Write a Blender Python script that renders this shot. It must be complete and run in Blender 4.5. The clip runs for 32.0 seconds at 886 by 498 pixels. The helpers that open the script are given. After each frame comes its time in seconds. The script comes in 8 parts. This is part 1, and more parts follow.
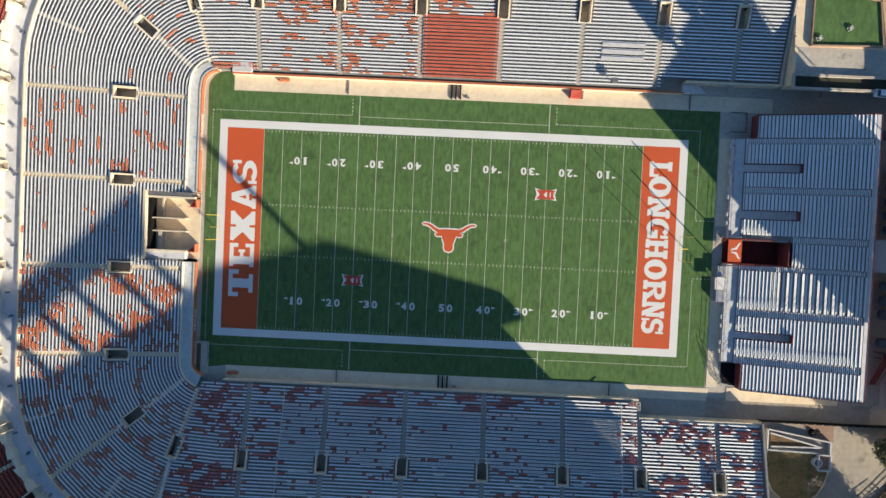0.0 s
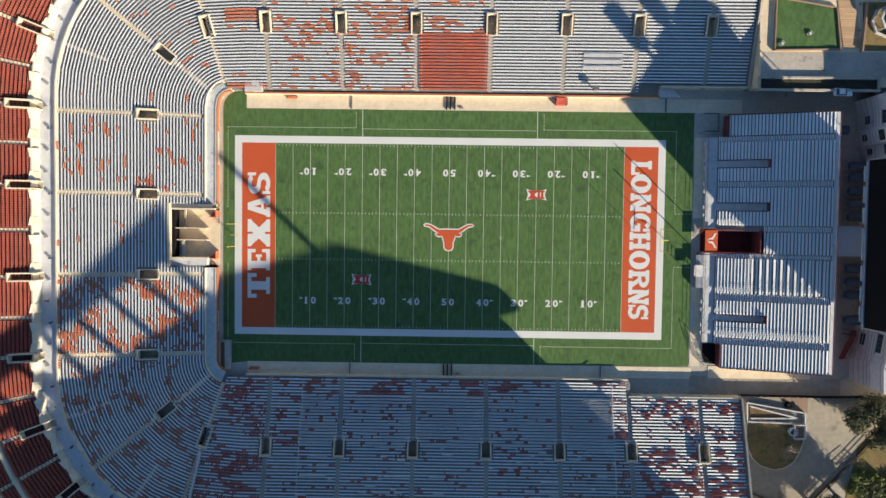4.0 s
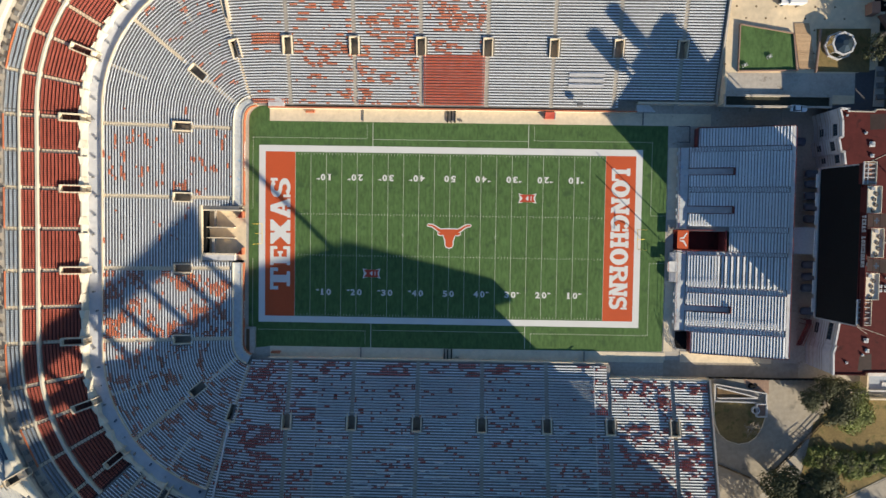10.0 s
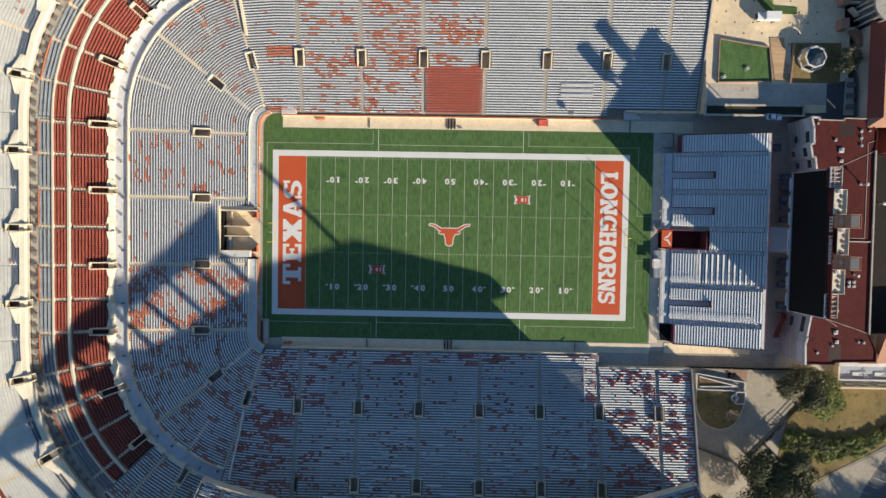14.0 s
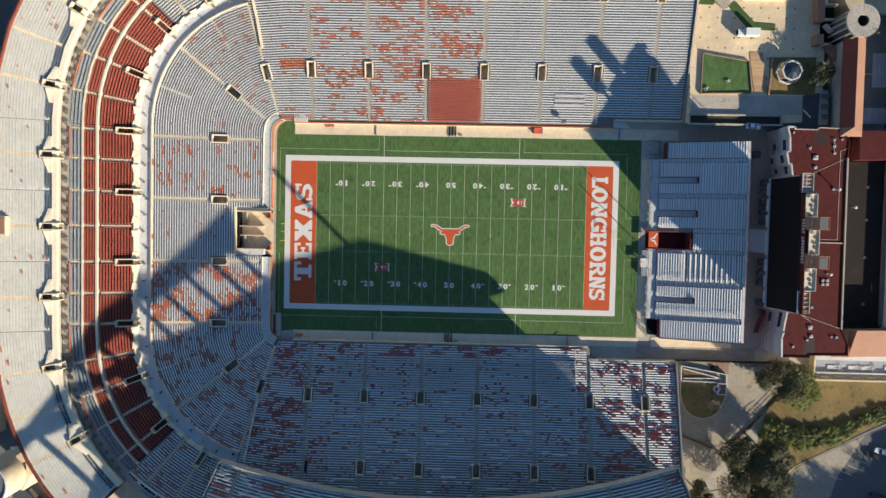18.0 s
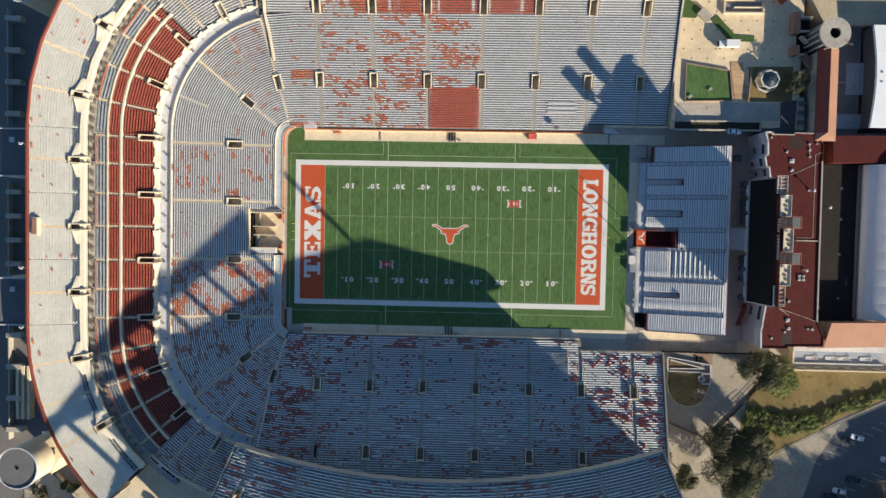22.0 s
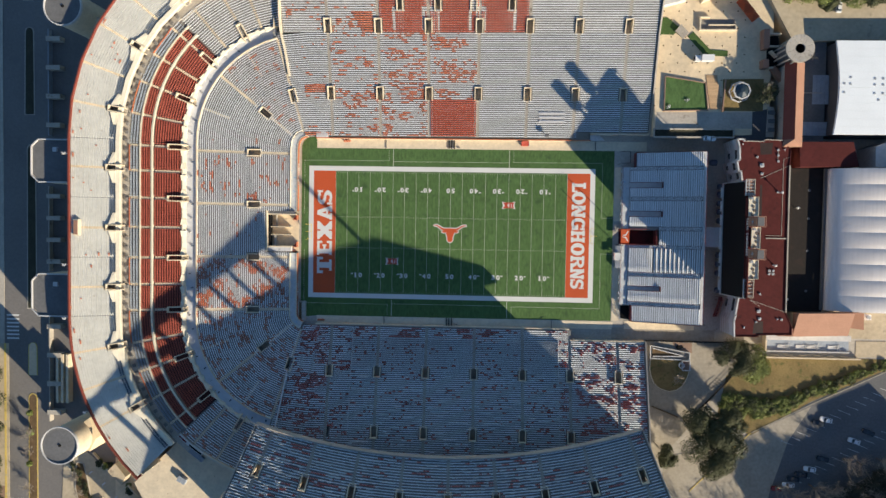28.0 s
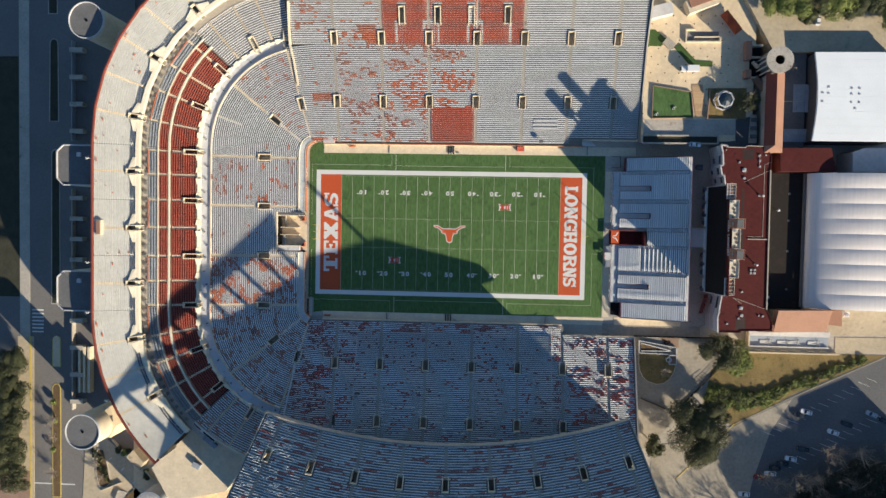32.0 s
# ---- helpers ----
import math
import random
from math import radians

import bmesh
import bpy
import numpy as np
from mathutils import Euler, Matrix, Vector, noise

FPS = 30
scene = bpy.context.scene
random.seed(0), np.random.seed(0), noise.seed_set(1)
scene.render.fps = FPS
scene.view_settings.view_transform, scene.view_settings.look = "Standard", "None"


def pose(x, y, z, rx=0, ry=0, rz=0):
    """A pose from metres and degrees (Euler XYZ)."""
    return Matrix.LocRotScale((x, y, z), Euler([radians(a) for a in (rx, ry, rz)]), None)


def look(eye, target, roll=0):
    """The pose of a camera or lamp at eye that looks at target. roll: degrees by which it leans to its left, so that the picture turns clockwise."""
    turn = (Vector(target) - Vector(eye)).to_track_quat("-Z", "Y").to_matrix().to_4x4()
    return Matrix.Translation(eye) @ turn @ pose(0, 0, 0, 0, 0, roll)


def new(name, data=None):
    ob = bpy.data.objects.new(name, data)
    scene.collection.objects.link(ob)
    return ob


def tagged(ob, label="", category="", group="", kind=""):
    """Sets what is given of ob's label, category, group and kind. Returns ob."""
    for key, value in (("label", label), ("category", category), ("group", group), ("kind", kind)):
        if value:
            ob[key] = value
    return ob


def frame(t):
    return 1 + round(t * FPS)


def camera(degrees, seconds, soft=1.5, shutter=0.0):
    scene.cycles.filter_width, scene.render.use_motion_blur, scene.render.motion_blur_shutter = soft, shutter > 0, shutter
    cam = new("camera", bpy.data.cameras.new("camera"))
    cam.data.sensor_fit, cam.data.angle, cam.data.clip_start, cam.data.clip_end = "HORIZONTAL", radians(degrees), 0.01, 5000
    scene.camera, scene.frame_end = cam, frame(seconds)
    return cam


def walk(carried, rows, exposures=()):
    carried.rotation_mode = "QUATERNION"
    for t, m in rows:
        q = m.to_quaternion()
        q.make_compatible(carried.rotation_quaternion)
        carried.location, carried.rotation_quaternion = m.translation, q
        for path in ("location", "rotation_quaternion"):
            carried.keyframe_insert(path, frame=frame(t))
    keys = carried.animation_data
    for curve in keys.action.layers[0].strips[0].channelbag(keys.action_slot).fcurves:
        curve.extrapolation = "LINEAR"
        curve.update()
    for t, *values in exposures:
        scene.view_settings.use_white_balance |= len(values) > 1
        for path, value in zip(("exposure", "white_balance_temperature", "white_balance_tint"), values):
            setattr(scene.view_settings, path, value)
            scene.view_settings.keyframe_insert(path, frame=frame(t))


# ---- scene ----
# the camera rises straight over the field: seconds, x, y, height, three turns in degrees
cam = camera(66.0, 32.0, soft=1.5)
PATH = [
    (0, 0.35, 2.24, 165.26, -1.674, 0.639, 2.686),
    (1, 0.33, 2.72, 168.85, -1.850, 0.609, 2.260),
    (2, 0.32, 3.14, 172.46, -1.940, 0.601, 1.621),
    (3, 0.32, 3.49, 176.09, -2.071, 0.602, 1.001),
    (3.5, 0.33, 3.64, 177.91, -2.114, 0.597, 0.730),
    (5.5, 0.39, 4.13, 185.22, -2.220, 0.578, 0.784),
    (7, 0.50, 4.37, 190.74, -2.276, 0.645, 0.796),
    (9, 0.71, 4.54, 198.15, -2.323, 0.734, 0.838),
    (11, 1.02, 4.57, 205.61, -2.343, 0.825, 0.906),
    (13, 1.46, 4.49, 213.11, -2.320, 0.947, 0.966),
    (14.5, 1.87, 4.38, 218.75, -2.302, 1.038, 1.011),
    (16.5, 2.54, 4.18, 226.31, -2.201, 1.248, 1.181),
    (18, 3.14, 4.02, 231.99, -2.116, 1.378, 1.229),
    (19, 3.60, 3.91, 235.78, -2.087, 1.455, 1.265),
    (19.5, 3.84, 3.85, 237.68, -2.079, 1.509, 1.237),
    (20, 4.09, 3.80, 239.58, -2.061, 1.549, 1.086),
    (21, 4.64, 3.69, 243.38, -2.023, 1.682, 1.011),
    (22, 5.23, 3.60, 247.18, -2.013, 1.810, 1.105),
    (22.5, 5.54, 3.56, 249.08, -1.986, 1.908, 1.028),
    (23, 5.87, 3.52, 250.98, -1.978, 1.953, 0.880),
    (23.5, 6.21, 3.49, 252.89, -1.976, 2.017, 0.790),
    (24, 6.56, 3.46, 254.79, -1.985, 2.080, 0.829),
    (25.5, 7.69, 3.42, 260.50, -2.012, 2.288, 0.921),
    (27.5, 9.40, 3.45, 268.11, -1.975, 2.608, 0.909),
    (29, 10.83, 3.56, 273.81, -1.979, 2.861, 0.992),
    (30.5, 12.40, 3.77, 279.50, -1.986, 3.116, 1.044),
    (32, 14.11, 4.08, 285.18, -2.002, 3.377, 1.034),
]
walk(cam, [(t, pose(x, y, z, a, b, c)) for t, x, y, z, a, b, c in PATH],
     exposures=[(0.0, 0.89), (3.0, 0.86), (9.0, 0.78), (20.0, 0.75), (32.0, 0.74)])

# ---- light ----
SUN_EL = radians(20.0)
SHADOW = Vector((-0.72, 0.694, 0)).normalized()
world = bpy.data.worlds.new("sky")
scene.world = world
world.use_nodes = True
wn = world.node_tree
sky = wn.nodes.new("ShaderNodeTexSky")
sky.sky_type, sky.sun_disc = "NISHITA", False
sky.sun_elevation = SUN_EL
sky.sun_rotation = math.atan2(-SHADOW.x, -SHADOW.y)
sky.air_density, sky.dust_density, sky.ozone_density = 1.0, 0.1, 2.2
clear = wn.nodes.new("ShaderNodeMix")
clear.data_type, clear.blend_type = "RGBA", "MULTIPLY"
clear.inputs["Factor"].default_value = 1.0
clear.inputs["B"].default_value = (0.79, 0.98, 1.09, 1)
wn.links.new(sky.outputs[0], clear.inputs["A"])
wn.links.new(clear.outputs["Result"], wn.nodes["Background"].inputs[0])
wn.nodes["Background"].inputs[1].default_value = 0.071
sun = new("sun", bpy.data.lights.new("sun", "SUN"))
sun.data.energy, sun.data.angle, sun.data.color = 5.0, radians(0.5), (1.0, 0.875, 0.66)
to_sun = Vector((-SHADOW.x * math.cos(SUN_EL), -SHADOW.y * math.cos(SUN_EL), math.sin(SUN_EL)))
sun.matrix_world = look(to_sun * 300, (0, 0, 0))


# ---- materials ----
def mat(name, col, rough=0.8, metal=0.0, spread=0.25, big=0.12, fine=2.0, bump=0.3, dist=0.03, second=None, cover=0.0, per_piece=0.0, spec=0.4, streak=None):
    """A surface with variation at two scales, an optional second colour in patches, and fine relief."""
    m = bpy.data.materials.new(name)
    m.use_nodes = True
    nt, N = m.node_tree, m.node_tree.nodes
    b = N["Principled BSDF"]
    b.inputs["Roughness"].default_value, b.inputs["Metallic"].default_value = rough, metal
    b.inputs["Specular IOR Level"].default_value = spec
    geo = N.new("ShaderNodeNewGeometry")

    def noise_node(scale, detail):
        n = N.new("ShaderNodeTexNoise")
        n.inputs["Scale"].default_value, n.inputs["Detail"].default_value = scale, detail
        nt.links.new(geo.outputs["Position"], n.inputs["Vector"])
        return n

    def mix(a, c, f):
        x = N.new("ShaderNodeMix")
        x.data_type = "RGBA"
        for sock, v in ((x.inputs["A"], a), (x.inputs["B"], c), (x.inputs["Factor"], f)):
            if hasattr(v, "links"):
                nt.links.new(v, sock)
            else:
                sock.default_value = v if not isinstance(v, tuple) else (*v[:3], 1)
        return x.outputs["Result"]

    def ramp(sock, lo, hi):
        r = N.new("ShaderNodeMapRange")
        r.inputs["From Min"].default_value, r.inputs["From Max"].default_value = lo, hi
        nt.links.new(sock, r.inputs["Value"])
        return r.outputs["Result"]

    n1, n2 = noise_node(big, 4), noise_node(fine, 6)
    dark = tuple(c * (1 - spread) for c in col)
    light = tuple(min(1, c * (1 + spread)) for c in col)
    c1 = mix(dark, light, ramp(n1.outputs["Fac"], 0.3, 0.7))
    c2 = mix(dark, light, ramp(n2.outputs["Fac"], 0.3, 0.7))
    c = mix(c1, c2, 0.5)
    if streak:
        mp = N.new("ShaderNodeMapping")
        mp.inputs["Scale"].default_value = (streak[0], streak[1], 1.0)
        nt.links.new(geo.outputs["Position"], mp.inputs["Vector"])
        n4 = N.new("ShaderNodeTexNoise")
        n4.inputs["Scale"].default_value, n4.inputs["Detail"].default_value = 1.0, 5
        nt.links.new(mp.outputs["Vector"], n4.inputs["Vector"])
        c = mix(c, mix(dark, light, ramp(n4.outputs["Fac"], 0.35, 0.65)), 0.5)
    if second:
        n3 = noise_node(big * 2.7, 8)
        c = mix(c, second, ramp(n3.outputs["Fac"], 0.72 - cover, 0.78 - cover * 0.6))
    if per_piece:
        info = N.new("ShaderNodeObjectInfo")
        c = mix(c, tuple(v * (1 - per_piece) for v in col), info.outputs["Random"])
    nt.links.new(c, b.inputs["Base Color"])
    bp = N.new("ShaderNodeBump")
    bp.inputs["Strength"].default_value, bp.inputs["Distance"].default_value = bump, dist
    nt.links.new(n2.outputs["Fac"], bp.inputs["Height"])
    nt.links.new(bp.outputs["Normal"], b.inputs["Normal"])
    return m


TURF = mat("turf", (0.077, 0.14, 0.048), 0.9, spread=0.34, big=0.09, fine=1.3, bump=0.6, dist=0.02, spec=0.2, streak=(1.3, 0.4), second=(0.052, 0.098, 0.038), cover=0.12)
WHITE = mat("line_paint", (0.64, 0.64, 0.63), 0.8, spread=0.08, fine=4)
LINE = mat("worn_line_paint", (0.47, 0.5, 0.42), 0.85, spread=0.15, fine=4)
ORANGE = mat("burnt_orange_paint", (0.5, 0.083, 0.024), 0.8, spread=0.12, fine=3)
LOGO_RED = mat("logo_red_paint", (0.45, 0.06, 0.03), 0.8, spread=0.1)
CONC = mat("concrete", (0.42, 0.38, 0.33), 0.9, spread=0.22, big=0.15, fine=1.3, second=(0.2, 0.17, 0.14), cover=0.07)
TREAD = mat("tread_concrete", (0.22, 0.211, 0.202), 0.9, spread=0.28, big=0.1, fine=0.9, second=(0.1, 0.095, 0.09), cover=0.06)
PARAPET = mat("pale_cream_parapet", (0.65, 0.59, 0.475), 0.85, spread=0.1, big=0.3, fine=1.0)
CREAM = mat("cream_concrete", (0.66, 0.56, 0.42), 0.9, spread=0.15, big=0.3, fine=1.0, second=(0.36, 0.25, 0.16), cover=0.03)
STAINED = mat("blue_stained_deck_coating", (0.5, 0.52, 0.54), 0.8, spread=0.16, big=0.3, fine=1.2, second=(0.25, 0.4, 0.55), cover=0.12)
PALE = mat("pale_deck_coating", (0.56, 0.55, 0.55), 0.8, spread=0.14, big=0.2, fine=0.8, second=(0.36, 0.36, 0.37), cover=0.08)
ALU = mat("weathered_aluminium", (0.87, 0.885, 0.9), 0.5, 0.1, spread=0.1, big=0.3, fine=2.5, per_piece=0.15, bump=0.1)
SEAT = mat("orange_seat_plastic", (0.48, 0.155, 0.075), 0.55, spread=0.3, big=0.4, fine=3, bump=0.05)
SEAT_WEST = mat("crimson_seat_plastic", (0.43, 0.09, 0.064), 0.55, spread=0.3, big=0.4, fine=3, bump=0.05)
SEAT_RED2 = mat("bright_red_seat_plastic", (0.45, 0.105, 0.05), 0.55, spread=0.25, big=0.4, fine=3, bump=0.05)
SEAT_RED = mat("dark_red_seat_plastic", (0.37, 0.098, 0.07), 0.55, spread=0.25, big=0.4, fine=3, bump=0.05)
SEAT_DARK = mat("slate_seat_plastic", (0.1, 0.125, 0.17), 0.55, spread=0.2, big=0.4, bump=0.05)
SEAT_GREY = mat("grey_seat_plastic", (0.3, 0.335, 0.39), 0.55, spread=0.2, big=0.4, bump=0.05)
ASPHALT = mat("asphalt", (0.13, 0.13, 0.135), 0.9, spread=0.25, big=0.06, fine=1.2, second=(0.17, 0.165, 0.16), cover=0.05)
PAVING = mat("sand_paving", (0.68, 0.55, 0.38), 0.9, spread=0.18, big=0.12, fine=0.7, second=(0.45, 0.36, 0.26), cover=0.05)
GRASS = mat("winter_grass", (0.2, 0.145, 0.06), 0.95, spread=0.35, big=0.15, fine=1.5, bump=0.8, dist=0.1, second=(0.1, 0.1, 0.032), cover=0.16)
LAWN = mat("lawn", (0.06, 0.11, 0.03), 0.95, spread=0.3, big=0.2, fine=2, bump=0.6, dist=0.05)
MULCH = mat("leaf_mulch", (0.13, 0.085, 0.045), 0.95, spread=0.4, big=0.4, fine=2, bump=0.8, dist=0.08)
REDROOF = mat("dark_red_roof_membrane", (0.082, 0.0165, 0.0155), 0.85, spread=0.22, big=0.15, fine=0.8, second=(0.045, 0.012, 0.012), cover=0.1, spec=0.2)
# dark red tread holds the shade between the closed chairs
RED_TREAD = mat("shade_dark_red_tread", (0.085, 0.036, 0.033), 0.85, spread=0.25, big=0.2, fine=1.0)
# red paint darkened by the shade on rim wall and gallery slope
RIM = mat("shade_dark_red_paint", (0.2, 0.045, 0.03), 0.7, spread=0.2)
REDWALL = mat("red_painted_steel", (0.4, 0.06, 0.035), 0.6, spread=0.15)
BRICK = mat("worn_brown_brick", (0.3, 0.2, 0.15), 0.9, spread=0.2, big=0.2, fine=2)
TILE = mat("terracotta_roof", (0.33, 0.175, 0.12), 0.85, spread=0.15, big=0.2, fine=2)
BLACK = mat("black_panel", (0.008, 0.008, 0.009), 0.7, spread=0.2, fine=1, spec=0.12)
DARK = mat("dark_grey_roof", (0.14, 0.14, 0.145), 0.9, spread=0.2, big=0.2, fine=1)
FABRIC = mat("white_dome_fabric", (0.7, 0.65, 0.63), 0.5, spread=0.08, big=0.1, fine=0.6, bump=0.15, streak=(1.2, 0.06))
METAL_ROOF = mat("white_metal_roof", (0.8, 0.83, 0.86), 0.45, 0.0, spread=0.06, bump=0.05)
RAIL = mat("dark_red_rail_paint", (0.16, 0.035, 0.035), 0.5, spread=0.2)
# dark for the hall wall's shade; plain dark bars share it
YARDWALL = mat("shade_dark_wall_and_bars", (0.075, 0.075, 0.085), 0.8, spread=0.2)
TAN = mat("tan_worn_paving", (0.46, 0.385, 0.28), 0.9, spread=0.2, big=0.1, fine=0.7, second=(0.3, 0.25, 0.19), cover=0.08)
STEEL = mat("galvanised_steel", (0.45, 0.46, 0.48), 0.45, 0.6, spread=0.15)
KERB = mat("worn_yellow_kerb", (0.6, 0.45, 0.13), 0.8, spread=0.2, second=(0.4, 0.35, 0.25), cover=0.1)
# near-black planting colour with the shade on beds and trees put in
SHADE_PLANT = mat("shade_dark_planting", (0.04, 0.04, 0.027), 0.9, spread=0.4, big=0.3, fine=2, bump=0.8, dist=0.1)
MUD = mat("grey_brown_service_paving", (0.32, 0.285, 0.24), 0.9, spread=0.3, big=0.12, fine=0.7, second=(0.3, 0.26, 0.21), cover=0.08)
LOT = mat("worn_lot_concrete", (0.34, 0.3, 0.245), 0.9, spread=0.25, big=0.08, fine=0.8, second=(0.2, 0.18, 0.15), cover=0.1)
STREET = mat("worn_street_asphalt", (0.17, 0.16, 0.155), 0.9, spread=0.18, big=0.05, fine=1.2, second=(0.15, 0.145, 0.145), cover=0.06)
ROOFCOAT = mat("warm_white_deck_coating", (0.6, 0.59, 0.555), 0.8, spread=0.1, big=0.2, fine=0.8, second=(0.5, 0.46, 0.4), cover=0.04)
YELLOW = mat("yellow_paint", (0.7, 0.5, 0.06), 0.6, spread=0.1)
GLASS = mat("dark_window_glass", (0.03, 0.045, 0.06), 0.12, spread=0.1, bump=0.0, spec=0.6)
TWIG = mat("grey_winter_twigs", (0.3, 0.25, 0.2), 0.95, spread=0.3, fine=3)
BARK = mat("bark", (0.11, 0.08, 0.06), 0.95, spread=0.3, fine=3)
LEAF = mat("oak_leaves", (0.06, 0.066, 0.027), 0.7, spread=0.5, big=0.5, fine=1.5, bump=0.2)
LEAF2 = mat("shrub_leaves", (0.165, 0.195, 0.05), 0.7, spread=0.5, big=0.5, fine=1.5, bump=0.2)


# ---- building blocks ----
def mesh_ob(name, verts, faces, material, parent=None, label="", smooth=False):
    me = bpy.data.meshes.new(name)
    me.from_pydata([tuple(v) for v in verts], [], [tuple(f) for f in faces])
    me.materials.append(material)
    if smooth:
        me.polygons.foreach_set("use_smooth", [True] * len(me.polygons))
    me.update()
    ob = new(name, me)
    if parent:
        ob.parent = parent
    if label:
        ob["label"] = label
    return ob


class Geo:
    """Collects vertices and faces of one mesh."""

    def __init__(self):
        self.v, self.f = [], []

    def add(self, verts, faces):
        n = len(self.v)
        self.v += [tuple(v) for v in verts]
        self.f += [tuple(i + n for i in f) for f in faces]
        return self

    def box(self, x0, x1, y0, y1, z0, z1):
        return self.prism([(x0, y0), (x1, y0), (x1, y1), (x0, y1)], z0, z1)

    def prism(self, poly, z0, z1):
        a = sum(p[0] * q[1] - q[0] * p[1] for p, q in zip(poly, poly[1:] + poly[:1]))
        if a < 0:
            poly = poly[::-1]
        n = len(poly)
        lo = z0 if hasattr(z0, "__len__") else [z0] * n
        hi = z1 if hasattr(z1, "__len__") else [z1] * n
        if a < 0:
            lo, hi = list(lo)[::-1], list(hi)[::-1]
        v = [(*p, z) for p, z in zip(poly, lo)] + [(*p, z) for p, z in zip(poly, hi)]
        f = [tuple(range(n))[::-1], tuple(range(n, 2 * n))] + [(i, (i + 1) % n, n + (i + 1) % n, n + i) for i in range(n)]
        return self.add(v, f)

    def obox(self, cx, cy, ang, lx, ly, z0, z1):
        c, s = math.cos(ang), math.sin(ang)
        return self.prism([(cx + c * a - s * b, cy + s * a + c * b) for a, b in ((-lx / 2, -ly / 2), (lx / 2, -ly / 2), (lx / 2, ly / 2), (-lx / 2, ly / 2))], z0, z1)

    def cyl(self, x, y, r, z0, z1, n=24, r2=None):
        r2 = r if r2 is None else r2
        ring = [(math.cos(6.28319 * i / n), math.sin(6.28319 * i / n)) for i in range(n)]
        v = [(x + r * c, y + r * s, z0) for c, s in ring] + [(x + r2 * c, y + r2 * s, z1) for c, s in ring]
        return self.add(v, [tuple(range(n))[::-1], tuple(range(n, 2 * n))] + [(i, (i + 1) % n, n + (i + 1) % n, n + i) for i in range(n)])

    def ring(self, x, y, r0, r1, z0, z1, n=40):
        v, f = [], []
        for i in range(n):
            c, s = math.cos(6.28319 * i / n), math.sin(6.28319 * i / n)
            v += [(x + r * c, y + r * s, z) for r, z in ((r0, z0), (r1, z0), (r1, z1), (r0, z1))]
            a, b = 4 * i, 4 * ((i + 1) % n)
            f += [(a + j, a + (j + 1) % 4, b + (j + 1) % 4, b + j) for j in range(4)]
        return self.add(v, [q[::-1] for q in f])

    def sweep(self, path, prof):
        """A closed profile of (out, up) carried along stations (x, y, dx, dy, z): out runs along (dx, dy)."""
        n = len(prof)
        v = [(x + dx * o, y + dy * o, z + u) for x, y, dx, dy, z in path for o, u in prof]
        f = [(a * n + j, a * n + (j + 1) % n, (a + 1) * n + (j + 1) % n, (a + 1) * n + j) for a in range(len(path) - 1) for j in range(n)]
        return self.add(v, f + [tuple(range(n))[::-1], tuple(range((len(path) - 1) * n, len(path) * n))])

    def tube(self, a, b, r, n=8, r2=None):
        a, b = Vector(a), Vector(b)
        q = (b - a).to_track_quat("Z", "Y")
        r2 = r if r2 is None else r2
        v = [a + q @ Vector((r * math.cos(6.28319 * i / n), r * math.sin(6.28319 * i / n), 0)) for i in range(n)]
        v += [b + q @ Vector((r2 * math.cos(6.28319 * i / n), r2 * math.sin(6.28319 * i / n), 0)) for i in range(n)]
        return self.add(v, [tuple(range(n))[::-1], tuple(range(n, 2 * n))] + [(i, (i + 1) % n, n + (i + 1) % n, n + i) for i in range(n)])

    def ob(self, name, material, parent=None, label="", category="", group="", kind="", smooth=False):
        return tagged(mesh_ob(name, self.v, self.f, material, parent, smooth=smooth), label, category, group, kind)


def base(name, x, y, z, label, category, group="", kind=""):
    """An Empty at a thing's foot, under which its parts hang."""
    e = new(name)
    e.location = (x, y, z)
    e.empty_display_size = 0.5
    return tagged(e, label, category, group, kind)


def hang(parent, *obs):
    """Hang meshes given in world metres under a thing."""
    for o in obs:
        o.parent = parent
        loc = parent.location if not parent.parent else parent.location + parent.parent.location
        o.matrix_parent_inverse = Matrix.Translation(-loc)
    return obs


# ---- ground ----
GZ = -0.06
Geo().box(-2500, 2500, -2500, 2500, -8.0, -4.0).ob("ground", ASPHALT, label="grey asphalt and bare ground reaching to the horizon", category="ground", kind="structure")
g = Geo()
g.prism([(-61, -42), (76, -42), (76, 43.2), (-61, 43.2)], -4.0, GZ)
g.prism([(75.9, -120), (330, -120), (330, 120), (75.9, 120)], -4.0, GZ)
g.ob("pavement", CONC, label="pale concrete apron between the field and stands", category="pavement", kind="structure")

# ---- playing field ----
arc = [(-55.3 + 4.2 * math.cos(a), 33.5 + 4.2 * math.sin(a)) for a in [radians(90 + 9 * i) for i in range(11)]]
turf = [(63.7, -33.2), (63.7, 33.5), (-53.4, 33.3), (-53.4, 37.7)] + arc + [(-59.5, -27.7), (-57.2, -27.8), (-57.2, -34.0), (-53.3, -33.6)]
field = Geo().prism(turf, -0.3, 0.0).ob("playing_field", TURF, label="green artificial turf football field with white lines and burnt orange end zones", category="field", kind="structure")
LZ = 0.006


def flat(name, polys, material, z=LZ, label=""):
    g = Geo()
    for p in polys:
        g.prism(p, -0.05, z)
    return hang(field, g.ob(name, material, label=label))[0]


def rect(x0, x1, y0, y1):
    return [(x0, y0), (x1, y0), (x1, y1), (x0, y1)]


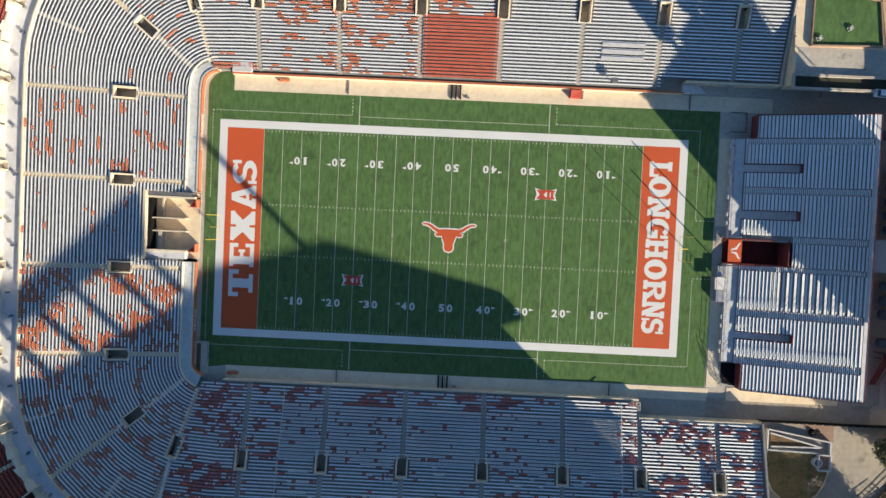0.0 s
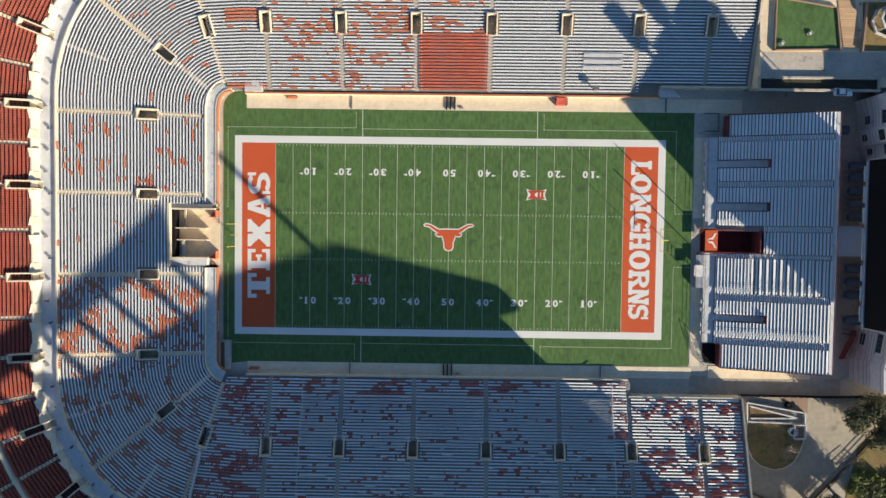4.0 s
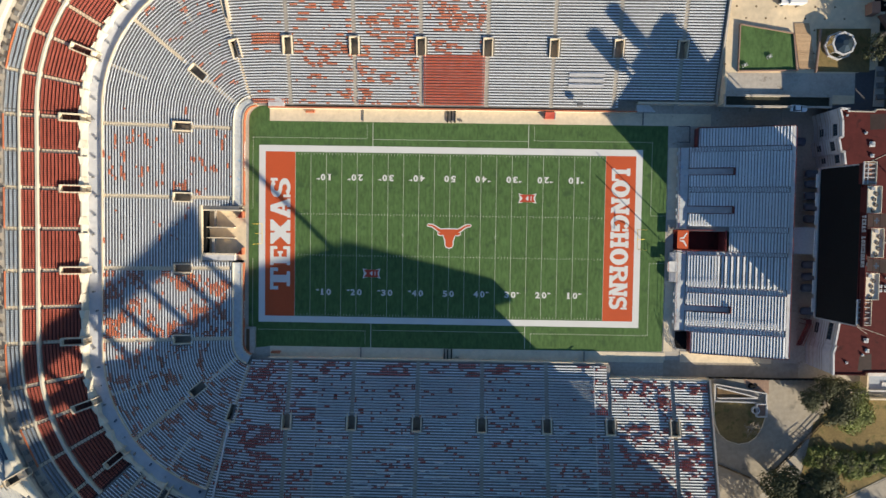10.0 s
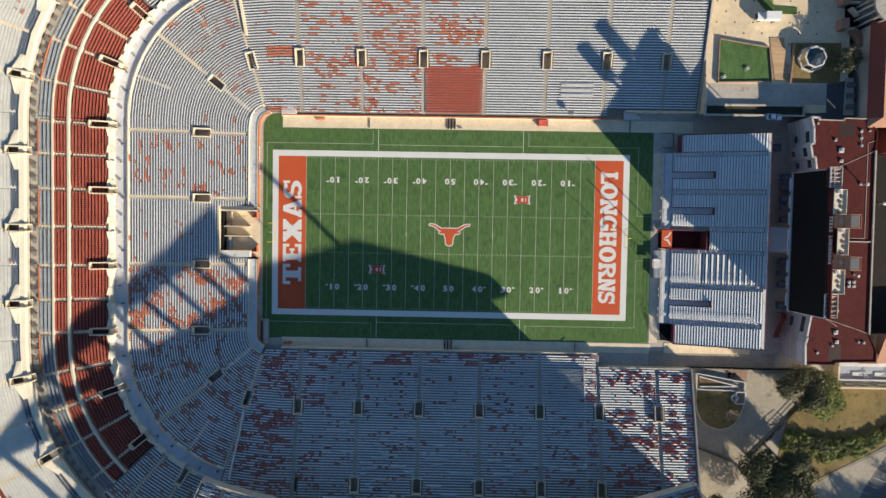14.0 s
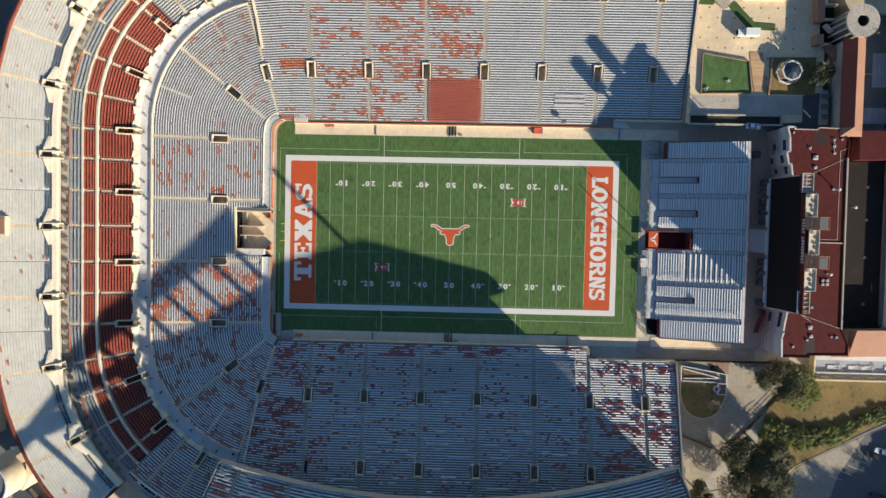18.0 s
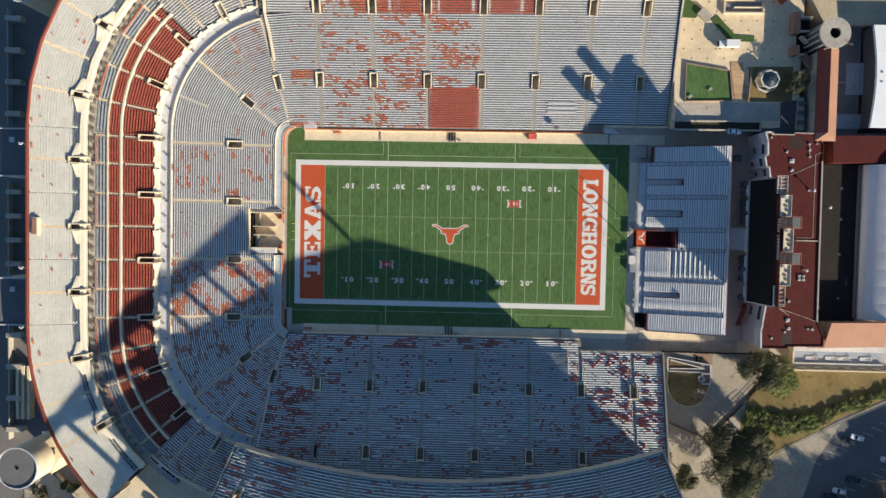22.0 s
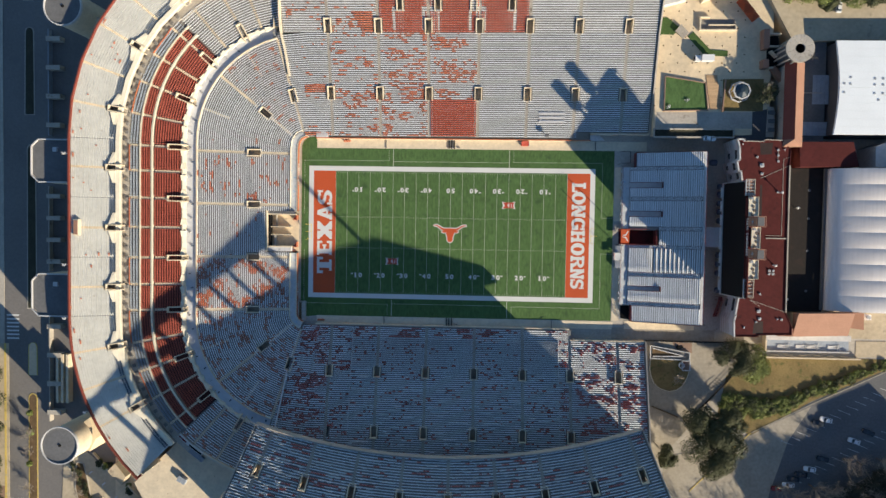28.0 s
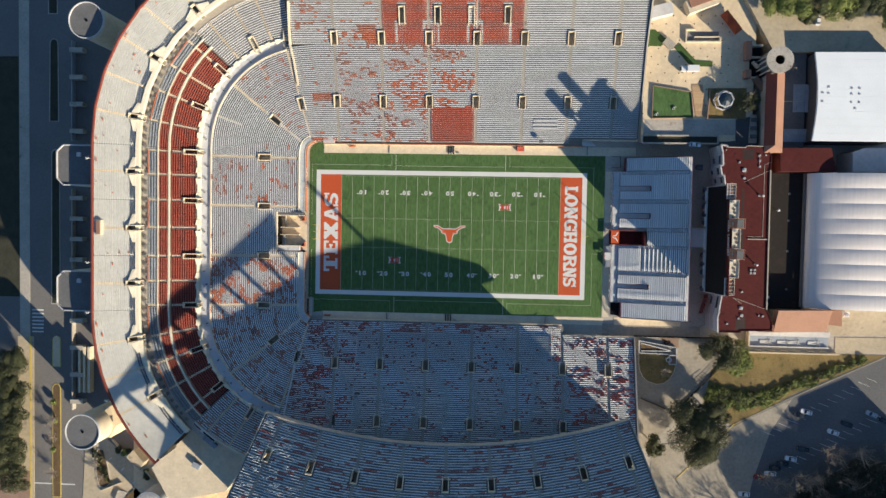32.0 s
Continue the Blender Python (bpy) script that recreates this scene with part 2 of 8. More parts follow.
XO, YO, XI, YI, GL = 56.5, 26.25, 54.6, 24.38, 45.72
flat("border", [rect(-XO, XO, YI, YO), rect(-XO, XO, -YO, -YI), rect(-XO, -XI, -YI, YI), rect(XI, XO, -YI, YI)], WHITE, 0.006, "wide white painted border")
for sx in (-1, 1):
    flat("end_zone", [rect(*sorted((sx * GL, sx * XI)), -YI, YI)], ORANGE, 0.004, "burnt orange painted end zone")
for i in range(-10, 11):
    x = i * 4.572
    flat("yard_line", [rect(x - 0.05, x + 0.05, -YI, YI)], LINE, 0.008)
ticks = []
for i in range(-49, 50):
    if i % 5:
        x = i * 0.9144
        for y in (-23.9, -6.1, 6.1, 23.9):
            ticks.append(rect(x - 0.055, x + 0.055, y - 0.27, y + 0.27))
for i in range(-9, 10):
    for y in (-6.1, 6.1):
        ticks.append(rect(i * 4.572 - 0.27, i * 4.572 + 0.27, y - 0.055, y + 0.055))
for x in (-13.716, 13.716):
    for y in (-0.25, 0.05, 0.35):
        ticks.append(rect(x - 0.3, x + 0.3, y - 0.05, y + 0.05))
tagged(flat("hash_marks", ticks, LINE, 0.008), kind="stuff")
dash = []


def dashes(x0, y0, x1, y1):
    n = int(math.hypot(x1 - x0, y1 - y0) / 0.8)
    for i in range(n):
        t = (i + 0.25) / n
        x, y = x0 + (x1 - x0) * t, y0 + (y1 - y0) * t
        hx, hy = (0.2, 0.09) if abs(x1 - x0) > abs(y1 - y0) else (0.09, 0.2)
        dash.append(rect(x - hx, x + hx, y - hy, y + hy))


for s in (-1, 1):
    dashes(-58.3, 28.5 * s, -24.6, 28.5 * s)
    dashes(24.6, 28.5 * s, 59.2, 28.5 * s)
    dashes(-24.6, 28.5 * s, -24.6, 33 * s)
    dashes(24.6, 28.5 * s, 24.6, 33 * s)
    dashes(59.2, 28.5 * s, 59.2, 7 * s)
    dashes(-58.3, 28.5 * s, -58.3, 7 * s)
    dashes(59.2, 7 * s, 64, 7 * s)
tagged(flat("dashed_line", dash, LINE, 0.005), kind="stuff")
for s in (-1, 1):
    for x in (-22.9, 22.9):
        flat("bench_area_line", [rect(x - 0.1, x + 0.1, *sorted((s * YO, s * 33.2)))], LINE, 0.005)
    flat("bench_area_line", [rect(-22.9, 22.9, *sorted((s * 28.22, s * 28.32)))], LINE, 0.007)


def lettering(text, x, y, turn, size, material, name="lettering", bold=0.0, wide=1.0, label="", z=0.012, high=None):
    cu = bpy.data.curves.new(name, "FONT")
    cu.body, cu.size, cu.align_x, cu.align_y = text, 1.0, "CENTER", "CENTER"
    cu.extrude, cu.offset, cu.resolution_u = 0.002, bold, 4
    tmp = bpy.data.objects.new(name, cu)
    scene.collection.objects.link(tmp)
    me = bpy.data.meshes.new_from_object(tmp.evaluated_get(bpy.context.evaluated_depsgraph_get()))
    scene.collection.objects.unlink(tmp)
    bpy.data.objects.remove(tmp)
    me.materials.clear()
    me.materials.append(material)
    co = np.array([v.co for v in me.vertices])
    mid, ext = (co.max(0) + co.min(0)) / 2, co.max(0) - co.min(0)
    sx = wide / ext[0]
    sy = (high or size) / ext[1]
    me.transform(Matrix.Translation((x, y, z)) @ Matrix.Rotation(radians(turn), 4, "Z") @ Matrix.Diagonal((sx, sy, 1, 1)) @ Matrix.Translation((-mid[0], -mid[1], 0)))
    ob = new(name, me)
    if label:
        ob["label"] = label
    return hang(field, ob)[0]


def bowed(cx, cy, rx, ry, tx, ty, a0, a1, n=14):
    """A stroke along part of an ellipse, as quads."""
    out = []
    for i in range(n):
        q = []
        for a, k in ((a0 + (a1 - a0) * i / n, 0), (a0 + (a1 - a0) * (i + 1) / n, 0), (a0 + (a1 - a0) * (i + 1) / n, 1), (a0 + (a1 - a0) * i / n, 1)):
            a = radians(a)
            q.append((cx + (rx - k * tx) * math.cos(a), cy + (ry - k * ty) * math.sin(a)))
        out.append(q)
    return out


def glyph(c, W, H):
    """Strokes of a slab-serif block letter of width W and height H, each a list of polygons."""
    st, h = 0.3 * W if c in "NG" else 0.34 * W, 1.0
    box = lambda x0, x1, y0, y1: [[(x0, y0), (x1, y0), (x1, y1), (x0, y1)]]
    if c == "T":
        return [box(0, W, H - h, H), box(0, 0.16 * W, H - 2.4 * h, H - h), box(0.84 * W, W, H - 2.4 * h, H - h), box(W / 2 - st / 2, W / 2 + st / 2, h, H - h), box(W / 2 - st, W / 2 + st, 0, h)]
    if c == "E":
        return [box(0, W, H - h, H), box(0, W, 0, h), box(0.1 * W, 0.1 * W + st, h, H - h), box(0.84 * W, W, H - 2.1 * h, H - h), box(0.84 * W, W, h, 2.1 * h), box(0.1 * W + st, 0.62 * W, H / 2 - h * 0.4, H / 2 + h * 0.4), box(0.62 * W, 0.74 * W, H / 2 - h * 0.8, H / 2 + h * 0.8)]
    if c == "L":
        return [box(0, 0.6 * W, H - h, H), box(0.1 * W, 0.1 * W + st, h, H - h), box(0, W, 0, h), box(0.82 * W, W, h, 2.2 * h)]
    if c == "X":
        d = 0.42 * W
        return [[[(0.02 * W, h), (0.02 * W + d, h), (0.98 * W, H - h), (0.98 * W - d, H - h)]], [[(0.98 * W - d, h), (0.98 * W, h), (0.02 * W + d, H - h), (0.02 * W, H - h)]],
                box(-0.02 * W, 0.46 * W, 0, h), box(0.54 * W, 1.02 * W, 0, h), box(-0.02 * W, 0.46 * W, H - h, H), box(0.54 * W, 1.02 * W, H - h, H)]
    if c == "A":
        d = 0.3 * W
        return [[[(0.04 * W, h), (0.04 * W + d, h), (0.5 * W + d * 0.3, H), (0.34 * W, H)]], [[(0.96 * W - d, h), (0.96 * W, h), (0.66 * W, H), (0.5 * W - d * 0.3, H)]],
                box(0.28 * W, 0.72 * W, 1.7 * h, 2.4 * h), box(-0.02 * W, 0.44 * W, 0, h), box(0.56 * W, 1.02 * W, 0, h)]
    if c == "O":
        return [bowed(W / 2, H / 2, W / 2, H / 2, st, h, 0, 360, 28)]
    if c == "G":
        return [bowed(W / 2, H / 2, W / 2, H / 2, st, h, 42, 360, 26), box(0.56 * W, W, H * 0.36, H * 0.36 + 0.8), box(W - 0.3 * W, W, 0.05 * H, H * 0.36), box(0.84 * W, W, 0.64 * H, 0.98 * H)]
    if c == "N":
        t = 0.24 * W
        return [box(0.06 * W, 0.06 * W + t, h, H - h), box(0.94 * W - t, 0.94 * W, h, H - h), [[(0.0, H), (0.36 * W, H), (0.94 * W, 0), (0.62 * W, 0)]], box(-0.02 * W, 0.38 * W, 0, h), box(0.6 * W, 1.02 * W, H - h, H)]
    if c == "H":
        t = 0.27 * W
        return [box(0.08 * W, 0.08 * W + t, h, H - h), box(0.92 * W - t, 0.92 * W, h, H - h), box(0.08 * W + t, 0.92 * W - t, H / 2 - 0.45, H / 2 + 0.45)] + [box(a * W, (a + 0.45) * W, b, b + h) for a in (0.0, 0.55) for b in (0, H - h)]
    if c == "R":
        t = 0.27 * W
        return [box(0.08 * W, 0.08 * W + t, h, H - h), box(0, 0.45 * W, 0, h), box(0, 0.5 * W, H - h, H), bowed(0.5 * W, 0.73 * H, 0.46 * W, 0.27 * H, t, 0.85, -90, 90), box(0.35 * W, 0.5 * W, 0.46 * H, 0.46 * H + 0.85),
                [[(0.44 * W, 0.46 * H), (0.72 * W, 0.46 * H), (0.96 * W, h), (0.66 * W, h)]], box(0.6 * W, 1.04 * W, 0, h)]
    ry = (H + h) / 4
    return [bowed(W / 2, H - ry, W / 2, ry, 0.32 * W, h, 25, 270), bowed(W / 2, ry, W / 2, ry, 0.32 * W, h, 90, -155), box(0.86 * W, W, 0.64 * H, H), box(0, 0.14 * W, 0, 0.36 * H)]


def word(text, places, low, turn, high):
    """Block letters painted along an end line: places holds each letter's two ends, low the side of their feet."""
    for c, (y0, y1) in zip(text, places):
        d = 1 if turn > 0 else -1
        g = Geo()
        for k, stroke in enumerate(glyph(c, abs(y1 - y0), high)):
            for poly in stroke:
                g.prism([(low - d * v, y0 + d * u) for u, v in poly], -0.02, 0.012 + 0.001 * k)
        hang(field, g.ob("painted_letter", WHITE, label="white painted slab-serif letter " + c))


word("TEXAS", [(-16.55, -10.0), (-9.25, -3.6), (-2.8, 4.1), (5.0, 10.4), (10.9, 16.55)], -47.15, 90, 5.95)
word("LONGHORNS", [(20.8, 17.1), (17.3, 12.3), (12.2, 7.3), (7.1, 2.3), (2.1, -2.55), (-2.75, -7.65), (-7.85, -12.65), (-12.85, -16.9), (-17.05, -20.8)], 47.55, -90, 5.4)
for i in range(-4, 5):
    num = 50 - 10 * abs(i)
    for s, turn in ((-1, 0), (1, 180)):
        a, b = str(num)
        for k, ch in ((-1, a), (1, b)):
            k2 = k if turn == 0 else -k
            cx = i * 9.144 + k2 * 0.98
            lettering(ch, cx, s * 17.0, turn, 1.85, WHITE, "yard_number", 0.035, 0.6 if ch == "1" else 1.35)
            if ch == "1":
                flat("number_foot", [rect(cx - 0.5, cx + 0.5, *sorted((s * 17.0 + s * 0.7, s * 17.0 + s * 0.92)))], WHITE, 0.0165)
        if num != 50:
            d = -1 if i < 0 else 1
            x, yy = i * 9.144 + d * 2.0, s * 16.45
            flat("number_arrow", [[(x, yy + 0.3), (x, yy - 0.3), (x + d * 1.05, yy)]], WHITE, 0.009)

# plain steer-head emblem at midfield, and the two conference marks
half = [(0, 0), (1.7, 0), (2.4, -0.1), (3.3, 0.32), (4.2, 0.9), (5.1, 1.28), (6.1, 1.36), (6.45, 1.16), (6.2, 0.92), (5.3, 0.84), (4.5, 0.38), (3.5, -0.42), (2.6, -0.92),
        (3.3, -1.12), (3.2, -1.55), (2.5, -1.8), (1.75, -1.6), (1.4, -2.6), (1.05, -3.6), (1.1, -4.6), (0.75, -5.25), (0, -5.45)]
steer = [(x, y + 2.15) for x, y in half] + [(-x, y + 2.15) for x, y in half[-2:0:-1]]


def grown(poly, e):
    """The outline moved outwards by e along its corners' normals."""
    out = []
    for i, p in enumerate(poly):
        a, b, c = Vector(poly[i - 1]), Vector(p), Vector(poly[(i + 1) % len(poly)])
        n1, n2 = (b - a).normalized(), (c - b).normalized()
        n = Vector((-n1.y - n2.y, n1.x + n2.x))
        out.append(tuple(b + n.normalized() * e))
    return out


flat("emblem", [grown(steer, 0.3)], WHITE, 0.011, "white outlined burnt orange steer-head emblem")
flat("emblem", [steer], ORANGE, 0.015)
for cx, cy in ((-22.9, -11.3), (22.9, 11.6)):
    w, h = 2.65, 1.5
    shape = [(-w, h), (-w * 0.45, h * 0.74), (w * 0.45, h * 0.74), (w, h), (w * 0.84, 0), (w, -h), (w * 0.45, -h * 0.74), (-w * 0.45, -h * 0.74), (-w, -h), (-w * 0.84, 0)]
    flat("conference_mark", [[(cx + x, cy + y) for x, y in shape]], WHITE, 0.010, "white flared plaque with red bars")
    bars = [[(-2.1, 0.95), (-1.2, 0.82), (0.15, -0.82), (-0.75, -0.95)], [(-0.75, 0.95), (0.15, 0.82), (-1.2, -0.82), (-2.1, -0.95)], [(0.3, 0.82), (0.95, 0.85), (0.95, -0.85), (0.3, -0.82)], [(1.2, 0.85), (1.85, 0.95), (1.85, -0.95), (1.2, -0.85)],
            [(-2.25, 1.1), (2.25, 1.1), (2.0, 0.62), (-2.0, 0.62)], [(-2.25, -1.1), (2.25, -1.1), (2.0, -0.62), (-2.0, -0.62)]]
    for k, q in enumerate(bars):
        flat("conference_mark", [[(cx + a, cy + b) for a, b in q]], LOGO_RED, 0.014 + 0.001 * k)

# goal posts
for s in (-1, 1):
    gp = base("goal_post", s * 57.0, 0.1, 0, "yellow football goal post with two tall uprights on the end line", "goal post", "goal posts")
    a = Geo().tube((s * 57, 0.1, 0), (s * 57, 0.1, 2.4), 0.09).tube((s * 57, 0.1, 2.4), (s * 54.7, 0.1, 3.05), 0.08).ob("gooseneck", YELLOW)
    b = Geo().tube((s * 54.7, -2.75, 3.05), (s * 54.7, 2.95, 3.05), 0.07).ob("crossbar", YELLOW)
    hang(gp, a, b, *[Geo().tube((s * 54.7, y, 3.05), (s * 54.7, y, 12.2), 0.06).ob("upright", YELLOW) for y in (-2.75, 2.95)])


def wall_words(text, y0, y1, x, z, high):
    """White words on the end wall's banner, read from the field."""
    ob = lettering(text, 0, 0, 0, 1.0, WHITE, "banner_word", 0.03, abs(y1 - y0), "white banner lettering", 0.0, high)
    ob.data.transform(Matrix(((0, 0, 1, x), (1, 0, 0, (y0 + y1) / 2), (0, 1, 0, z), (0, 0, 0, 1))))


wall_words("LONGHORNS", 18.5, 27.0, -60.38, 1.35, 1.2)
wall_words("TEXAS", -25.5, -20.0, -60.38, 1.35, 1.2)

# ---- stands ----
CN, CW = (-57.0, 33.0), (-57.0, -32.5)
SE_, SN_ = 0.30, 0.22


def sx(x):
    return (x, 33.0, 0.0, 1.0, SE_)


def sw(x):
    return (x, -32.5, 0.0, -1.0, SE_)


def sn(y):
    return (-57.0, y, -1.0, 0.0, SN_)


def corner(deg):
    """A radial station of the bowl's rounded ends; 180 is along the end line, 104 (or 256) meets the long side."""
    c = CN if deg <= 180 else CW
    off = abs(deg - 180) / 76.0
    return (*c, math.cos(radians(deg)), math.sin(radians(deg)), SN_ + (SE_ - SN_) * off)


def pos_of(s, R):
    """How far round the bowl a station lies at radius R, from the first end of the straight."""
    if abs(s[3]) < 0.001:
        return 33.0 - s[1]
    a = math.degrees(math.atan2(s[3], s[2])) % 360
    return radians(a - 180) * R + (65.5 if a > 180 else 0.0)


def at_pos(u, R):
    return corner(180 + math.degrees(u / R)) if u < 0 else sn(33.0 - u) if u <= 65.5 else corner(180 + math.degrees((u - 65.5) / R))


def along(s, d, R):
    """The station d metres further round the bowl from s, counted at radius R."""
    return at_pos(pos_of(s, R) + d, R)


def between(a, b, R, strip=0.0):
    """Stations from a to b, at most 6 m apart, with a narrow strip at either end."""
    ua, ub = pos_of(a, R), pos_of(b, R)
    n = max(1, int((ub - ua - 2 * strip) / 6))
    us = [ua + strip + (ub - ua - 2 * strip) * i / n for i in range(n + 1)]
    us += [u for u in (0.0, 65.5) if ua + strip + 0.5 < u < ub - strip - 0.5]
    us = sorted(us)
    if strip:
        us = [ua] + us + [ub]
    return [at_pos(u, R) for u in us]


def wud(deg):
    """A radial station of the curved upper deck over the long side."""
    return (-2.0, 137.0, math.sin(radians(deg)), -math.cos(radians(deg)), 0.63)


def flat_z(z0, r0, slope=None):
    return lambda R, s: z0 + (slope if slope is not None else s[4]) * (R - r0)


LOW = flat_z(1.9, 4.8)


def at_station(s, R):
    return s[0] + s[2] * R, s[1] + s[3] * R


def tier(stations, radii, zf, skip=None, benches=ALU, inset=0.55, label="", bench_label="", deck=TREAD, share=False, chairs=None, first=0, seat_h=0.38):
    """One block of stepped seating between two aisles: a stepped concrete deck with a bench (or chairs) on every row."""
    n = len(stations)
    v, f = [], []
    for s in stations:
        for k in range(len(radii) - 1):
            z = zf(radii[k], s)
            v += [(*at_station(s, radii[k]), z), (*at_station(s, radii[k + 1]), z)]
        v.append((*at_station(s, radii[-1]), zf(radii[-1], s)))
    m = 2 * (len(radii) - 1) + 1
    for i in range(n - 1):
        for j in range(m - 1):
            k = j // 2
            if skip and skip(i, radii[k], n - 1):
                continue
            f.append((i * m + j, i * m + j + 1, (i + 1) * m + j + 1, (i + 1) * m + j))
    a = Vector(v[m]) - Vector(v[0])
    b = Vector(v[1]) - Vector(v[0])
    if a.cross(b).z > 0:
        f = [q[::-1] for q in f]
    # end faces down to the ground close the block
    block = tagged(mesh_ob("seating_block", v, f, deck), label, "seating", "seating blocks of the stadium")
    rows = []
    shared = {}
    for k in range(first, len(radii) - 1):
        run = []
        for i in range(n - 1):
            if skip and skip(i, radii[k], n - 1):
                if run:
                    rows.append((k, run))
                run = []
            else:
                run.append(i)
        if run:
            rows.append((k, run))
    spans = []
    for k, run in rows:
        R = radii[k]
        path = []
        for i in range(run[0], run[-1] + 2):
            s = stations[i]
            x, y = at_station(s, R)
            path.append([x, y, s[2], s[3], zf(R, s)])
        for e, nx in ((0, 1), (-1, -2)):
            d = Vector((path[nx][0] - path[e][0], path[nx][1] - path[e][1]))
            if d.length > 2 * inset:
                d = d.normalized() * inset
                path[e][0] += d.x
                path[e][1] += d.y
        spans.append(path)
        if chairs is None:
            key = (run[0], run[-1])
            if share and key in shared:
                R0, z0, me = shared[key]
                ob = new("bench", me)
                ob.parent = block
                ob.location = (stations[0][2] * (R - R0), stations[0][3] * (R - R0), path[0][4] - z0)
            else:
                ob = Geo().sweep(path, [(0.36, seat_h), (0.66, seat_h), (0.66, seat_h + 0.06), (0.36, seat_h + 0.06)]).ob("bench", benches, block)
                shared[key] = (R, path[0][4], ob.data)
    return block, spans


SEAT_BOX = np.array([(-0.2, -0.16, 0.0), (0.2, -0.16, 0.0), (0.2, 0.17, 0.0), (-0.2, 0.17, 0.0), (-0.2, -0.16, 0.07), (0.2, -0.16, 0.07), (0.2, 0.17, 0.07), (-0.2, 0.17, 0.07),
                     (-0.2, 0.15, 0.07), (0.2, 0.15, 0.07), (0.2, 0.22, 0.07), (-0.2, 0.22, 0.07), (-0.19, 0.2, 0.36), (0.19, 0.2, 0.36), (0.19, 0.26, 0.36), (-0.19, 0.26, 0.36)])
SEAT_FACES = [(4, 5, 6, 7), (0, 1, 5, 4), (1, 2, 6, 5), (2, 3, 7, 6), (3, 0, 4, 7), (12, 13, 14, 15), (8, 9, 13, 12), (9, 10, 14, 13), (10, 11, 15, 14), (11, 8, 12, 15)]
# a tip-up chair with its seat folded against a tall back
CHAIR_BOX = np.array([(x, y, z) for z in (-0.02, 0.34) for x, y in ((-0.21, -0.04), (0.21, -0.04), (0.21, 0.1), (-0.21, 0.1))]
                     + [(x, y, 0.02) for x, y in ((-0.22, 0.08), (0.22, 0.08), (0.22, 0.16), (-0.22, 0.16))] + [(x, y, 0.62) for x, y in ((-0.2, 0.2), (0.2, 0.2), (0.2, 0.26), (-0.2, 0.26))])
rng = random.Random(7)
taken = set()


def seats_on(spans, material, chance, label, out=0.5, up=0.44, pitch=0.52, name="stadium_seats", keep=None, runs=(1, 2, 2, 3, 3, 4, 5, 7, 10)):
    """Clip-on seats along benches. chance(x, y): how likely a run starts; 1 fills every row."""
    V, F = [], []
    for path in spans:
        left = 0
        for p, q in zip(path, path[1:]):
            d = Vector((q[0] - p[0], q[1] - p[1]))
            n = int(d.length / pitch)
            if not n:
                continue
            u = d.normalized()
            for i in range(n):
                t = (i + 0.5) / n
                x, y = p[0] + d.x * t, p[1] + d.y * t
                if left <= 0:
                    c = chance(x, y)
                    if rng.random() < c:
                        left = rng.choice(runs) if c < 1 else 9999
                    else:
                        continue
                left -= 1
                ox, oy = p[2], p[3]
                cell = (round(x * 2.2), round(y * 2.2), round(p[4] * 2))
                if keep and not keep(x, y) or cell in taken:
                    continue
                taken.add(cell)
                cx, cy, z = x + ox * out, y + oy * out, p[4] + (q[4] - p[4]) * t + up
                base_i = len(V) * 16
                B = CHAIR_BOX if name == "stadium_chairs" else SEAT_BOX
                V.append(np.stack([cx + B[:, 0] * u.x + B[:, 1] * ox, cy + B[:, 0] * u.y + B[:, 1] * oy, z + B[:, 2]], 1))
                F.append(base_i)
    if not V:
        return
    verts = np.concatenate(V)
    faces = [tuple(b + i for i in fc) for b in F for fc in SEAT_FACES]
    return tagged(mesh_ob(name, verts.tolist(), faces, material), label, "seats", kind="stuff")


def aisle(s, radii, zf, wide=1.1, skip=None, material=CONC):
    """Steps of an aisle, two to a row."""
    g = Geo()
    tx, ty = -s[3], s[2]
    for k in range(len(radii) - 1):
        if skip and skip(radii[k]):
            continue
        z, rise = zf(radii[k], s), zf(radii[k + 1], s) - zf(radii[k], s)
        for r0, r1, h in ((radii[k], radii[k + 1], 0.02), ((radii[k] + radii[k + 1]) / 2, radii[k + 1] - 0.01, rise / 2)):
            q = [(at_station(s, r)[0] + tx * w, at_station(s, r)[1] + ty * w) for r, w in ((r0, -wide / 2), (r1, -wide / 2), (r1, wide / 2), (r0, wide / 2))]
            g.prism(q, z - 0.05, z + h)
    return g.ob("aisle_steps", material, label="worn pale concrete aisle stairs between benches", category="stairs", group="aisle stairs", kind="structure")


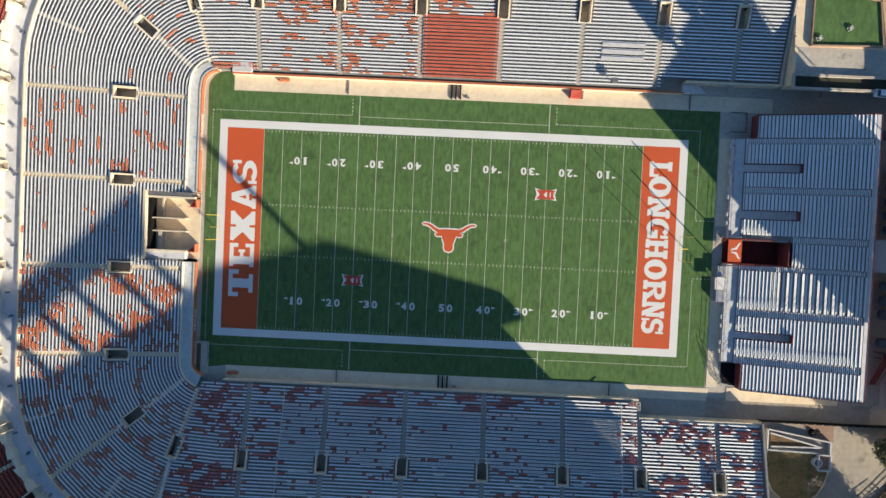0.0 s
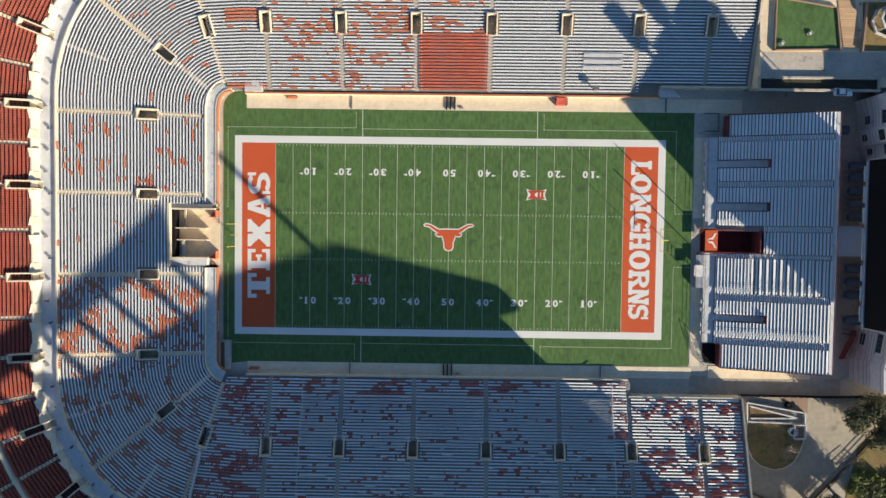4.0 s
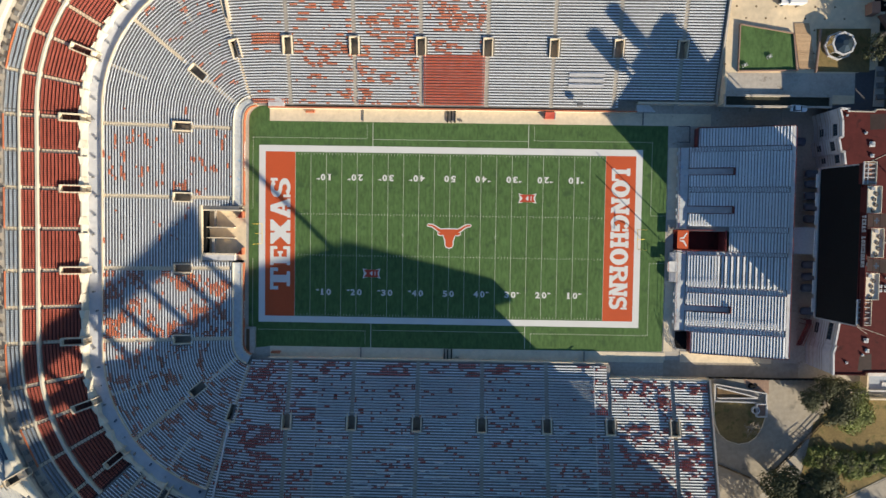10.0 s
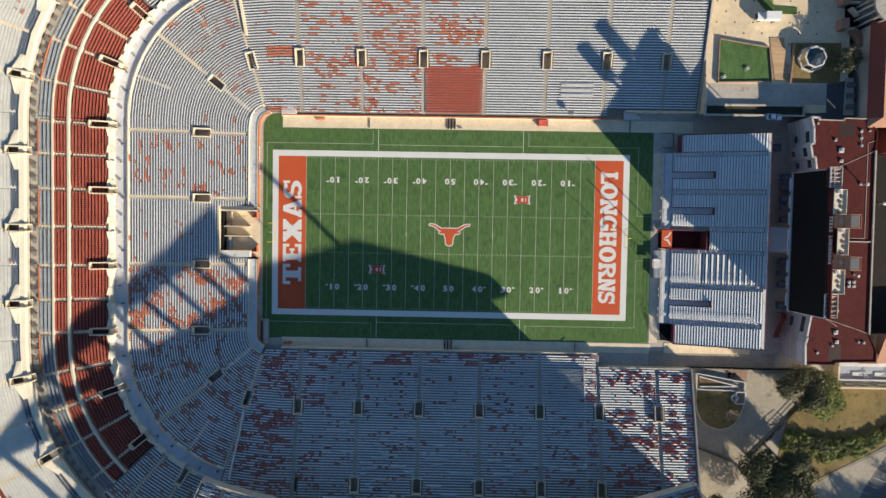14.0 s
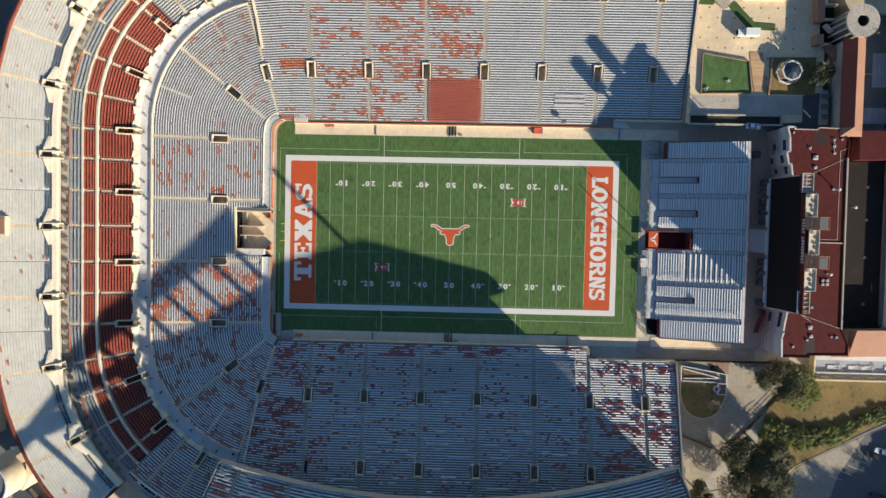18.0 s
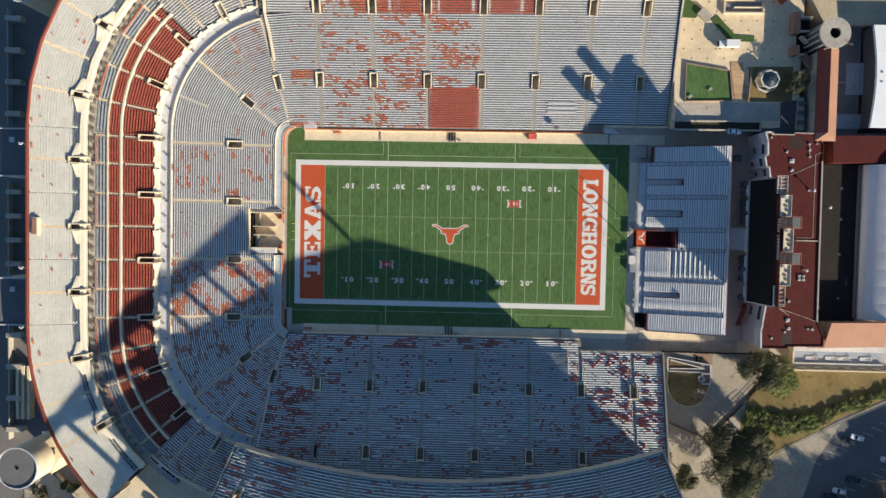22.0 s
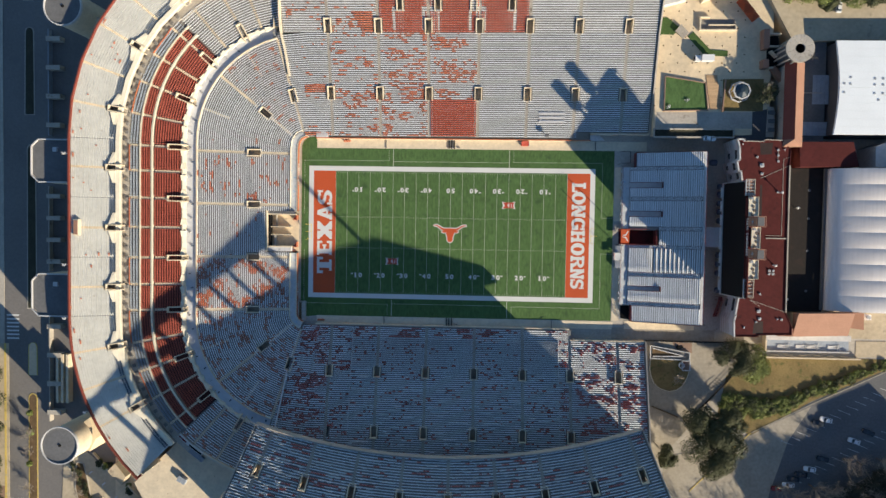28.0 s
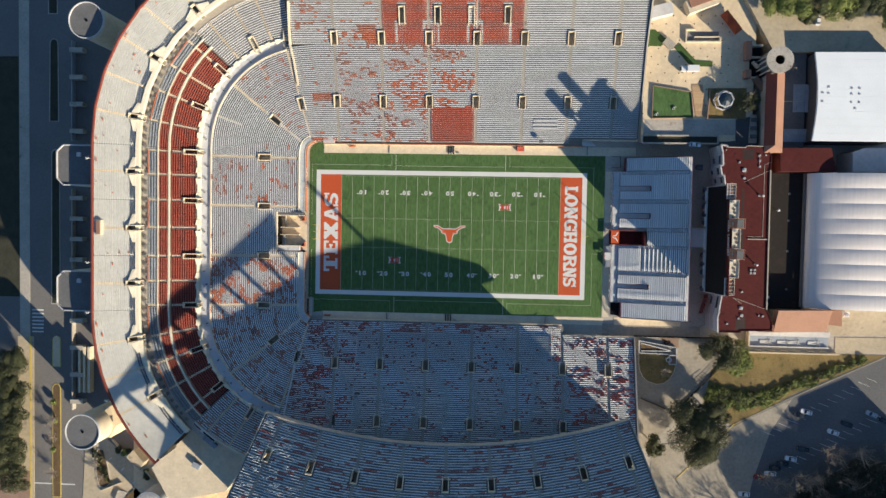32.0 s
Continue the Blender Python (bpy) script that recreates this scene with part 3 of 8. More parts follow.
def vomitory(s, r0, r1, zf, wide=2.2, deep=1.5, open_in=True, tall=0.95):
    """A portal through the seating: sunken passage with parapet walls on three sides."""
    tx, ty = -s[3], s[2]
    x, y = at_station(s, r0)
    th = base("vomitory", x, y, zf(r0, s), "open concrete stair portal with pale parapet walls cut through the seating", "portal", "portals through the seating", "structure")

    def strip(w0, w1, a, b, z0a, z1a, z0b, z1b):
        q = [(at_station(s, r)[0] + tx * w, at_station(s, r)[1] + ty * w) for r, w in ((a, w0), (b, w0), (b, w1), (a, w1))]
        return Geo().prism(q, [z0a, z0b, z0b, z0a], [z1a, z1b, z1b, z1a])

    zl, zh = zf(r0, s), zf(r1, s)
    h = wide / 2
    lo = min(zl, zh) - deep
    obs = [strip(w0, w1, r0, r1, lo, zl + tall, lo, zh + tall).ob("side_wall", CREAM) for w0, w1 in ((-h - 0.3, -h), (h, h + 0.3))]
    obs.append(strip(-h - 0.3, h + 0.3, r1, r1 + 0.3, zh - 0.5, zh + tall, zh - 0.5, zh + tall).ob("back_wall", CREAM))
    if open_in:
        obs.append(strip(-h - 0.22, h + 0.22, r0 - 0.2, r0, lo, zl + 0.1, lo, zl + 0.1).ob("front_wall", CREAM))
    obs.append(strip(-h, h, r0, r1 + 4, lo - 0.2, lo, lo - 0.2, lo).ob("passage_floor", CONC))
    obs.append(strip(-h, h, r1 + 4, r1 + 4.2, lo, zh, lo, zh).ob("passage_end", DARK))
    hang(th, *obs)


def steps_of(r0, r1, pitch=0.76):
    n = max(1, round((r1 - r0) / pitch))
    return [r0 + (r1 - r0) * i / n for i in range(n + 1)]


def cut(r0, r1):
    """Leaves the portal's place open at both ends of a block."""
    return lambda i, R, n: (i == 0 or i == n - 1) and r0 <= R + 0.01 < r1


def cut_many(pairs):
    return lambda i, R, n: (i == 0 or i == n - 1) and any(a <= R + 0.01 < b for a, b in pairs)


GREY_BLOCK = "stepped concrete seating block with long grey aluminium benches"
sparse = lambda p, fx=0.05, fy=0.11: (lambda x, y: 1.9 * p * max(0.0, 0.5 + 1.6 * noise.noise((x * fx, y * fy, 3.3))))

# long side beyond the sideline (sunlit), lower tier then a steeper upper tier
E_AISLES = [-46.6, -27.6, -8.7, 10.2, 28.9, 47.0, 65.0]
EV = (18.4, 22.9)
e_low, e_up = steps_of(4.8, 42.0), steps_of(42.0, 74.0)
UPZ = lambda R, s: 1.9 + 0.30 * 37.2 + 0.46 * (R - 42.0)
EV2 = (42.0, 46.5)
edges = [-58.0] + E_AISLES + [76.0]
dens = [0.012, 0.085, 0.15, 0.15, 0.0, 0.0, 0.0, 0.0]
TOPV = (-19.2, -5.2, 8.0, 22.0)
for j, (a, b) in enumerate(zip(edges, edges[1:])):
    if j == 0:
        st = lambda R: None
        stations = [corner(102.7), (-50.0, 33.0, -0.10, 1.0, SE_), sx(-48.0), sx(b)]
        stations_up = [sx(-64.0), sx(-48.0), sx(b)]
        lowcut = lambda i, R, n: i == n - 1 and EV[0] <= R + 0.01 < EV[1]
        upcut = lambda i, R, n: i == n - 1 and EV2[0] <= R + 0.01 < EV2[1]
    elif j == 7:
        stations = [sx(a), sx(a + 1.3), sx(b)]
        stations_up = stations
        lowcut = lambda i, R, n: i == 0 and EV[0] <= R + 0.01 < EV[1] or R < 6.6
        upcut = lambda i, R, n: i == 0 and EV2[0] <= R + 0.01 < EV2[1]
    else:
        stations = [sx(a), sx(a + 1.3), sx(b - 1.3), sx(b)]
        tops = [x for x in TOPV if a < x < b]
        stations_up = [sx(x) for x in sorted([a, a + 1.3, b - 1.3, b] + [x + d for x in tops for d in (-1.25, 1.25)])]
        holes = [i for i, (p, q) in enumerate(zip(stations_up, stations_up[1:])) if any(abs((p[0] + q[0]) / 2 - x) < 0.1 for x in tops)]
        lowcut = cut(*EV)
        upcut = lambda i, R, n, holes=tuple(holes): (i in (0, n - 1) and EV2[0] <= R + 0.01 < EV2[1]) or (i in holes and 49.0 <= R + 0.01 < 55.0)
        if j == 6:
            lowcut = lambda i, R, n: (i in (0, n - 1) and EV[0] <= R + 0.01 < EV[1]) or (R < 6.6 and i > 0)
    blk, spans = tier(stations, e_low, LOW, lowcut, label=GREY_BLOCK, share=j > 0)
    blk2, spans2 = tier(stations_up, e_up, UPZ, upcut, label=GREY_BLOCK, share=j > 0)
    if j == 3:
        lowspans = [p for p in spans if abs(p[0][1]) < 51.2]
        seats_on(lowspans, SEAT_RED2, lambda x, y: 1, "solid block of orange red stadium seats on benches")
        spans = [p for p in spans if abs(p[0][1]) >= 51.2]
    if j == 0:
        seats_on([p for p in spans if p[-1][1] < 39.0], SEAT, lambda x, y: 0.5, "orange clip-on seats along the front corner benches")
        seats_on([p for p in spans if 53.6 < p[-1][1] < 56.6], SEAT, lambda x, y: 1, "solid patch of orange seats beside a portal", keep=lambda x, y: -56.6 < x < -48.4)
    if dens[j]:
        seats_on(spans, SEAT, sparse(dens[j], 0.11, 0.24), "scattered orange clip-on seats along the grey benches", runs=(1, 1, 2, 2, 3, 3, 4, 6))
    if j in (2, 3, 4):
        white_blocks = [(x - 0.5, x + 0.5, 75, 82.6) for x in (-21.4, -10.4, -4.9, 6.8, 12.3, 23.1)] + [(x - 1.7, x + 1.7, 81.6, 89.0) for x in TOPV] + [(-10.9, -4.9, 81.6, 82.9), (6.8, 12.5, 81.6, 82.9), (-21.9, -19.2, 81.6, 82.9), (22.0, 23.6, 81.6, 82.9)]
        seats_on(spans2, SEAT_RED2, lambda x, y: 1, "orange red stadium seats in a solid block with white blocks", keep=lambda x, y: not any(q[0] < x < q[1] and q[2] < y < q[3] for q in white_blocks) and y < 104)
    elif j in (0, 1):
        seats_on(spans2, SEAT, sparse(0.05, 0.1, 0.2), "few orange clip-on seats along the grey benches", runs=(1, 2, 3, 4))
        if j == 1:
            seats_on([p for p in spans2 if p[0][1] < 81.2], SEAT, lambda x, y: 1, "solid patch of orange seats beside a portal", keep=lambda x, y: -37.4 + (81.2 - y) * 0.6 < x < -29.6)
for x in E_AISLES:
    aisle(sx(x), e_low, LOW, skip=lambda R: EV[0] <= R + 0.01 < EV[1])
    aisle(sx(x), e_up, UPZ, skip=lambda R: EV2[0] <= R + 0.01 < EV2[1])
    vomitory(sx(x), *EV, LOW)
    vomitory(sx(x), *EV2, UPZ)
for x in TOPV:
    vomitory(sx(x), 49.0, 55.0, UPZ, 1.9, 1.6)
for x in (-21.4, -10.4, -4.9, 6.8, 12.3, 23.1):
    aisle(sx(x), [r for r in e_up if r < 50.0], UPZ, 0.8)
vomitory(sx(-66.0), 43.8, 48.0, lambda R, q: 13.0, 1.9, 1.6, True, 1.3)

CHAIR = mat("pale_grey_seat_plastic", (0.56, 0.6, 0.63), 0.5, spread=0.15, fine=3, bump=0.05)
# long side under the curved deck (shaded)
W_AISLES = [-46.2, -27.4, -8.5, 10.3, 29.1, 47.4, 65.8]
WV = (19.0, 23.5)
WV2 = (41.2, 45.4)
w_low = steps_of(4.6, 56.0)
edges = [-58.0] + W_AISLES + [76.5]
dens = [0.05, 0.06, 0.016, 0.018, 0.018, 0.03, 0.052, 0.042]
for j, (a, b) in enumerate(zip(edges, edges[1:])):
    if j == 0:
        stations = [corner(255.5), (-50.0, -32.5, -0.10, -1.0, SE_), sw(-47.6), sw(b)]
        c = lambda i, R, n: i == n - 1 and (WV[0] <= R + 0.01 < WV[1])
    elif j == 7:
        stations = [sw(a), sw(a + 1.3), sw(b)]
        c = lambda i, R, n: i == 0 and WV[0] <= R + 0.01 < WV[1] or R < 8.3
    else:
        stations = [sw(a), sw(a + 1.3), sw(b - 1.3), sw(b)]
        c = cut_many((WV, WV2))
        if j == 6:
            c = lambda i, R, n: (i in (0, n - 1) and any(q[0] <= R + 0.01 < q[1] for q in (WV, WV2))) or R < 8.3
    blk, spans = tier(stations, w_low, LOW, c, label=GREY_BLOCK, share=j > 0)
    where = lambda p: (p[0][0] + p[-1][0]) / 2
    row = lambda p: abs(p[0][1]) - 32.5
    rows_w = []
    for p in spans:
        # the two rails part the clip-on seats of the wings from the chairs of the centre
        cuts = [x for x in (-37.6, 43.0) if p[0][0] < x < p[-1][0]]
        if cuts and len(p) > 1 and j > 0:
            c = cuts[0]
            f = lambda a, b: [c if k == 0 else a[k] + (b[k] - a[k]) * (c - a[0]) / (b[0] - a[0]) for k in range(5)]
            left_ = [q for q in p if q[0] < c]
            right_ = [q for q in p if q[0] >= c]
            m_ = f(left_[-1], right_[0])
            rows_w += [left_ + [m_], [m_] + right_]
        else:
            rows_w.append(p)
    wing = [p for p in rows_w if not -37.6 < where(p) < 43.0]
    mid = [p for p in rows_w if -37.6 < where(p) < 43.0]
    seats_on(wing, SEAT_WEST, sparse(0.13 if j < 5 else 0.12, 0.17, 0.5), "orange red clip-on seats scattered thickly along grey benches", runs=(1, 1, 2, 2, 3, 4, 6))
    seats_on([p for p in mid if row(p) < 8.2], SEAT_WEST, sparse(0.11, 0.09, 0.3), "orange clip-on seats on the front benches")
    seats_on([p for p in mid if row(p) >= 8.2], SEAT_WEST, sparse(0.04, 0.12, 0.35), "few orange red seats on the centre benches", runs=(1, 1, 2, 2, 3))
    seats_on([p for p in mid if 8.2 <= row(p) < 20.0], CHAIR, lambda x, y: 1, "closed rows of grey moulded chairs on the centre benches", name="stadium_chairs")
    seats_on([p for p in mid if row(p) >= 20.0], CHAIR, sparse(0.02, 0.1, 0.4), "few pale moulded seats on the centre benches", name="stadium_chairs", runs=(2, 3, 5, 9, 14))
for j, x in enumerate(W_AISLES):
    two = 0 < j < 6
    aisle(sw(x), w_low, LOW, skip=lambda R: WV[0] <= R + 0.01 < WV[1] or (two and WV2[0] <= R + 0.01 < WV2[1]) or (x > 50 and R < 8.3))
    vomitory(sw(x), *WV, LOW)
    if two:
        vomitory(sw(x), *WV2, LOW)

# end bowl, lower tier
n_low = steps_of(6.5, 40.8)
NV = (17.6, 22.3)
BOWL_AISLES = [corner(102.7), corner(140.0), sn(30.6), sn(10.3), sn(-10.3), sn(-31.0), corner(220.0), corner(255.5)]
TUN = (8.0, -7.9)


def ang(a, b, n, da=2.6, ea=2.6):
    """Stations round a corner from a to b degrees, with a narrow strip at either end."""
    inner = [a + da + (b - ea - a - da) * i / n for i in range(n + 1)]
    return [corner(q) for q in [a] + inner + [b]]


blocks = [
    (ang(102.7, 140, 3), 0.03), (ang(140, 180, 4)[:-1] + [sn(33.0), sn(31.9), sn(30.6)], 0.006),
    ([sn(30.6), sn(29.3), sn(11.6), sn(10.3)], 0.045), ([sn(10.3), sn(9.0), sn(TUN[0]), sn(TUN[1]), sn(-9.0), sn(-10.3)], 0.012),
    ([sn(-10.3), sn(-11.6), sn(-29.7), sn(-31.0)], 0.2), ([sn(-31.0), sn(-32.3), corner(184.0), corner(195), corner(207), corner(217.4), corner(220)], 0.09),
    (ang(220, 255.5, 3), 0.12),
]
for bi, (stations, dn) in enumerate(blocks):
    if bi == 3:
        c = lambda i, R, n: ((i == 0 or i == n - 1) and NV[0] <= R + 0.01 < NV[1]) or (R < 15.4 and i == 2)
    else:
        c = cut(*NV)
    blk, spans = tier(stations, n_low, LOW, c, label="curved stepped concrete block with grey aluminium benches")
    seats_on(spans, SEAT, sparse(dn, 0.3, 0.3), "scattered orange clip-on seats on the bowl's benches", runs=(1, 1, 2, 2, 3, 3, 4, 6))
for s in BOWL_AISLES:
    aisle(s, n_low, LOW, skip=lambda R: NV[0] <= R + 0.01 < NV[1], material=CREAM)
    vomitory(s, *NV, LOW)
for s in (corner(121), corner(160), corner(200), corner(238)):
    aisle(s, [r for r in n_low if r > 30.4], LOW, 0.9, material=CREAM)

BOWL = [corner(102.7 + 77.3 * i / 12) for i in range(13)] + [sn(33.0 - 65.5 * i / 10) for i in range(11)] + [corner(180 + 75.5 * i / 12) for i in range(1, 13)]


def band(name, R, zf, prof, material, label, stations=None, category="wall", kind="structure", parent=None):
    path = [(*at_station(s, R), s[2], s[3], zf(R, s)) for s in (stations or BOWL)]
    return Geo().sweep(path, prof).ob(name, material, parent, label, category, "", kind)


Z0 = lambda z: (lambda R, s: z)
WALK_Z = 10.2
WALKWAY = mat("white_walkway_coating", (0.55, 0.56, 0.6), 0.8, spread=0.1, big=0.2, fine=0.8, second=(0.5, 0.5, 0.52), cover=0.06)
band("upper_walkway", 41.1, lambda R, s: min(LOW(40.8, s), WALK_Z + 1.8), [(0, -0.6), (4.4, -0.6), (4.4, 0.0), (0, 0.0)], WALKWAY, "pale coated concourse walkway behind the lower bowl", category="walkway")
band("lower_rear_parapet", 40.9, lambda R, s: LOW(40.8, s), [(-0.1, -0.6), (0.25, -0.6), (0.25, 0.75), (-0.1, 0.75)], CREAM, "cream concrete parapet at the top of the lower bowl")


for k in range(34):
    s = at_pos(-58.0 + k * 5.4, 43.0)
    x, y = at_station(s, 42.6 + (k % 3) * 0.5)
    z = min(LOW(40.8, s), WALK_Z + 1.8)
    Geo().obox(x, y, math.atan2(s[3], s[2]) + 0.4 * (k % 2), 0.7, 0.45, z, z + 0.75).ob("waste_bin", (SEAT_DARK, STEEL, TREAD)[k % 3], label="small dark bin standing on the pale walkway", category="bin", group="bins on the walkway")


def part_of(lo, hi):
    """Stations of the bowl from lo to hi degrees, counted round the ends; the straight end is 180."""
    out = [corner(lo + (180 - lo) * i / 8) for i in range(9)] if lo < 180 else []
    out += [sn(33.0 - 65.5 * i / 9) for i in range(1, 9)]
    out += [sn(-32.5)] + [corner(180 + (hi - 180) * i / 8) for i in range(1, 9)]
    return out


MID = lambda R, s: 12.4 + 0.42 * (R - 45.4)
band("club_front_wall", 45.1, lambda R, s: 12.4, [(0.1, -4.0), (0.5, -4.0), (0.5, 0.8), (0.1, 0.8)], PARAPET, "cream concrete front wall of the red seating tier", part_of(98.5, 251))
MIDV = (45.6, 49.8)
# a: aisle, v: aisle with a portal, e: end of a kind of seat
mid_marks = [(98.2, "e"), (109.0, "a"), (117.6, "v"), (128.2, "a"), (134.5, "e"), (138.1, "v"), (148.9, "a"), (159.1, "v"), (170.3, "a"), (31.5, "v"), (22.1, "a"), (11.9, "v"), (0.8, "a"), (-10.7, "v"), (-20.8, "a"), (-30.6, "v"),
             (189.7, "a"), (200.0, "v"), (210.4, "a"), (221.0, "v"), (225.8, "e"), (231.8, "a"), (241.6, "v"), (251.0, "e")]
mid_st = [corner(m) if m > 90 else sn(m) for m, k in mid_marks]
mid_kind = [k for m, k in mid_marks]
m_rows = steps_of(45.6, 54.6, 0.8)
o_rows = steps_of(55.7, 58.8, 0.77)
b_rows = steps_of(59.6, 62.4, 0.9)
for j, (a, b) in enumerate(zip(mid_st, mid_st[1:])):
    sts = between(a, b, 52.0)
    red = 4 <= j < 20
    for rows, m_, nm in ((m_rows, SEAT_RED, "dark red"), (o_rows, SEAT_RED, "faded red"), (b_rows, SEAT_GREY, "blue grey")):
        if not red:
            if rows is m_rows:
                blk, spans = tier(sts, steps_of(45.6, 61.4 if j > 6 else 62.4, 0.79), MID, label=GREY_BLOCK, benches=ALU)
                if j > 6:
                    seats_on(spans, SEAT, sparse(0.06, 0.2, 0.2), "orange red clip-on seats on the corner benches", runs=(1, 2, 2, 3, 4))
            continue
        blk, spans = tier(sts, rows, MID, chairs=True, label="stepped concrete tier carrying rows of %s stadium chairs" % nm, deck=TREAD if rows is b_rows else RED_TREAD)
        seats_on(spans, m_, lambda x, y: 1, "closed rows of %s stadium chairs" % nm, out=0.45, up=0.36, pitch=0.56, name="stadium_chairs")
for j, (s, k) in enumerate(zip(mid_st, mid_kind)):
    if k == "e":
        continue
    in_red = 4 < j < 20
    aisle(s, m_rows if in_red else steps_of(45.6, 61.4, 0.79), MID, 0.9, skip=(lambda R: MIDV[0] <= R + 0.1 < MIDV[1]) if k == "v" else None, material=CREAM)
    if in_red:
        aisle(s, o_rows, MID, 0.9, material=CREAM)
        aisle(s, b_rows, MID, 0.9, material=CREAM)
    if k == "v":
        vomitory(s, 43.9, 49.9, lambda R, q: max(MID(R, q), 12.4) + 0.3, 1.6, 2.0, False, 1.2)
PART = part_of(133.5, 226)
band("mid_parapet", 55.0, MID, [(0.05, -0.8), (0.68, -0.8), (0.68, 1.0), (0.05, 1.0)], PARAPET, "cream concrete cross walk between seat tiers", PART)
band("mid_parapet", 58.85, MID, [(0.05, -0.8), (0.5, -0.8), (0.5, 0.9), (0.05, 0.9)], PARAPET, "cream concrete parapet between seat tiers", PART)
for a, b in list(zip(mid_st, mid_st[1:]))[5:-5:2]:
    band("walk_rail", 62.35, MID, [(0, 0.3), (0.14, 0.3), (0.14, 0.95), (0, 0.95)], SEAT, "orange painted steel rail behind the grey chairs", between(a, b, 62.0), "rail")
band("press_walk", 62.4, MID, [(0, -0.8), (2.6, -0.8), (2.6, 0.3), (0, 0.3)], CONC, "grey walkway under the upper deck edge", PART)
for lo, hi in ((104.0, 134.0), (225.5, 232.0)):
    band("press_walk", 61.6, MID, [(0, -0.8), (3.6, -0.8), (3.6, 0.25), (0, 0.25)], CONC, "grey walkway under the upper deck edge", [corner(lo + (hi - lo) * i / 8) for i in range(9)])
cb = [corner(226 + 10.5 * i / 6) for i in range(7)]
band("banner_wall", 61.9, MID, [(0, -1.0), (1.1, -1.0), (1.1, 0.9), (0, 0.7)], WHITE, "white banner board along the rim of the corner tier", cb, "banner")
for i in range(15):
    s = corner(226.6 + 9.2 * i / 14)
    if i not in (5, 6):
        x, y = at_station(s, 62.45)
        w_ = (0.75, 0.5, 0.9, 0.6)[i % 4]
        Geo().obox(x, y, math.atan2(s[3], s[2]), 0.55, w_, MID(62.4, s) + 0.6, MID(62.4, s) + 0.84).ob("banner_bar", RAIL if i < 5 else BLACK, label="dark bar of the banner's lettering", category="banner", group="bars of the banner", kind="structure")
band("corner_parapet", 61.5, MID, [(0, -2.0), (0.6, -2.0), (0.6, 0.9), (0, 0.9)], PARAPET, "pale parapet at the rim of the corner tier", [corner(236.4 + 14.6 * i / 8) for i in range(9)])
# low grey blocks along the walkway stand in for its shadow strips
for s in [st for a, b in zip(part_of(134, 226), part_of(134, 226)[1:]) for st in (a, tuple((u + v) / 2 for u, v in zip(a, b)))]:
    x, y = at_station(s, 63.4)
    Geo().obox(x, y, math.atan2(s[3], s[2]), 1.1, 1.3, MID(63, s) + 0.25, MID(63, s) + 0.8).ob("stall", TREAD, label="low grey block on the walkway in place of shadow strips", category="stall", group="stalls on the walkway", kind="structure")

# upper deck of the end bowl
UP = lambda R, s: 24.0 + 0.37 * (R - 65.4)
u_rows = steps_of(65.4, 79.6, 0.79)
UPST = part_of(100, 227)
band("upper_front_wall", 63.4, lambda R, s: 24.0, [(0.6, -1.0), (1.9, -1.0), (1.9, 0.75), (0.6, 0.4)], PARAPET, "cream concrete front wall of the upper deck", UPST)
band("rim_wall", 79.6, UP, [(0, -3.0), (0.5, -3.0), (0.5, 0.9), (0, 0.9)], RIM, "red painted rim wall of the upper deck", UPST)
band("outer_wall", 78.8, Z0(0), [(0, -5.0), (0.5, -5.0), (0.5, 27.0), (0, 27.0)], CREAM, "tall outer wall of the end stand", UPST)
band("deck_rear_wall", 65.3, Z0(0), [(0, 10.0), (0.3, 10.0), (0.3, 22.8), (0, 22.8)], CONC, "grey concrete wall behind the walkway under the upper deck", UPST)
up_marks = [(100.0, "e"), (107.2, "v"), (117.8, "a"), (128.3, "v"), (138.9, "a"), (149.4, "v"), (160.0, "a"), (170.5, "v"), (33.0, "j"), (22.6, "v"), (11.5, "j"), (0.5, "v"), (-10.4, "j"), (-21.3, "v"), (-32.0, "j"), (189.4, "v"), (199.5, "a"), (210.1, "v"), (226.5, "e")]
up_st = [corner(m) if m > 90 else sn(m) for m, k in up_marks]
up_kind = [k for m, k in up_marks]
UV = (65.4, 68.6)
for j, (a, b) in enumerate(zip(up_st, up_st[1:])):
    sts = between(a, b, 72.0, 1.2)
    blk, spans = tier(sts, u_rows, UP, (lambda i, R, n, j=j: UV[0] <= R + 0.01 < UV[1] and (i == 0 and up_kind[j] == "v" or i == n - 1 and up_kind[j + 1] == "v")), label="upper deck concrete block with pale benches", deck=ROOFCOAT, benches=ROOFCOAT, inset=0.5, seat_h=0.24)
    seats_on([p for p in spans if math.hypot(p[0][0] - sts[0][0] if sts[0][3] else p[0][0] + 57.0, p[0][1] - sts[0][1]) < 66.6], SEAT_DARK, lambda x, y: 1, "dark blue grey chairs in two front rows of the upper deck", out=0.45, up=0.3, name="stadium_chairs")
    seats_on(spans, SEAT, sparse(0.006), "few orange clip-on seats on the upper deck benches", runs=(1, 2, 2, 3))
for j, s in enumerate(up_st):
    if up_kind[j] in "av":
        aisle(s, u_rows, UP, 0.8, skip=(lambda R: UV[0] <= R + 0.01 < UV[1]) if up_kind[j] == "v" else None, material=PAVING)
    if up_kind[j] == "v":
        vomitory(s, 63.3, 68.2, lambda R, q: max(UP(R, q), 24.0), 1.7, 2.2, False, 1.15)
    if up_kind[j] == "j":
        aisle(s, u_rows, UP, 0.14, material=DARK)


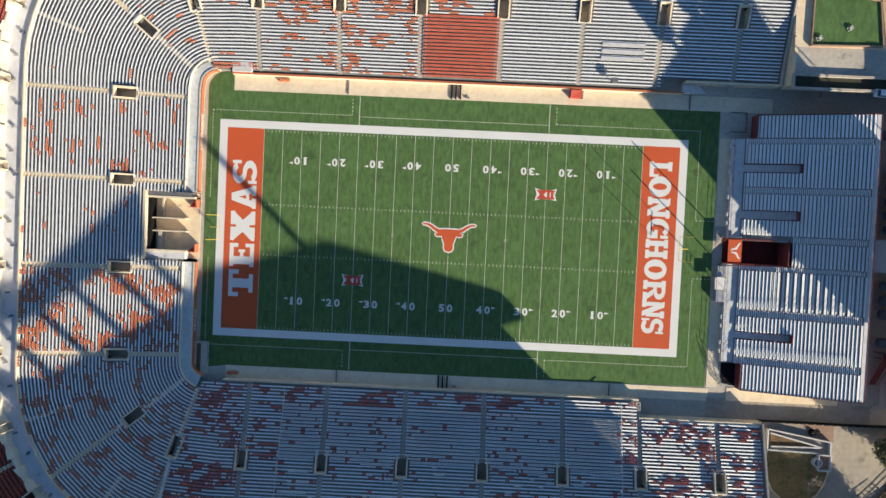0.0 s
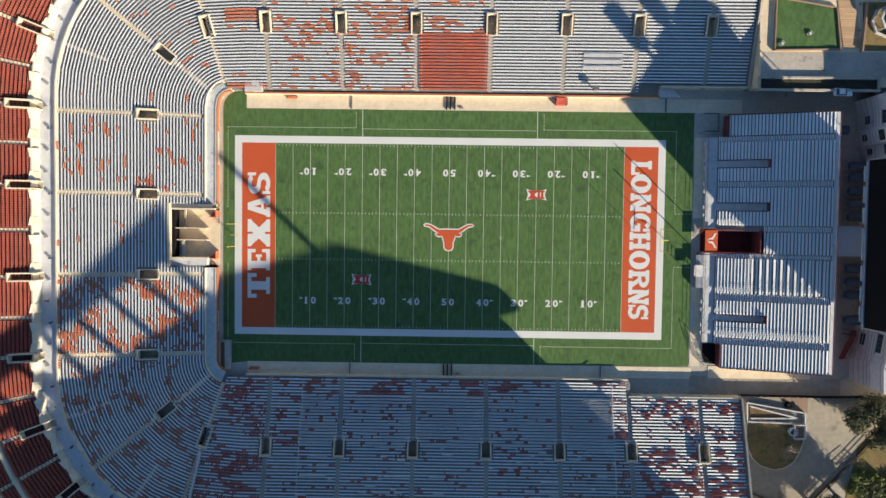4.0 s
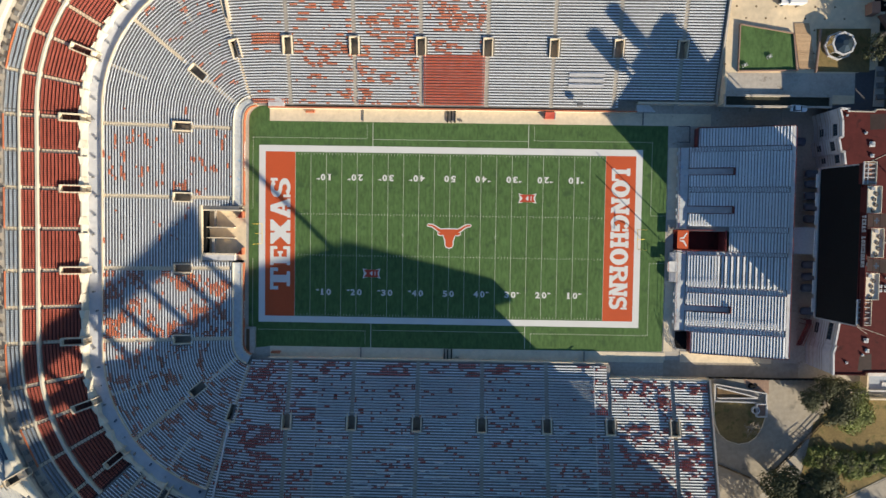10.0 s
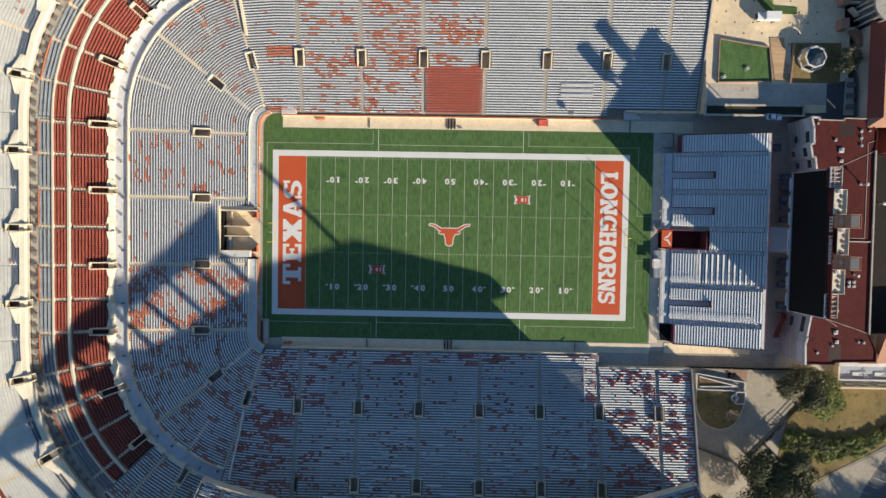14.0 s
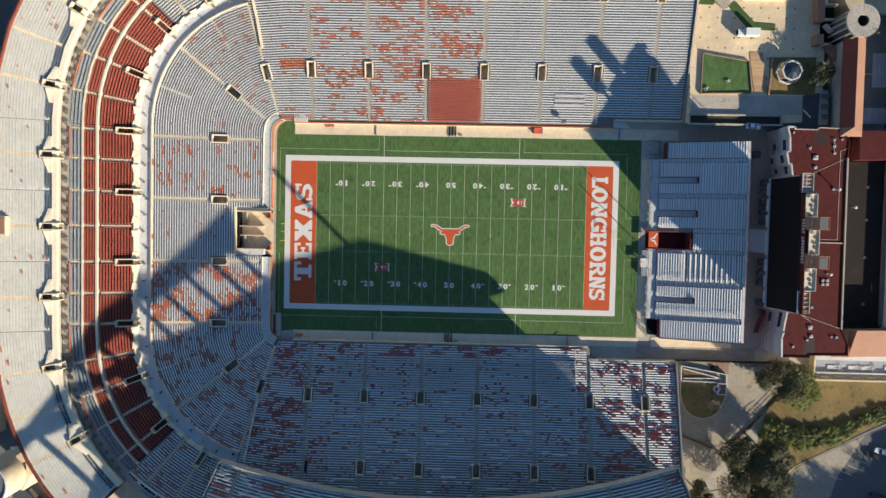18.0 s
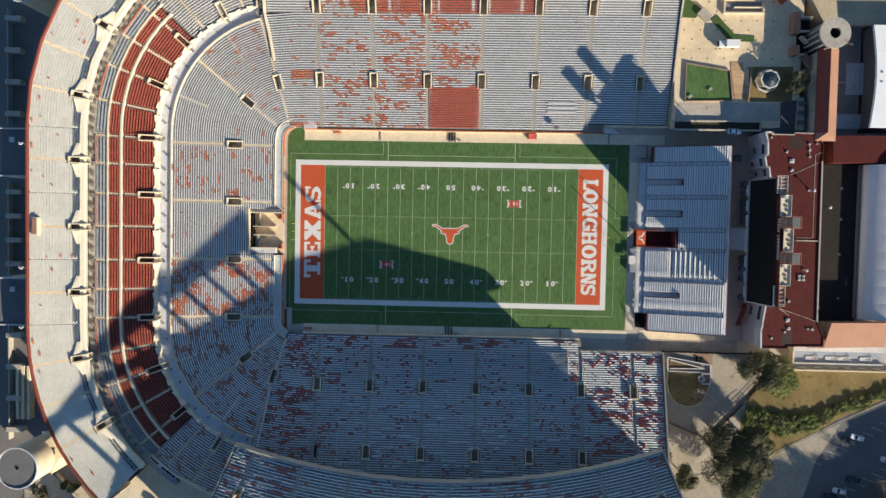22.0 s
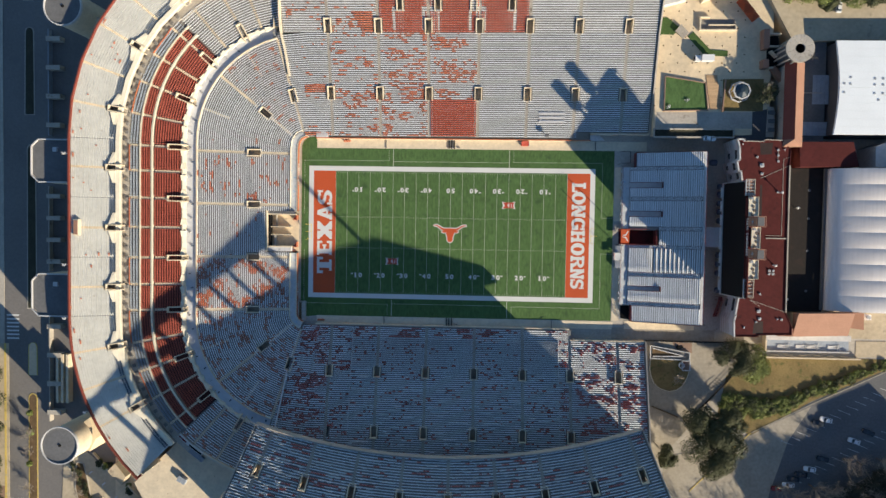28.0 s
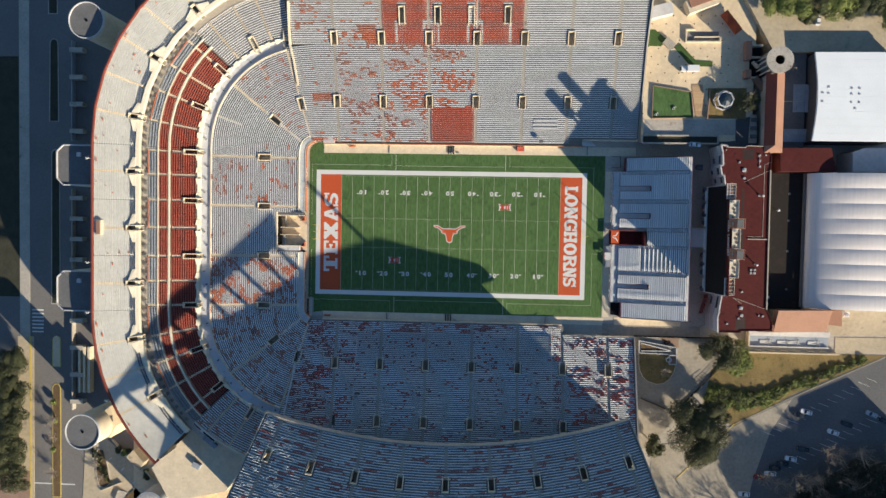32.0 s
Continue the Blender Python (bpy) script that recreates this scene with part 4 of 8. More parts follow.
for j, s in enumerate(up_st):
    if up_kind[j] != "v":
        continue
    for d in (-1, 1):
        a, b = along(s, d * 1.3, 66.0), along(s, d * 5.6, 66.0)
        q = [at_station(a, 65.2), at_station(a, 67.5), at_station(b, 66.3), at_station(b, 65.2)]
        Geo().prism(q, 23.0, [25.1, 25.9, 25.0, 24.8]).ob("portal_wing", PARAPET, label="pale flared concrete wing beside a deck portal", category="pier", group="portal wings of the upper deck", kind="structure")
for j, s in enumerate(mid_st):
    if mid_kind[j] == "e":
        continue
    for d in (-1, 1):
        a, b = along(s, d * 1.2, 45.0), along(s, d * 3.4, 45.0)
        q = [at_station(a, 44.5), at_station(a, 45.9), at_station(b, 45.6), at_station(b, 45.0)]
        Geo().prism(q, 10.6, [12.9, 13.7, 13.4, 12.9]).ob("portal_wing", PARAPET, label="pale flared concrete wing at the foot of the red tier", category="pier", group="portal wings of the red tier", kind="structure")

# curved upper deck over the shaded side
WUP = lambda R, s: 28.0 + 0.63 * (R - 217.4)
d_rows = steps_of(217.4, 266.0, 0.83)
DV = (227.4, 231.6)
deck_marks = [-17.75, -16.0, -11.75, -7.5, -3.25, 1.0, 5.25, 9.5, 13.75, 18.0, 19.4]
for j, (a, b) in enumerate(zip(deck_marks, deck_marks[1:])):
    sts = [wud(a), wud(a + 0.33), wud((a + b) / 2), wud(b - 0.33), wud(b)] if b - a > 1 else None
    edge = cut(*DV)
    if b - a < 2:
        sts = [wud(a), wud(b - 0.33), wud(b)] if j == 0 else [wud(a), wud(a + 0.33), wud(b)]
        edge = (lambda i, R, n, k=(1 if j == 0 else 0): i == k and DV[0] <= R + 0.01 < DV[1])
    near = [r for r in d_rows if r < 245]
    blk, spans = tier(sts, near, WUP, edge, label="curved upper deck block with grey aluminium benches", deck=TREAD)
    seats_on(spans, SEAT_WEST, sparse(0.022), "orange clip-on seats scattered on the upper deck")
    seats_on(spans, CHAIR, sparse(0.05), "pale grey moulded seats in patches on the upper deck", name="stadium_chairs")
    far = [r for r in d_rows if r >= near[-1] and (r < 261.8 or a > 5)]
    tier(sts, far, WUP, chairs=True, label="high rear block of the curved upper deck")
for a in deck_marks[1:-1]:
    aisle(wud(a), [r for r in d_rows if r < 245], WUP, 1.1, skip=lambda R: DV[0] <= R + 0.01 < DV[1])
    vomitory(wud(a), *DV, WUP, 2.0, 2.4, True, 0.3 if a == -16.0 else 0.95)
DECK = [wud(-17.75 + 37.15 * i / 20) for i in range(21)]
band("upper_deck_front_wall", 217.0, lambda R, s: 28.0, [(0, -2.2), (0.45, -2.2), (0.45, 0.9), (0, 0.9)], CONC, "curved concrete front wall of the upper deck", DECK)
# rear walls lie out of view; their heights are fitted to the shadows
band("upper_deck_rear_wall", 266.0, Z0(0), [(0, -4), (0.6, -4), (0.6, 59.0), (0, 59.0)], CONC, "tall unseen rear wall behind the upper deck", [wud(11.4 + 8.0 * i / 6) for i in range(7)])
band("upper_deck_rear_wall", 266.0, Z0(0), [(0, -4), (0.6, -4), (0.6, 58.2), (0, 58.2)], CONC, "tall unseen rear wall behind the upper deck", [wud(5.0 + 6.4 * i / 4) for i in range(5)])
band("upper_deck_rear_wall", 266.0, Z0(0), [(0, -4), (0.6, -4), (0.6, 55.6), (0, 55.6)], CONC, "tall unseen rear wall behind the upper deck", [wud(-11 + 16.0 * i / 10) for i in range(11)])
band("upper_deck_rear_parapet", 266.0, Z0(0), [(0, 57.6), (0.6, 57.6), (0.6, 59.5), (0, 59.5)], CONC, "unseen rear parapet of the upper deck", [wud(-17.75 + 6.75 * i / 4) for i in range(5)])
for i in range(4):
    s0, s1 = wud(-17.75 + 1.69 * i), wud(-17.75 + 1.69 * (i + 1))
    q = [at_station(s0, 266.0), at_station(s1, 266.0), at_station(s1, 266.6), at_station(s0, 266.6)]
    h0, h1 = 43.0 + 2.1 * i, 45.1 + 2.1 * i
    Geo().prism(q, -4 if i else 34, [h0, h1, h1, h0]).ob("upper_deck_rear_wall", CONC, label="unseen lower rear wall fitted to the corner's shadow", category="wall", kind="structure")
for a in (-17.75, 19.4):
    s = wud(a)
    w0, w1 = (-0.35, 0.0) if a < 0 else (0.0, 0.35)
    tx, ty = -s[3], s[2]
    q = [(at_station(s, r)[0] + tx * w, at_station(s, r)[1] + ty * w) for r, w in ((217.0, w0), (266.6, w0), (266.6, w1), (217.0, w1))]
    z = [26.0, 56.0, 56.0, 26.0]
    Geo().prism(q, z, [v + (2.2 if a < 0 else 3.1) for v in z]).ob("upper_deck_side_wall", CONC, label="sloping concrete side wall of the upper deck", category="wall", kind="structure")

# front walls towards the field
NF = [(-56.8, 34.0, math.cos(radians(90 + 10 * i)), math.sin(radians(90 + 10 * i)), SN_) for i in range(10)] + [sn(y) for y in (33, 8.2)]
NF2 = [sn(y) for y in (-8.6, -32.5)] + [corner(180 + 10 * i) for i in range(1, 8)]
for st in (NF, NF2):
    band("field_wall", 3.6, Z0(0), [(0, -0.3), (0.45, -0.3), (0.45, 2.15), (0, 2.15)], CREAM, "cream concrete wall between turf and seating", st)
    band("front_walkway", 4.05, Z0(1.95), [(0, -1.9), (2.5, -1.2), (2.5, 0.0), (0, 0.0)], STAINED, "pale walkway with blue stains behind the field wall", st, "walkway")
    band("bowl_front_wall", 6.3, Z0(1.95), [(0, -1.0), (0.2, -1.0), (0.2, 1.0), (0, 1.0)], PARAPET, "low pale front wall of the bowl seating", st)
    band("wall_banner", 3.42, Z0(0), [(0, 0.5), (0.16, 0.5), (0.16, 2.2), (0, 2.2)], SEAT, "orange banner fixed along the field wall", st, "banner")
g = Geo().box(-53.4, 54.0, 36.9, 37.25, -0.2, 1.9)
g.ob("sideline_wall", CREAM, label="cream concrete wall along the sideline with orange coping", category="wall", kind="structure")
Geo().box(-53.4, 54.0, 36.86, 37.29, 1.9, 2.02).ob("wall_coping", SEAT, label="orange painted coping of the sideline wall", category="coping", kind="structure")
Geo().box(-53.4, 76.0, 33.35, 36.9, -0.3, 0.03).ob("sideline_track", CREAM, label="cream concrete strip beside the turf", category="pavement", kind="structure")
Geo().box(-53.0, 47.5, -36.9, -36.5, -0.2, 1.9).ob("sideline_wall", CREAM, label="cream concrete wall along the shaded sideline", category="wall", kind="structure")
Geo().box(-53.0, 64.5, -36.5, -33.45, -0.3, 0.03).ob("sideline_track", CREAM, label="cream concrete strip beside the turf", category="pavement", kind="structure")
Geo().box(47.5, 76.5, -41.2, -40.6, -0.2, 3.2).ob("stand_front_wall", CREAM, label="cream concrete front wall of the stand's end block", category="wall", kind="structure")
Geo().box(54.0, 76.0, 39.3, 39.8, -0.2, 3.0).ob("stand_front_wall", CREAM, label="cream concrete front wall of the stand's end block", category="wall", kind="structure")
# end walls of the long stands
Geo().add([(x, y, z) for x in (76.0, 76.5) for y, z in ((39.3, -1), (107, -1), (107, 29.5), (75, 14.0), (39.3, 3.4))],
          [(0, 1, 2, 3, 4), (9, 8, 7, 6, 5), (0, 4, 9, 5), (4, 3, 8, 9), (3, 2, 7, 8), (2, 1, 6, 7), (1, 0, 5, 6)]).ob("stand_end_wall", CONC, label="sloping concrete end wall of the long stand", category="wall", kind="structure")
Geo().add([(x, y, z) for x in (76.5, 77.0) for y, z in ((-40.6, -1), (-89, -1), (-89, 18.4), (-40.6, 3.6))],
          [(0, 1, 2, 3), (7, 6, 5, 4), (0, 3, 7, 4), (3, 2, 6, 7), (2, 1, 5, 6), (1, 0, 4, 5)]).ob("stand_end_wall", CONC, label="sloping concrete end wall of the shaded stand", category="wall", kind="structure")

# players' tunnel in the end bowl
tun = base("field_tunnel", -67, 0, 0, "wide sunken concrete tunnel mouth with partition walls at the field's end", "tunnel", kind="structure")
hang(tun, Geo().box(-72.4, -60.4, -7.9, 8.0, -0.3, 0.02).ob("tunnel_floor", PAVING), Geo().box(-72.2, -60.7, 6.5, 6.95, 0, 3.4).ob("side_wall", CREAM), Geo().box(-72.2, -62.5, -6.3, -5.85, 0, 3.4).ob("side_wall", CREAM),
     Geo().box(-72.3, -61.5, 6.95, 8.0, -0.2, 3.3).ob("side_ledge", DARK), Geo().box(-72.3, -62.8, -7.9, -6.3, -0.2, 3.2).ob("side_ledge", PALE),
     Geo().box(-72.6, -72.0, -8.2, 8.2, 0, 4.6).ob("lintel", CREAM), Geo().box(-72.0, -71.2, -5.85, 6.5, 0.0, 3.0).ob("back_wall", BLACK),
     Geo().box(-71.4, -63.2, 1.55, 1.85, 0, 2.5).ob("partition", CREAM), Geo().box(-71.4, -63.2, -1.55, -1.25, 0, 1.9).ob("partition", CREAM), Geo().box(-69.9, -69.2, -5.85, -1.6, 0, 1.7).ob("cross_partition", CONC), Geo().box(-69.4, -69.0, 1.9, 6.4, 0, 1.2).ob("cross_partition", CONC))
for ya, yb in ((4.6, 6.9), (-6.2, -4.2)):
    dg = base("tunnel_gate", -61.6, (ya + yb) / 2, 0, "folded orange red steel gate beside the tunnel mouth", "gate", "tunnel gates")
    hang(dg, Geo().box(-62.6, -60.8, ya, ya + 0.15, 0.02, 2.4).ob("panel", REDWALL), Geo().box(-60.95, -60.7, ya, yb, 0.02, 2.3).ob("panel", SEAT), Geo().prism([(-62.5, ya + 0.2), (-61.0, ya + 0.2), (-61.0, yb - 0.3)], 0.02, 1.7).ob("padding", REDWALL))

# cross walk and divider wall where the sunlit stand meets the rounded end
Geo().box(-67.8, -64.6, 73.4, 75.4, 10.5, 12.6).ob("cross_walk", CONC, label="grey concrete cross walk at the end of the sunlit stand", category="walkway", kind="structure")
EW = [(-62.29, 59.82, 8.51), (-63.29, 68.31, 11.05), (-64.43, 74.57, 12.93), (-64.3, 79.53, 15.14), (-63.49, 89.73, 19.84)]
ew = base("divider_wall", -61, 70, 9, "cream concrete divider wall at the end of the sunlit stand", "wall", kind="structure")
for (xa, ya, za), (xb, yb, zb) in zip(EW, EW[1:]):
    hang(ew, Geo().prism([(xa - 0.35, ya), (xa + 0.35, ya), (xb + 0.35, yb), (xb - 0.35, yb)], 4, [za + 1.2, za + 1.2, zb + 1.2, zb + 1.2]).ob("wall_panel", CREAM))
# low wall climbing the corner of the shaded stand
cw = base("divider_wall", -63.8, -64, 7, "pale concrete divider wall climbing the benches", "wall", kind="structure")
for k in range(8):
    xa, ya = -62.66 - 2.74 * k / 8, -55.32 - 19.64 * k / 8
    xb, yb = -62.66 - 2.74 * (k + 1) / 8, -55.32 - 19.64 * (k + 1) / 8
    za, zb = 7.3 + 5.9 * k / 8, 7.3 + 5.9 * (k + 1) / 8
    hang(cw, Geo().prism([(xa - 0.28, ya), (xa + 0.28, ya), (xb + 0.28, yb), (xb - 0.28, yb)], 3, [za + 1.3, za + 1.3, zb + 1.3, zb + 1.3]).ob("wall_panel", PALE))
# rails dividing the shaded stand
for x in (-37.6, 43.0):
    rd = base("divider_rail", x, -37, 2, "thin pale steel divider rail running up the benches", "rail", "divider rails")
    ra, rb = 5.0, 52.0
    hang(rd, Geo().tube((x, -32.5 - ra, LOW(ra, sw(0)) + 0.95), (x, -32.5 - rb, LOW(rb, sw(0)) + 0.95), 0.11, 6).ob("rail", PALE))
    for k in range(32):
        R = ra + (rb - ra) * k / 31
        hang(rd, Geo().tube((x, -32.5 - R, LOW(R, sw(0))), (x, -32.5 - R, LOW(R, sw(0)) + 0.95), 0.05, 5).ob("post", PALE))
# sideline things
for x, y, lab in ((-41.4, 36.2, "orange tarpaulin bundle lying by the wall"), (-51.2, -35.2, "orange tarpaulin bundle on the shaded strip")):
    g = Geo()
    for k in range(5):
        g.tube((x - 1.3 + k * 0.55, y - 0.35, 0.3), (x - 0.8 + k * 0.55, y + 0.3, 0.35), 0.32, 8, 0.24)
    g.ob("tarpaulin", SEAT, label=lab, category="tarpaulin")
bx = base("equipment_tent", 28.9, 35.7, 0, "small dark red equipment tent standing by the sideline wall", "tent")
hang(bx, Geo().prism([(27.4, 34.9), (30.2, 34.9), (30.2, 36.6), (27.4, 36.6)], 0.03, [1.9, 1.6, 1.8, 2.3]).ob("cover", REDWALL), Geo().box(30.2, 30.4, 34.8, 36.7, 0.03, 1.7).ob("side_flap", SEAT_GREY))
sk = base("speaker_stand", 36.9, 38.6, 2.6, "grey loudspeaker on a stand among the front benches", "loudspeaker")
hang(sk, Geo().tube((36.9, 38.6, 2.4), (36.9, 38.6, 4.2), 0.1, 8).ob("pole", STEEL), Geo().box(36.2, 37.6, 38.0, 39.2, 4.2, 5.3).ob("cabinet", DARK), Geo().box(36.3, 37.5, 37.9, 38.0, 4.3, 5.2).ob("grille", STEEL))
for k, yy in enumerate((46.8, 45.3, 43.8)):
    Geo().box(33.6, 43.6, yy - 0.5, yy + 0.4, LOW(yy - 33, sx(0)) + 0.44, LOW(yy - 33, sx(0)) + 0.62).ob("cover_board", PALE, label="pale flat board laid over the benches", category="board", group="boards over the benches")
for y0, y1 in ((33.5, 36.8), (-36.4, -33.5)):
    gt = base("sideline_gate", 0, (y0 + y1) / 2, 0, "pair of dark steel gate tracks across the concrete strip", "gate", "sideline gates")
    hang(gt, *[Geo().box(x - 0.16, x + 0.16, y0, y1, 0.03, 0.5).ob("track", BLACK) for x in (-0.9, 0.1, 1.2)], *[Geo().box(2.4 + k * 0.6, 2.75 + k * 0.6, y0 + 0.3, y0 + 0.65, 0.03, 0.4).ob("anchor", DARK) for k in range(2)])
for x, y0, y1 in ((-25.8, 33.5, 36.8), (-25.8, -36.4, -33.5), (56.2, 33.5, 37.0), (40.6, -36.4, -33.5)):
    Geo().box(x - 0.12, x + 0.12, y0, y1, 0.03, 0.35).ob("drain_channel", DARK, label="dark drain channel across the concrete strip", category="drain", group="drain channels", kind="structure")
# stained planters and ramp in the bowl's corners
Geo().box(-53.2, -48.6, 37.3, 39.6, -0.2, 2.6).ob("corner_platform", PALE, label="pale corner platform at the end of the long stand", category="platform", kind="structure")
Geo().prism([(54.0, 37.2), (59.5, 37.2), (57.5, 39.2), (54.0, 39.2)], -0.1, 1.3).ob("ramp_block", PALE, label="pale concrete ramp block at the stand's end", category="ramp", kind="structure")
Geo().box(-60.6, -57.4, -35.6, -27.9, -0.2, 0.9).ob("corner_planter", CONC, label="concrete edged corner ramp beside the turf", category="ramp", kind="structure")
Geo().box(-59.9, -58.9, -35.2, -28.3, 0.9, 0.95).ob("corner_planter_bed", MULCH, label="dark strip on the corner ramp", category="ramp", kind="structure")
for yy in (3.5, -3.2):
    np_ = base("net_pole", 65.6, yy, 0, "tall slim net pole behind the end zone", "pole", "net poles")
    hang(np_, Geo().tube((65.6, yy, 0), (65.6, yy, 11.5), 0.13, 8).ob("pole", STEEL), Geo().cyl(65.6, yy, 0.3, 0, 0.3, 10).ob("foot", DARK))

# ---- far end: temporary stand, scoreboard, field house ----
SZ = lambda x: 0.95 + 0.322 * (x - 66.8)
s_stand = base("end_bleacher", 67, 0, 0, "aluminium end bleacher with long benches and foot boards facing the field", "bleacher")
S_GAPS = [(19.0, 21.0, 81.0), (7.9, 10.0, 81.0), (-20.7, -18.9, 81.0)]
S_BLOCKS = [(27.2, 32.4, 71.6), (15.6, 25.6, 69.6), (4.2, 13.9, 69.6), (-13.4, -4.3, 69.6), (-24.8, -15.3, 69.6), (-32.8, -26.7, 70.9)]
s_rows = [69.6 + 0.765 * k for k in range(33)]
for n_row, x in enumerate(s_rows):
    for y0, y1, xs in S_BLOCKS:
        if x < xs:
            continue
        if y1 == -4.3 and x > 77.8:
            # double-depth rows
            if n_row % 2 == 0:
                hang(s_stand, Geo().box(x + 0.62, x + 1.14, y0, y1, SZ(x) + 0.4, SZ(x) + 0.5).ob("wide_bench", ALU), Geo().box(x - 0.1, x + 0.36, y0, y1, SZ(x) - 0.06, SZ(x)).ob("foot_board", ALU))
            continue
        spans = [(y0, y1)]
        for a, b, xe in S_GAPS:
            if x < xe:
                spans = [q for p in spans for q in ((p[0], min(p[1], a - 0.1)), (max(p[0], b + 0.1), p[1])) if q[1] - q[0] > 0.6]
        for a, b in spans:
            hang(s_stand, Geo().box(x + 0.3, x + 0.75, a, b, SZ(x) + 0.42, SZ(x) + 0.5).ob("bench", ALU), Geo().box(x, x + 0.28, a, b, SZ(x) - 0.06, SZ(x)).ob("foot_board", ALU))
    if x > 80.2:
        hang(s_stand, Geo().box(x + 0.42, x + 0.72, -3.0, 2.5, SZ(x) + 0.42, SZ(x) + 0.5).ob("bench", ALU), Geo().box(x, x + 0.34, -3.0, 2.5, SZ(x) - 0.06, SZ(x)).ob("foot_board", ALU))
for ya, yb, xs in ((25.7, 27.0, 69.6), (14.0, 15.5, 69.6), (2.6, 4.1, 80.2), (-4.2, -3.1, 69.6), (-15.2, -13.5, 69.6), (-26.6, -24.9, 69.6)):
    for k, x in enumerate(s_rows):
        if x >= xs:
            for dx in (0.0, 0.38):
                hang(s_stand, Geo().box(x + dx, x + dx + 0.2, ya, yb, SZ(x + dx) - 0.1, SZ(x + dx) + 0.06).ob("aisle_step", ALU))
            for y in (ya + 0.08, yb - 0.08):
                hang(s_stand, Geo().box(x + 0.1, x + 0.5, y - 0.05, y + 0.05, SZ(x) + 0.95, SZ(x) + 1.02).ob("handrail", RAIL))
deck_parts = [(80.9, 95.4, -32.8, 32.4), (69.4, 80.9, -18.8, -3.0), (69.4, 80.9, 2.7, 7.8), (69.4, 80.9, 10.1, 18.9), (69.4, 80.9, 21.1, 26.9), (71.4, 80.9, 26.9, 32.4), (69.4, 80.9, -26.4, -20.8), (71, 80.9, -32.8, -26.4)]
for x0, x1, y0, y1 in deck_parts:
    q = rect(x0, x1, y0, y1)
    hang(s_stand, Geo().prism(q, [SZ(p[0]) - 0.5 for p in q], [SZ(p[0]) - 0.22 for p in q]).ob("substructure", TREAD))
# flat walk along the front and the narrow rear walk
FZ = 1.45
for y0, y1 in ((3.2, 26.9), (-26.4, -3.0)):
    hang(s_stand, Geo().box(66.9, 69.5, y0, y1, FZ - 0.25, FZ).ob("front_walk", STAINED), Geo().box(66.7, 66.9, y0, y1, 0, FZ).ob("front_wall", PALE))
hang(s_stand, Geo().box(95.0, 96.0, -32.6, 32.4, SZ(95.4) - 0.3, SZ(95.4) + 0.1).ob("rear_walk", PALE), Geo().box(96.0, 96.15, -32.6, 32.4, 0, SZ(95.4) + 0.2).ob("rear_wall", RAIL))
for y, x0, y2 in ((32.5, 71.4, 32.6), (-32.95, 71.0, -32.85)):
    hang(s_stand, Geo().prism(rect(x0, 95.6, y, y2), 0, [SZ(x0) + 0.3, SZ(95.6) + 0.3, SZ(95.6) + 0.3, SZ(x0) + 0.3]).ob("side_wall", TAN), Geo().prism(rect(x0, 95.6, y - 0.03, y2 + 0.03), [SZ(x0) + 0.3, SZ(95.6) + 0.3, SZ(95.6) + 0.3, SZ(x0) + 0.3], [SZ(x0) + 0.42, SZ(95.6) + 0.42, SZ(95.6) + 0.42, SZ(x0) + 0.42]).ob("side_rail", RAIL))
for y0, y1, x0 in ((27.0, 32.4, 71.3), (-32.8, -26.6, 70.85)):
    hang(s_stand, Geo().box(x0, x0 + 0.12, y0, y1, 0, SZ(x0) + 0.6).ob("front_wall", RAIL))
for a, b, xe in S_GAPS:
    for y in (a, b):
        hang(s_stand, Geo().prism([(69.4, y - 0.08), (xe, y - 0.08), (xe, y + 0.08), (69.4, y + 0.08)], 0, [SZ(69.4), SZ(xe) + 0.5, SZ(xe) + 0.5, SZ(69.4)]).ob("gap_wall", RAIL))
    hang(s_stand, Geo().prism(rect(69.4, xe, a, b), 0.0, [FZ, 4.7, 4.7, FZ]).ob("gap_floor", PALE), Geo().box(xe, xe + 0.12, a, b, 0, SZ(xe) + 0.8).ob("gap_wall", RAIL))
for i in range(26):
    y = -26 + i * 2.05
    if abs(y) > 3.2:
        hang(s_stand, Geo().tube((66.75, y, 1.4), (66.75, y, 2.5), 0.04, 6).ob("rail_post", RAIL))
        if i % 3:
            hang(s_stand, Geo().box(66.2, 66.5, y - 0.5, y + 0.5, 0.4, 1.3).ob("front_board", WHITE))
for a, b in ((-26.1, -3.3), (3.3, 26.8)):
    for z in (1.95, 2.5):
        hang(s_stand, Geo().tube((66.75, a, z), (66.75, b, z), 0.035, 6).ob("rail", RAIL))
tun2 = base("player_entrance", 73, 0, 0, "red carpeted player entrance with a white steer-head flag between the bleacher blocks", "entrance", kind="structure")
